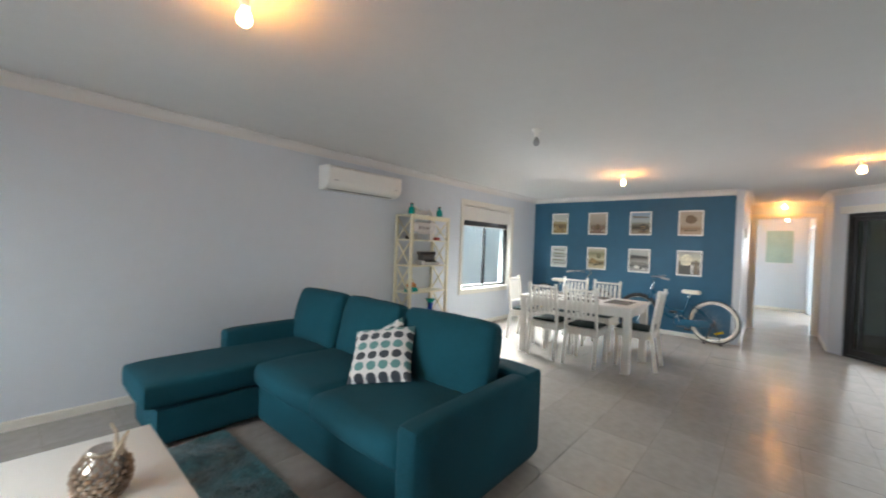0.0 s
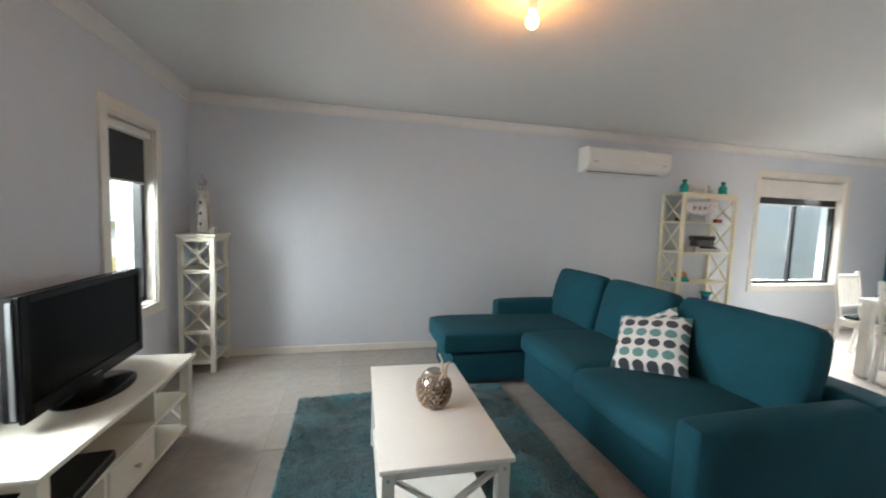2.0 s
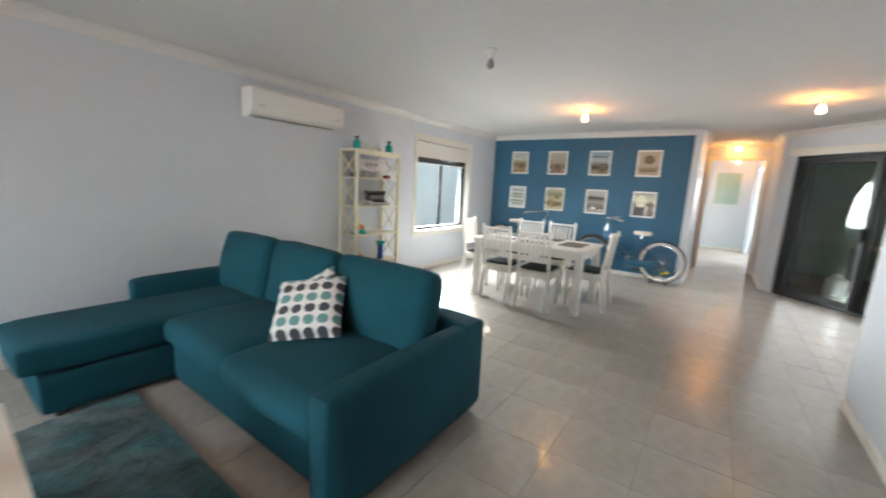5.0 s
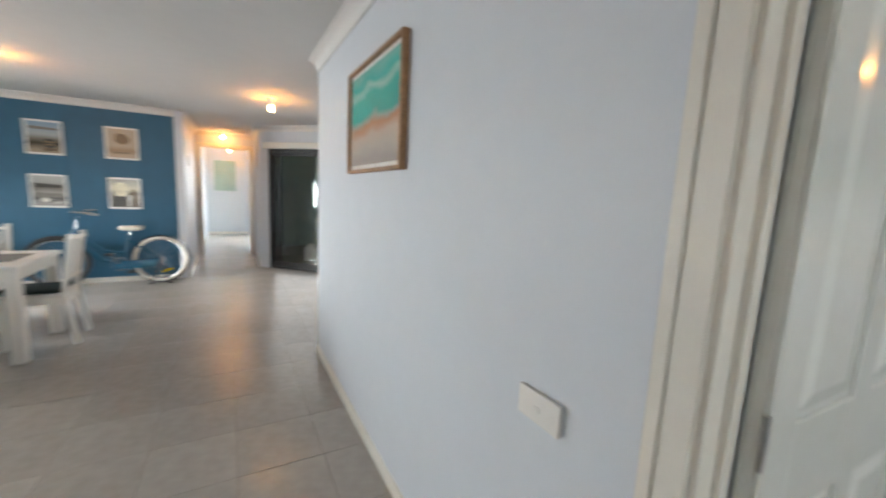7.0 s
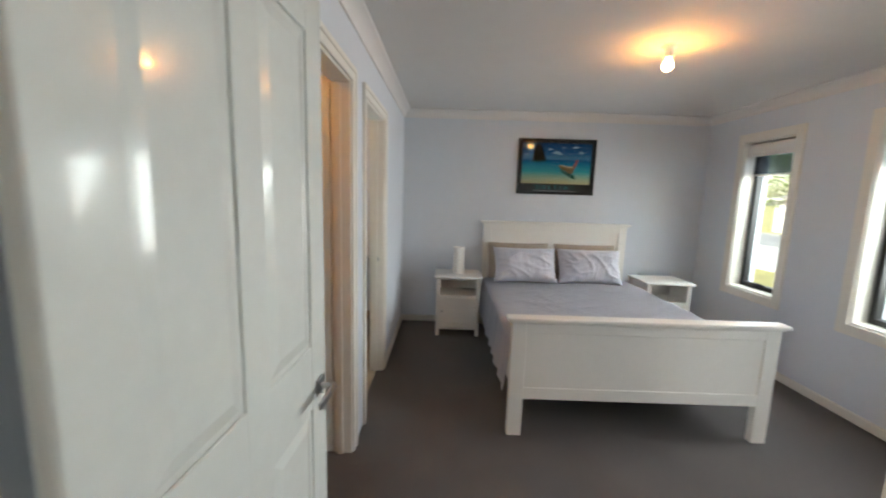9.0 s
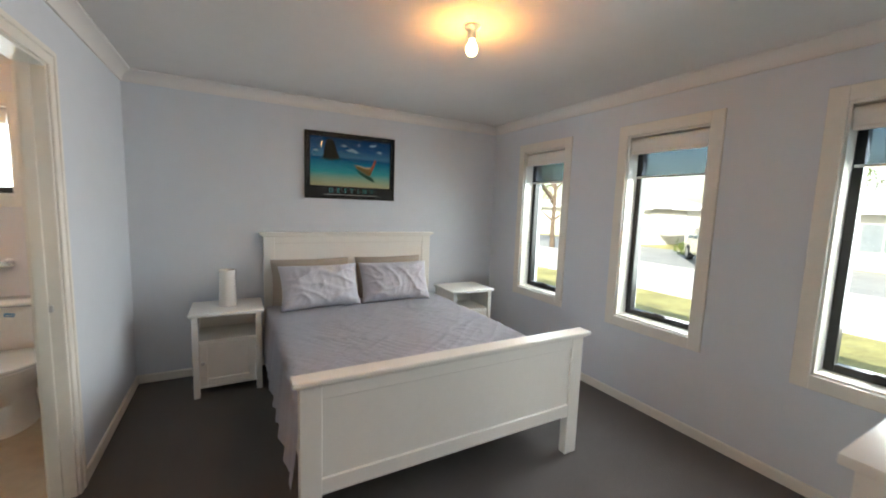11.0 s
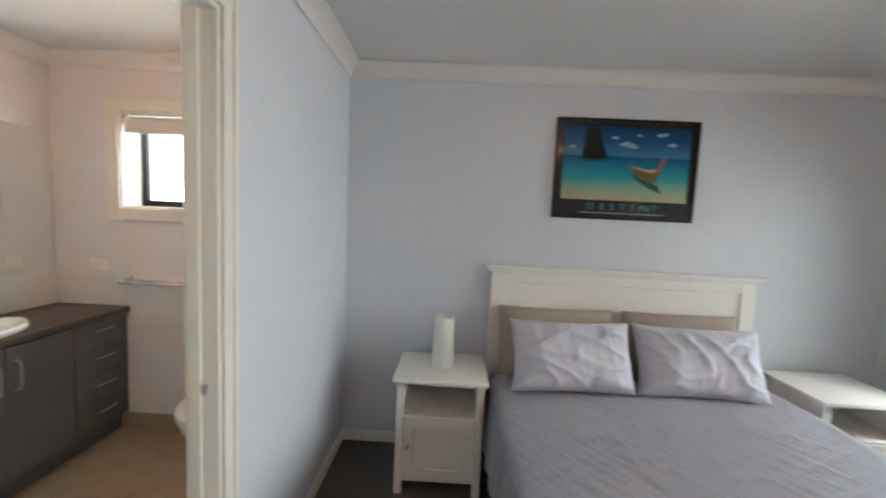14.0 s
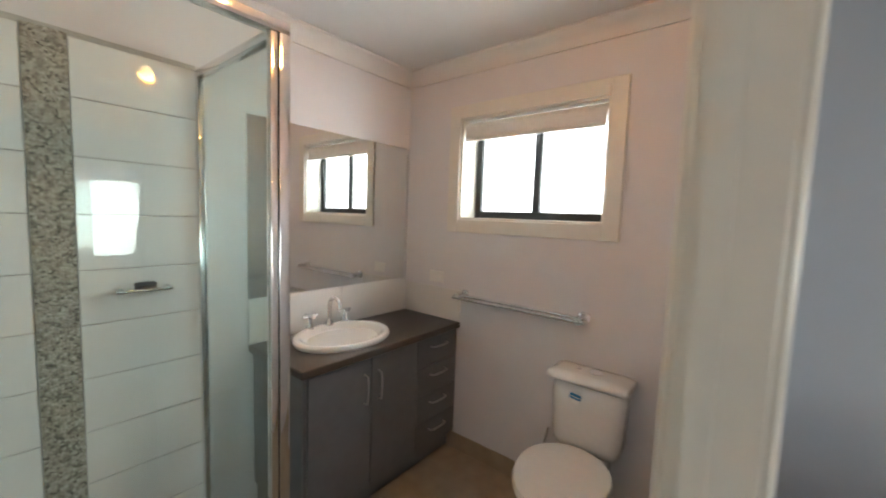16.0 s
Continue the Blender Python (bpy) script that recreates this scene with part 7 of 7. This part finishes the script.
def tree(m, h, spread, label, seed):
    """A tapered trunk with limbs and a loose crown of small leaves."""
    t = thing("tree", label, "tree", m)
    rng = random.Random(seed)
    bm = tube(bmesh.new(), [(0, 0, 0), (0.05, 0.02, h * 0.2), (-0.03, 0.05, h * 0.4), (0.02, 0, h * 0.7)], [0.16, 0.13, 0.10, 0.04], 8)
    tips = []
    for k in range(9):
        a = rng.uniform(0, 6.28)
        z = h * rng.uniform(0.25, 0.6)
        e = Vector((math.cos(a) * spread * rng.uniform(0.5, 0.9), math.sin(a) * spread * rng.uniform(0.5, 0.9), z + h * rng.uniform(0.15, 0.35)))
        tube(bm, [(0, 0, z), tuple(Vector((0, 0, z)).lerp(e, 0.5) + Vector((0, 0, 0.1))), tuple(e)], [0.06, 0.04, 0.015], 6)
        tips.append(e)
    tips.append(Vector((0, 0, h * 0.85)))
    part("trunk", bm, BARK, t)
    verts, faces = [], []
    for e in tips:
        for _ in range(420):
            d = Vector((rng.gauss(0, 1), rng.gauss(0, 1), rng.gauss(0, 0.75))) * spread * 0.24
            p = e + d
            a, b = Vector((rng.gauss(0, 1), rng.gauss(0, 1), rng.gauss(0, 1))).normalized(), Vector((rng.gauss(0, 1), rng.gauss(0, 1), rng.gauss(0, 1))).normalized()
            s = rng.uniform(0.05, 0.11)
            k = len(verts)
            verts += [tuple(p - a * s), tuple(p + b * s * 0.5), tuple(p + a * s), tuple(p - b * s * 0.5)]
            faces.append((k, k + 1, k + 2, k + 3))
    me = bpy.data.meshes.new("crown")
    me.from_pydata(verts, [], faces)
    me.materials.append(LEAF)
    ob = new("crown", me)
    ob.parent = t
    tagged(ob, kind="stuff")


tree(pose(19.5, -15.0, GZ), 6.0, 2.4, "leafy street tree with an open crown", 3)
tree(pose(11.5, -24.0, GZ), 5.5, 2.2, "leafy tree across the street", 5)
tree(pose(-7.0, -19.0, GZ), 6.5, 2.6, "leafy tree across the street by a house", 8)
tree(pose(3.0, -30.0, GZ), 7.0, 2.8, "tall leafy tree behind the houses", 11)

RENDER_W = mat("pale_rendered_wall", (0.60, 0.58, 0.54), 0.85, vary=0.05, grain=10, bump=0.1)
ROOF = mat("grey_roof_tile", (0.45, 0.45, 0.46), 0.8, vary=0.12, grain=10)


HPANE = mat("pale_reflecting_pane", (0.22, 0.25, 0.28), 0.15, vary=0.1)
HFRAME = mat("pale_house_joinery", (0.42, 0.42, 0.41), 0.5, vary=0.06)


def house(m, w, d, label, garage=True):
    """A single-storey house: walls, hipped roof with eaves, windows, a garage door."""
    t = thing("house", label, "house", m)
    part("wall", blocks(((0, 0, 0), (w, d, 2.6))), RENDER_W, t)
    bm = bmesh.new()
    e = 0.5
    vs = [bm.verts.new(p) for p in ((-e, -e, 2.55), (w + e, -e, 2.55), (w + e, d + e, 2.55), (-e, d + e, 2.55), (d / 2, d / 2, 4.4), (w - d / 2, d / 2, 4.4))]
    for f in ((0, 1, 5, 4), (1, 2, 5), (2, 3, 4, 5), (3, 0, 4), (3, 2, 1, 0)):
        bm.faces.new([vs[i] for i in f])
    part("roof", bm, ROOF, t, smooth=0)
    part("gutter", blocks(((-e - 0.05, d + e, 2.47), (w + e + 0.05, d + e + 0.1, 2.6))), PLASTIC, t)
    xs = [w * 0.12, w * 0.36]
    for x in xs:
        wi = part("window", blocks(((x, d - 0.02, 0.8), (x + 1.5, d + 0.03, 2.1))), HFRAME, t)
        part("pane", blocks(((x + 0.06, d + 0.03, 0.86), (x + 0.72, d + 0.04, 2.04)), ((x + 0.78, d + 0.03, 0.86), (x + 1.44, d + 0.04, 2.04))), HPANE, wi)
    part("door", blocks(((w * 0.56, d, 0.0), (w * 0.56 + 0.95, d + 0.03, 2.05))), HFRAME, t)
    if garage:
        g = part("garage_door", blocks(((w * 0.68, d, 0), (w * 0.68 + 3.6, d + 0.03, 2.2))), PLASTIC, t)
        for k in range(5):
            part("slat", blocks(((w * 0.68 + 0.02, d + 0.03, k * 0.44 + 0.02), (w * 0.68 + 3.58, d + 0.045, k * 0.44 + 0.42)), bevel=0.006), PLASTIC, g)


house(pose(2.5, -32, GZ), 14, 9, "pale single-storey house with a grey hipped roof")
house(pose(19.5, -33, GZ), 13, 9, "pale single-storey house farther along the street")
house(pose(-14.5, -31, GZ), 14, 9, "pale single-storey house with a white garage door")


def suv(m):
    t = thing("parked_car", "pale silver four-wheel-drive parked at the kerb", "car", m)
    PAINT = mat("pale_blue_silver_paint", (0.12, 0.15, 0.17), 0.25, metal=0.4, vary=0.03, coat=0.8)
    CGL = mat("dark_car_glass", (0.02, 0.025, 0.03), 0.05, vary=0.0)
    L, W = 4.7, 1.85
    bm = bmesh.new()
    prof = [(-2.35, 0.45), (-2.36, 0.80), (-2.25, 1.02), (-1.20, 1.12), (-0.55, 1.62), (-0.2, 1.72), (1.6, 1.74), (2.15, 1.60), (2.33, 1.05), (2.35, 0.50), (1.9, 0.36), (-1.9, 0.36)]
    ends = [[bm.verts.new((x, s * (W / 2 - (0.16 if z > 1.2 else 0.0)), z)) for x, z in prof] for s in (-1, 1)]
    k = len(prof)
    for i in range(k):
        bm.faces.new((ends[0][i], ends[0][(i + 1) % k], ends[1][(i + 1) % k], ends[1][i]))
    bm.faces.new(ends[0])
    bm.faces.new(list(reversed(ends[1])))
    bmesh.ops.bevel(bm, geom=bm.edges[:], offset=0.05, segments=2, affect="EDGES")
    body = part("body", bm, PAINT, t)
    for s in (-1, 1):
        for x0, x1 in ((-0.75, 0.15), (0.22, 1.15), (1.22, 1.95)):
            part("side_window", blocks(((x0, s * 0.80 - 0.01, 1.17), (x1, s * 0.80 + 0.01, 1.58)), bevel=0.008), CGL, t, m=pose(0, s * 0.035, 0))
        for x in (-1.45, 1.42):
            w = part("wheel", rod(bmesh.new(), (0, -0.12, 0), (0, 0.12, 0), 0.37, 28), TYRE, t, m=pose(x, s * 0.84, 0.37))
            part("rim", rod(bmesh.new(), (0, -0.13, 0), (0, 0.13, 0), 0.22, 20), STEEL, w)
        part("headlight", blocks(((-2.37, s * 0.68 - 0.18, 0.80), (-2.25, s * 0.68 + 0.18, 0.96)), bevel=0.02), CHROME, t, "chrome headlight")
        part("door_mirror", soft_box((-0.75, s * 1.0 - 0.10, 1.10), (-0.60, s * 1.0 + 0.10, 1.26), 0.04, 4), PAINT, t)
    part("windscreen", bar(bmesh.new(), (-1.16, 0, 1.155), (-0.60, 0, 1.595), 1.42, 0.02, (1, 0, 0)), CGL, t, m=pose(-0.03, 0, 0.03))
    gr = part("grille", blocks(((-2.39, -0.46, 0.62), (-2.34, 0.46, 0.96)), bevel=0.01), BLACKM, t)
    for z in (0.68, 0.76, 0.84, 0.91):
        part("grille_bar", blocks(((-2.40, -0.44, z), (-2.385, 0.44, z + 0.025))), CHROME, gr)
    part("bumper", soft_box((-2.45, -0.90, 0.38), (-2.30, 0.90, 0.60), 0.06, 5), PAINT, t)


suv(pose(12.0, -17.6, GZ + 0.012, 0, 0, 128))
t = thing("street_post", "slim white marker post beside the footpath", "post", pose(10.2, -14.2, GZ))
part("post", rod(bmesh.new(), (0, 0, 0), (0, 0, 1.1), 0.04, 10), PLASTIC, t)


def low_hedge(m, n, label, seed):
    t = thing("hedge", label, "hedge", m)
    rng = random.Random(seed)
    verts, faces = [], []
    for _ in range(n * 500):
        p = Vector((rng.uniform(0, n), rng.gauss(0, 0.25), abs(rng.gauss(0.35, 0.22))))
        a, b = Vector((rng.gauss(0, 1), rng.gauss(0, 1), rng.gauss(0, 1))).normalized(), Vector((rng.gauss(0, 1), rng.gauss(0, 1), rng.gauss(0, 1))).normalized()
        s = rng.uniform(0.04, 0.08)
        k = len(verts)
        verts += [tuple(p - a * s), tuple(p + b * s * 0.6), tuple(p + a * s), tuple(p - b * s * 0.6)]
        faces.append((k, k + 1, k + 2, k + 3))
    me = bpy.data.meshes.new("leaves")
    me.from_pydata(verts, [], faces)
    me.materials.append(LEAF)
    ob = new("leaves", me)
    ob.parent = t
    tagged(ob, kind="stuff")


low_hedge(pose(9.5, -20.5, GZ), 6, "low green hedge across the street", 2)

# porch beyond the sliding door
GREENW = mat("sage_green_wall", (0.30, 0.38, 0.33), 0.8, vary=0.08, grain=10, bump=0.1)
# runs on to x = 2.5 to shut daylight out of the porch
solid("porch_wall", blocks(((2.5, 11.6, -0.02), (6.5, 11.7, 2.42))), GREENW, "sage green porch wall", "wall", kind="structure", smooth=0)
# added wall that dims the porch; the gap above lets some sky in
solid("porch_shade_wall", blocks(((6.4, 4.2, -0.02), (6.5, 11.6, 2.22))), GREENW, "added sage green wall that keeps daylight off the porch", "wall", kind="structure", smooth=0)
# cut short at x = 5.1 so sky light reaches the porch
solid("porch_ceiling", blocks(((2.5, 4.0, 2.42), (5.1, 14.4, 2.5))), CEIL, "porch ceiling lining", "ceiling", kind="structure", smooth=0)
t = thing("louvre_screen", "white horizontal louvre screen on the porch", "screen", pose(4.6, 8.9, -0.02, 0, 0, -45))
for k in range(24):
    part("louvre", blocks(((0.04, -0.04, 0.45 + k * 0.055), (1.5, 0.02, 0.462 + k * 0.055))), PLASTIC, t, m=pose(0, 0, 0))
for x in (0.0, 1.5):
    part("post", blocks(((x, -0.03, 0), (x + 0.05, 0.03, 2.4)), bevel=0.003), PLASTIC, t)
part("panel", blocks(((0.05, -0.01, 0.0), (1.5, 0.01, 0.42))), mat("brown_panel", (0.12, 0.05, 0.03), 0.7, vary=0.2), t, "brown lower panel")
t = thing("porch_table", "pale porch table with dark legs", "table", pose(4.1, 10.2, -0.02))
part("tabletop", blocks(((-0.5, -0.35, 0.72), (0.5, 0.35, 0.75)), bevel=0.005), CREAM, t)
for x in (-0.45, 0.45):
    for y in (-0.3, 0.3):
        part("leg", blocks(((x - 0.02, y - 0.02, 0), (x + 0.02, y + 0.02, 0.72))), BLACKM, t)
t = thing("porch_chair", "dark metal porch chair by the door", "chair", pose(4.5, 9.5, -0.02, 0, 0, 30))
part("seat", soft_box((-0.22, -0.22, 0.42), (0.22, 0.22, 0.46), 0.02, 4), BLACKM, t)
for x in (-0.2, 0.2):
    for y in (-0.2, 0.2):
        part("leg", rod(bmesh.new(), (x, y, 0), (x, y, 0.43 if y > 0 else 0.9), 0.012, 8), BLACKM, t)
for k in range(5):
    part("back_slat", rod(bmesh.new(), (-0.2, -0.2, 0.52 + k * 0.08), (0.2, -0.2, 0.52 + k * 0.08), 0.010, 6), BLACKM, t)
t = thing("white_drum", "small white plastic drum on the porch", "container", pose(3.35, 9.55, -0.02))
part("drum", lathe(bmesh.new(), [(0.12, 0), (0.13, 0.01), (0.13, 0.26), (0.06, 0.30), (0.055, 0.34)], 20), PLASTIC, t)

# ---- floor tiles ----
floor = thing("floor", "large grey matt floor tiles with thin joints", "floor", kind="structure")
S = 0.4065
GAP = 0.003
tiles = {}


def floor_tile(w, d):
    key = (round(w, 3), round(d, 3))
    if key not in tiles:
        tiles[key] = mesh_of("tile", blocks(((0, 0, -0.012), (w, d, 0))), TILE, 0)
    return tiles[key]


def cuts(a, b, origin):
    k0 = math.floor((a - origin) / S)
    edges = [a]
    k = k0 + 1
    while origin + k * S < b - 0.002:
        if origin + k * S > a + 0.002:
            edges.append(origin + k * S)
        k += 1
    return list(zip(edges, [*edges[1:], b]))


def lay(x0, x1, y0, y1, keep=lambda x, y: True):
    for a, b in cuts(x0, x1, 1.143):
        for c, d in cuts(y0, y1, 3.195):
            if b - a < 0.02 or d - c < 0.02 or not keep((a + b) / 2, (c + d) / 2):
                continue
            ob = new("tile", floor_tile(b - a - GAP, d - c - GAP))
            ob.parent = floor
            ob.location = (a + GAP / 2, c + GAP / 2, random.uniform(-0.0004, 0.0004))


lay(-2.12, 2.60, -0.60, 8.41)


def far_tiles():
    """The tiles of hallway and nook, joined."""
    bm = bmesh.new()
    for x0, x1, y0, y1 in ((1.39, 2.40, 8.41, 14.3), (2.40, 2.60, 8.41, 9.05), (2.60, 4.20, 4.97, 9.05), (2.60, 2.66, 1.07, 1.952)):
        for a, b in cuts(x0, x1, 1.143):
            for c, d in cuts(y0, y1, 3.195):
                if b - a > 0.02 and d - c > 0.02 and (a + b) / 2 + (c + d) / 2 < 11.65:
                    box(bm, (a + GAP / 2, c + GAP / 2, -0.012), (b - GAP / 2, d - GAP / 2, 0))
                elif (a + b) / 2 < 2.40 and b - a > 0.02 and d - c > 0.02:
                    box(bm, (a + GAP / 2, c + GAP / 2, -0.012), (b - GAP / 2, d - GAP / 2, 0))
    ob = part("far_tiles", bm, TILE, floor, smooth=0)
    tagged(ob, kind="stuff")


far_tiles()
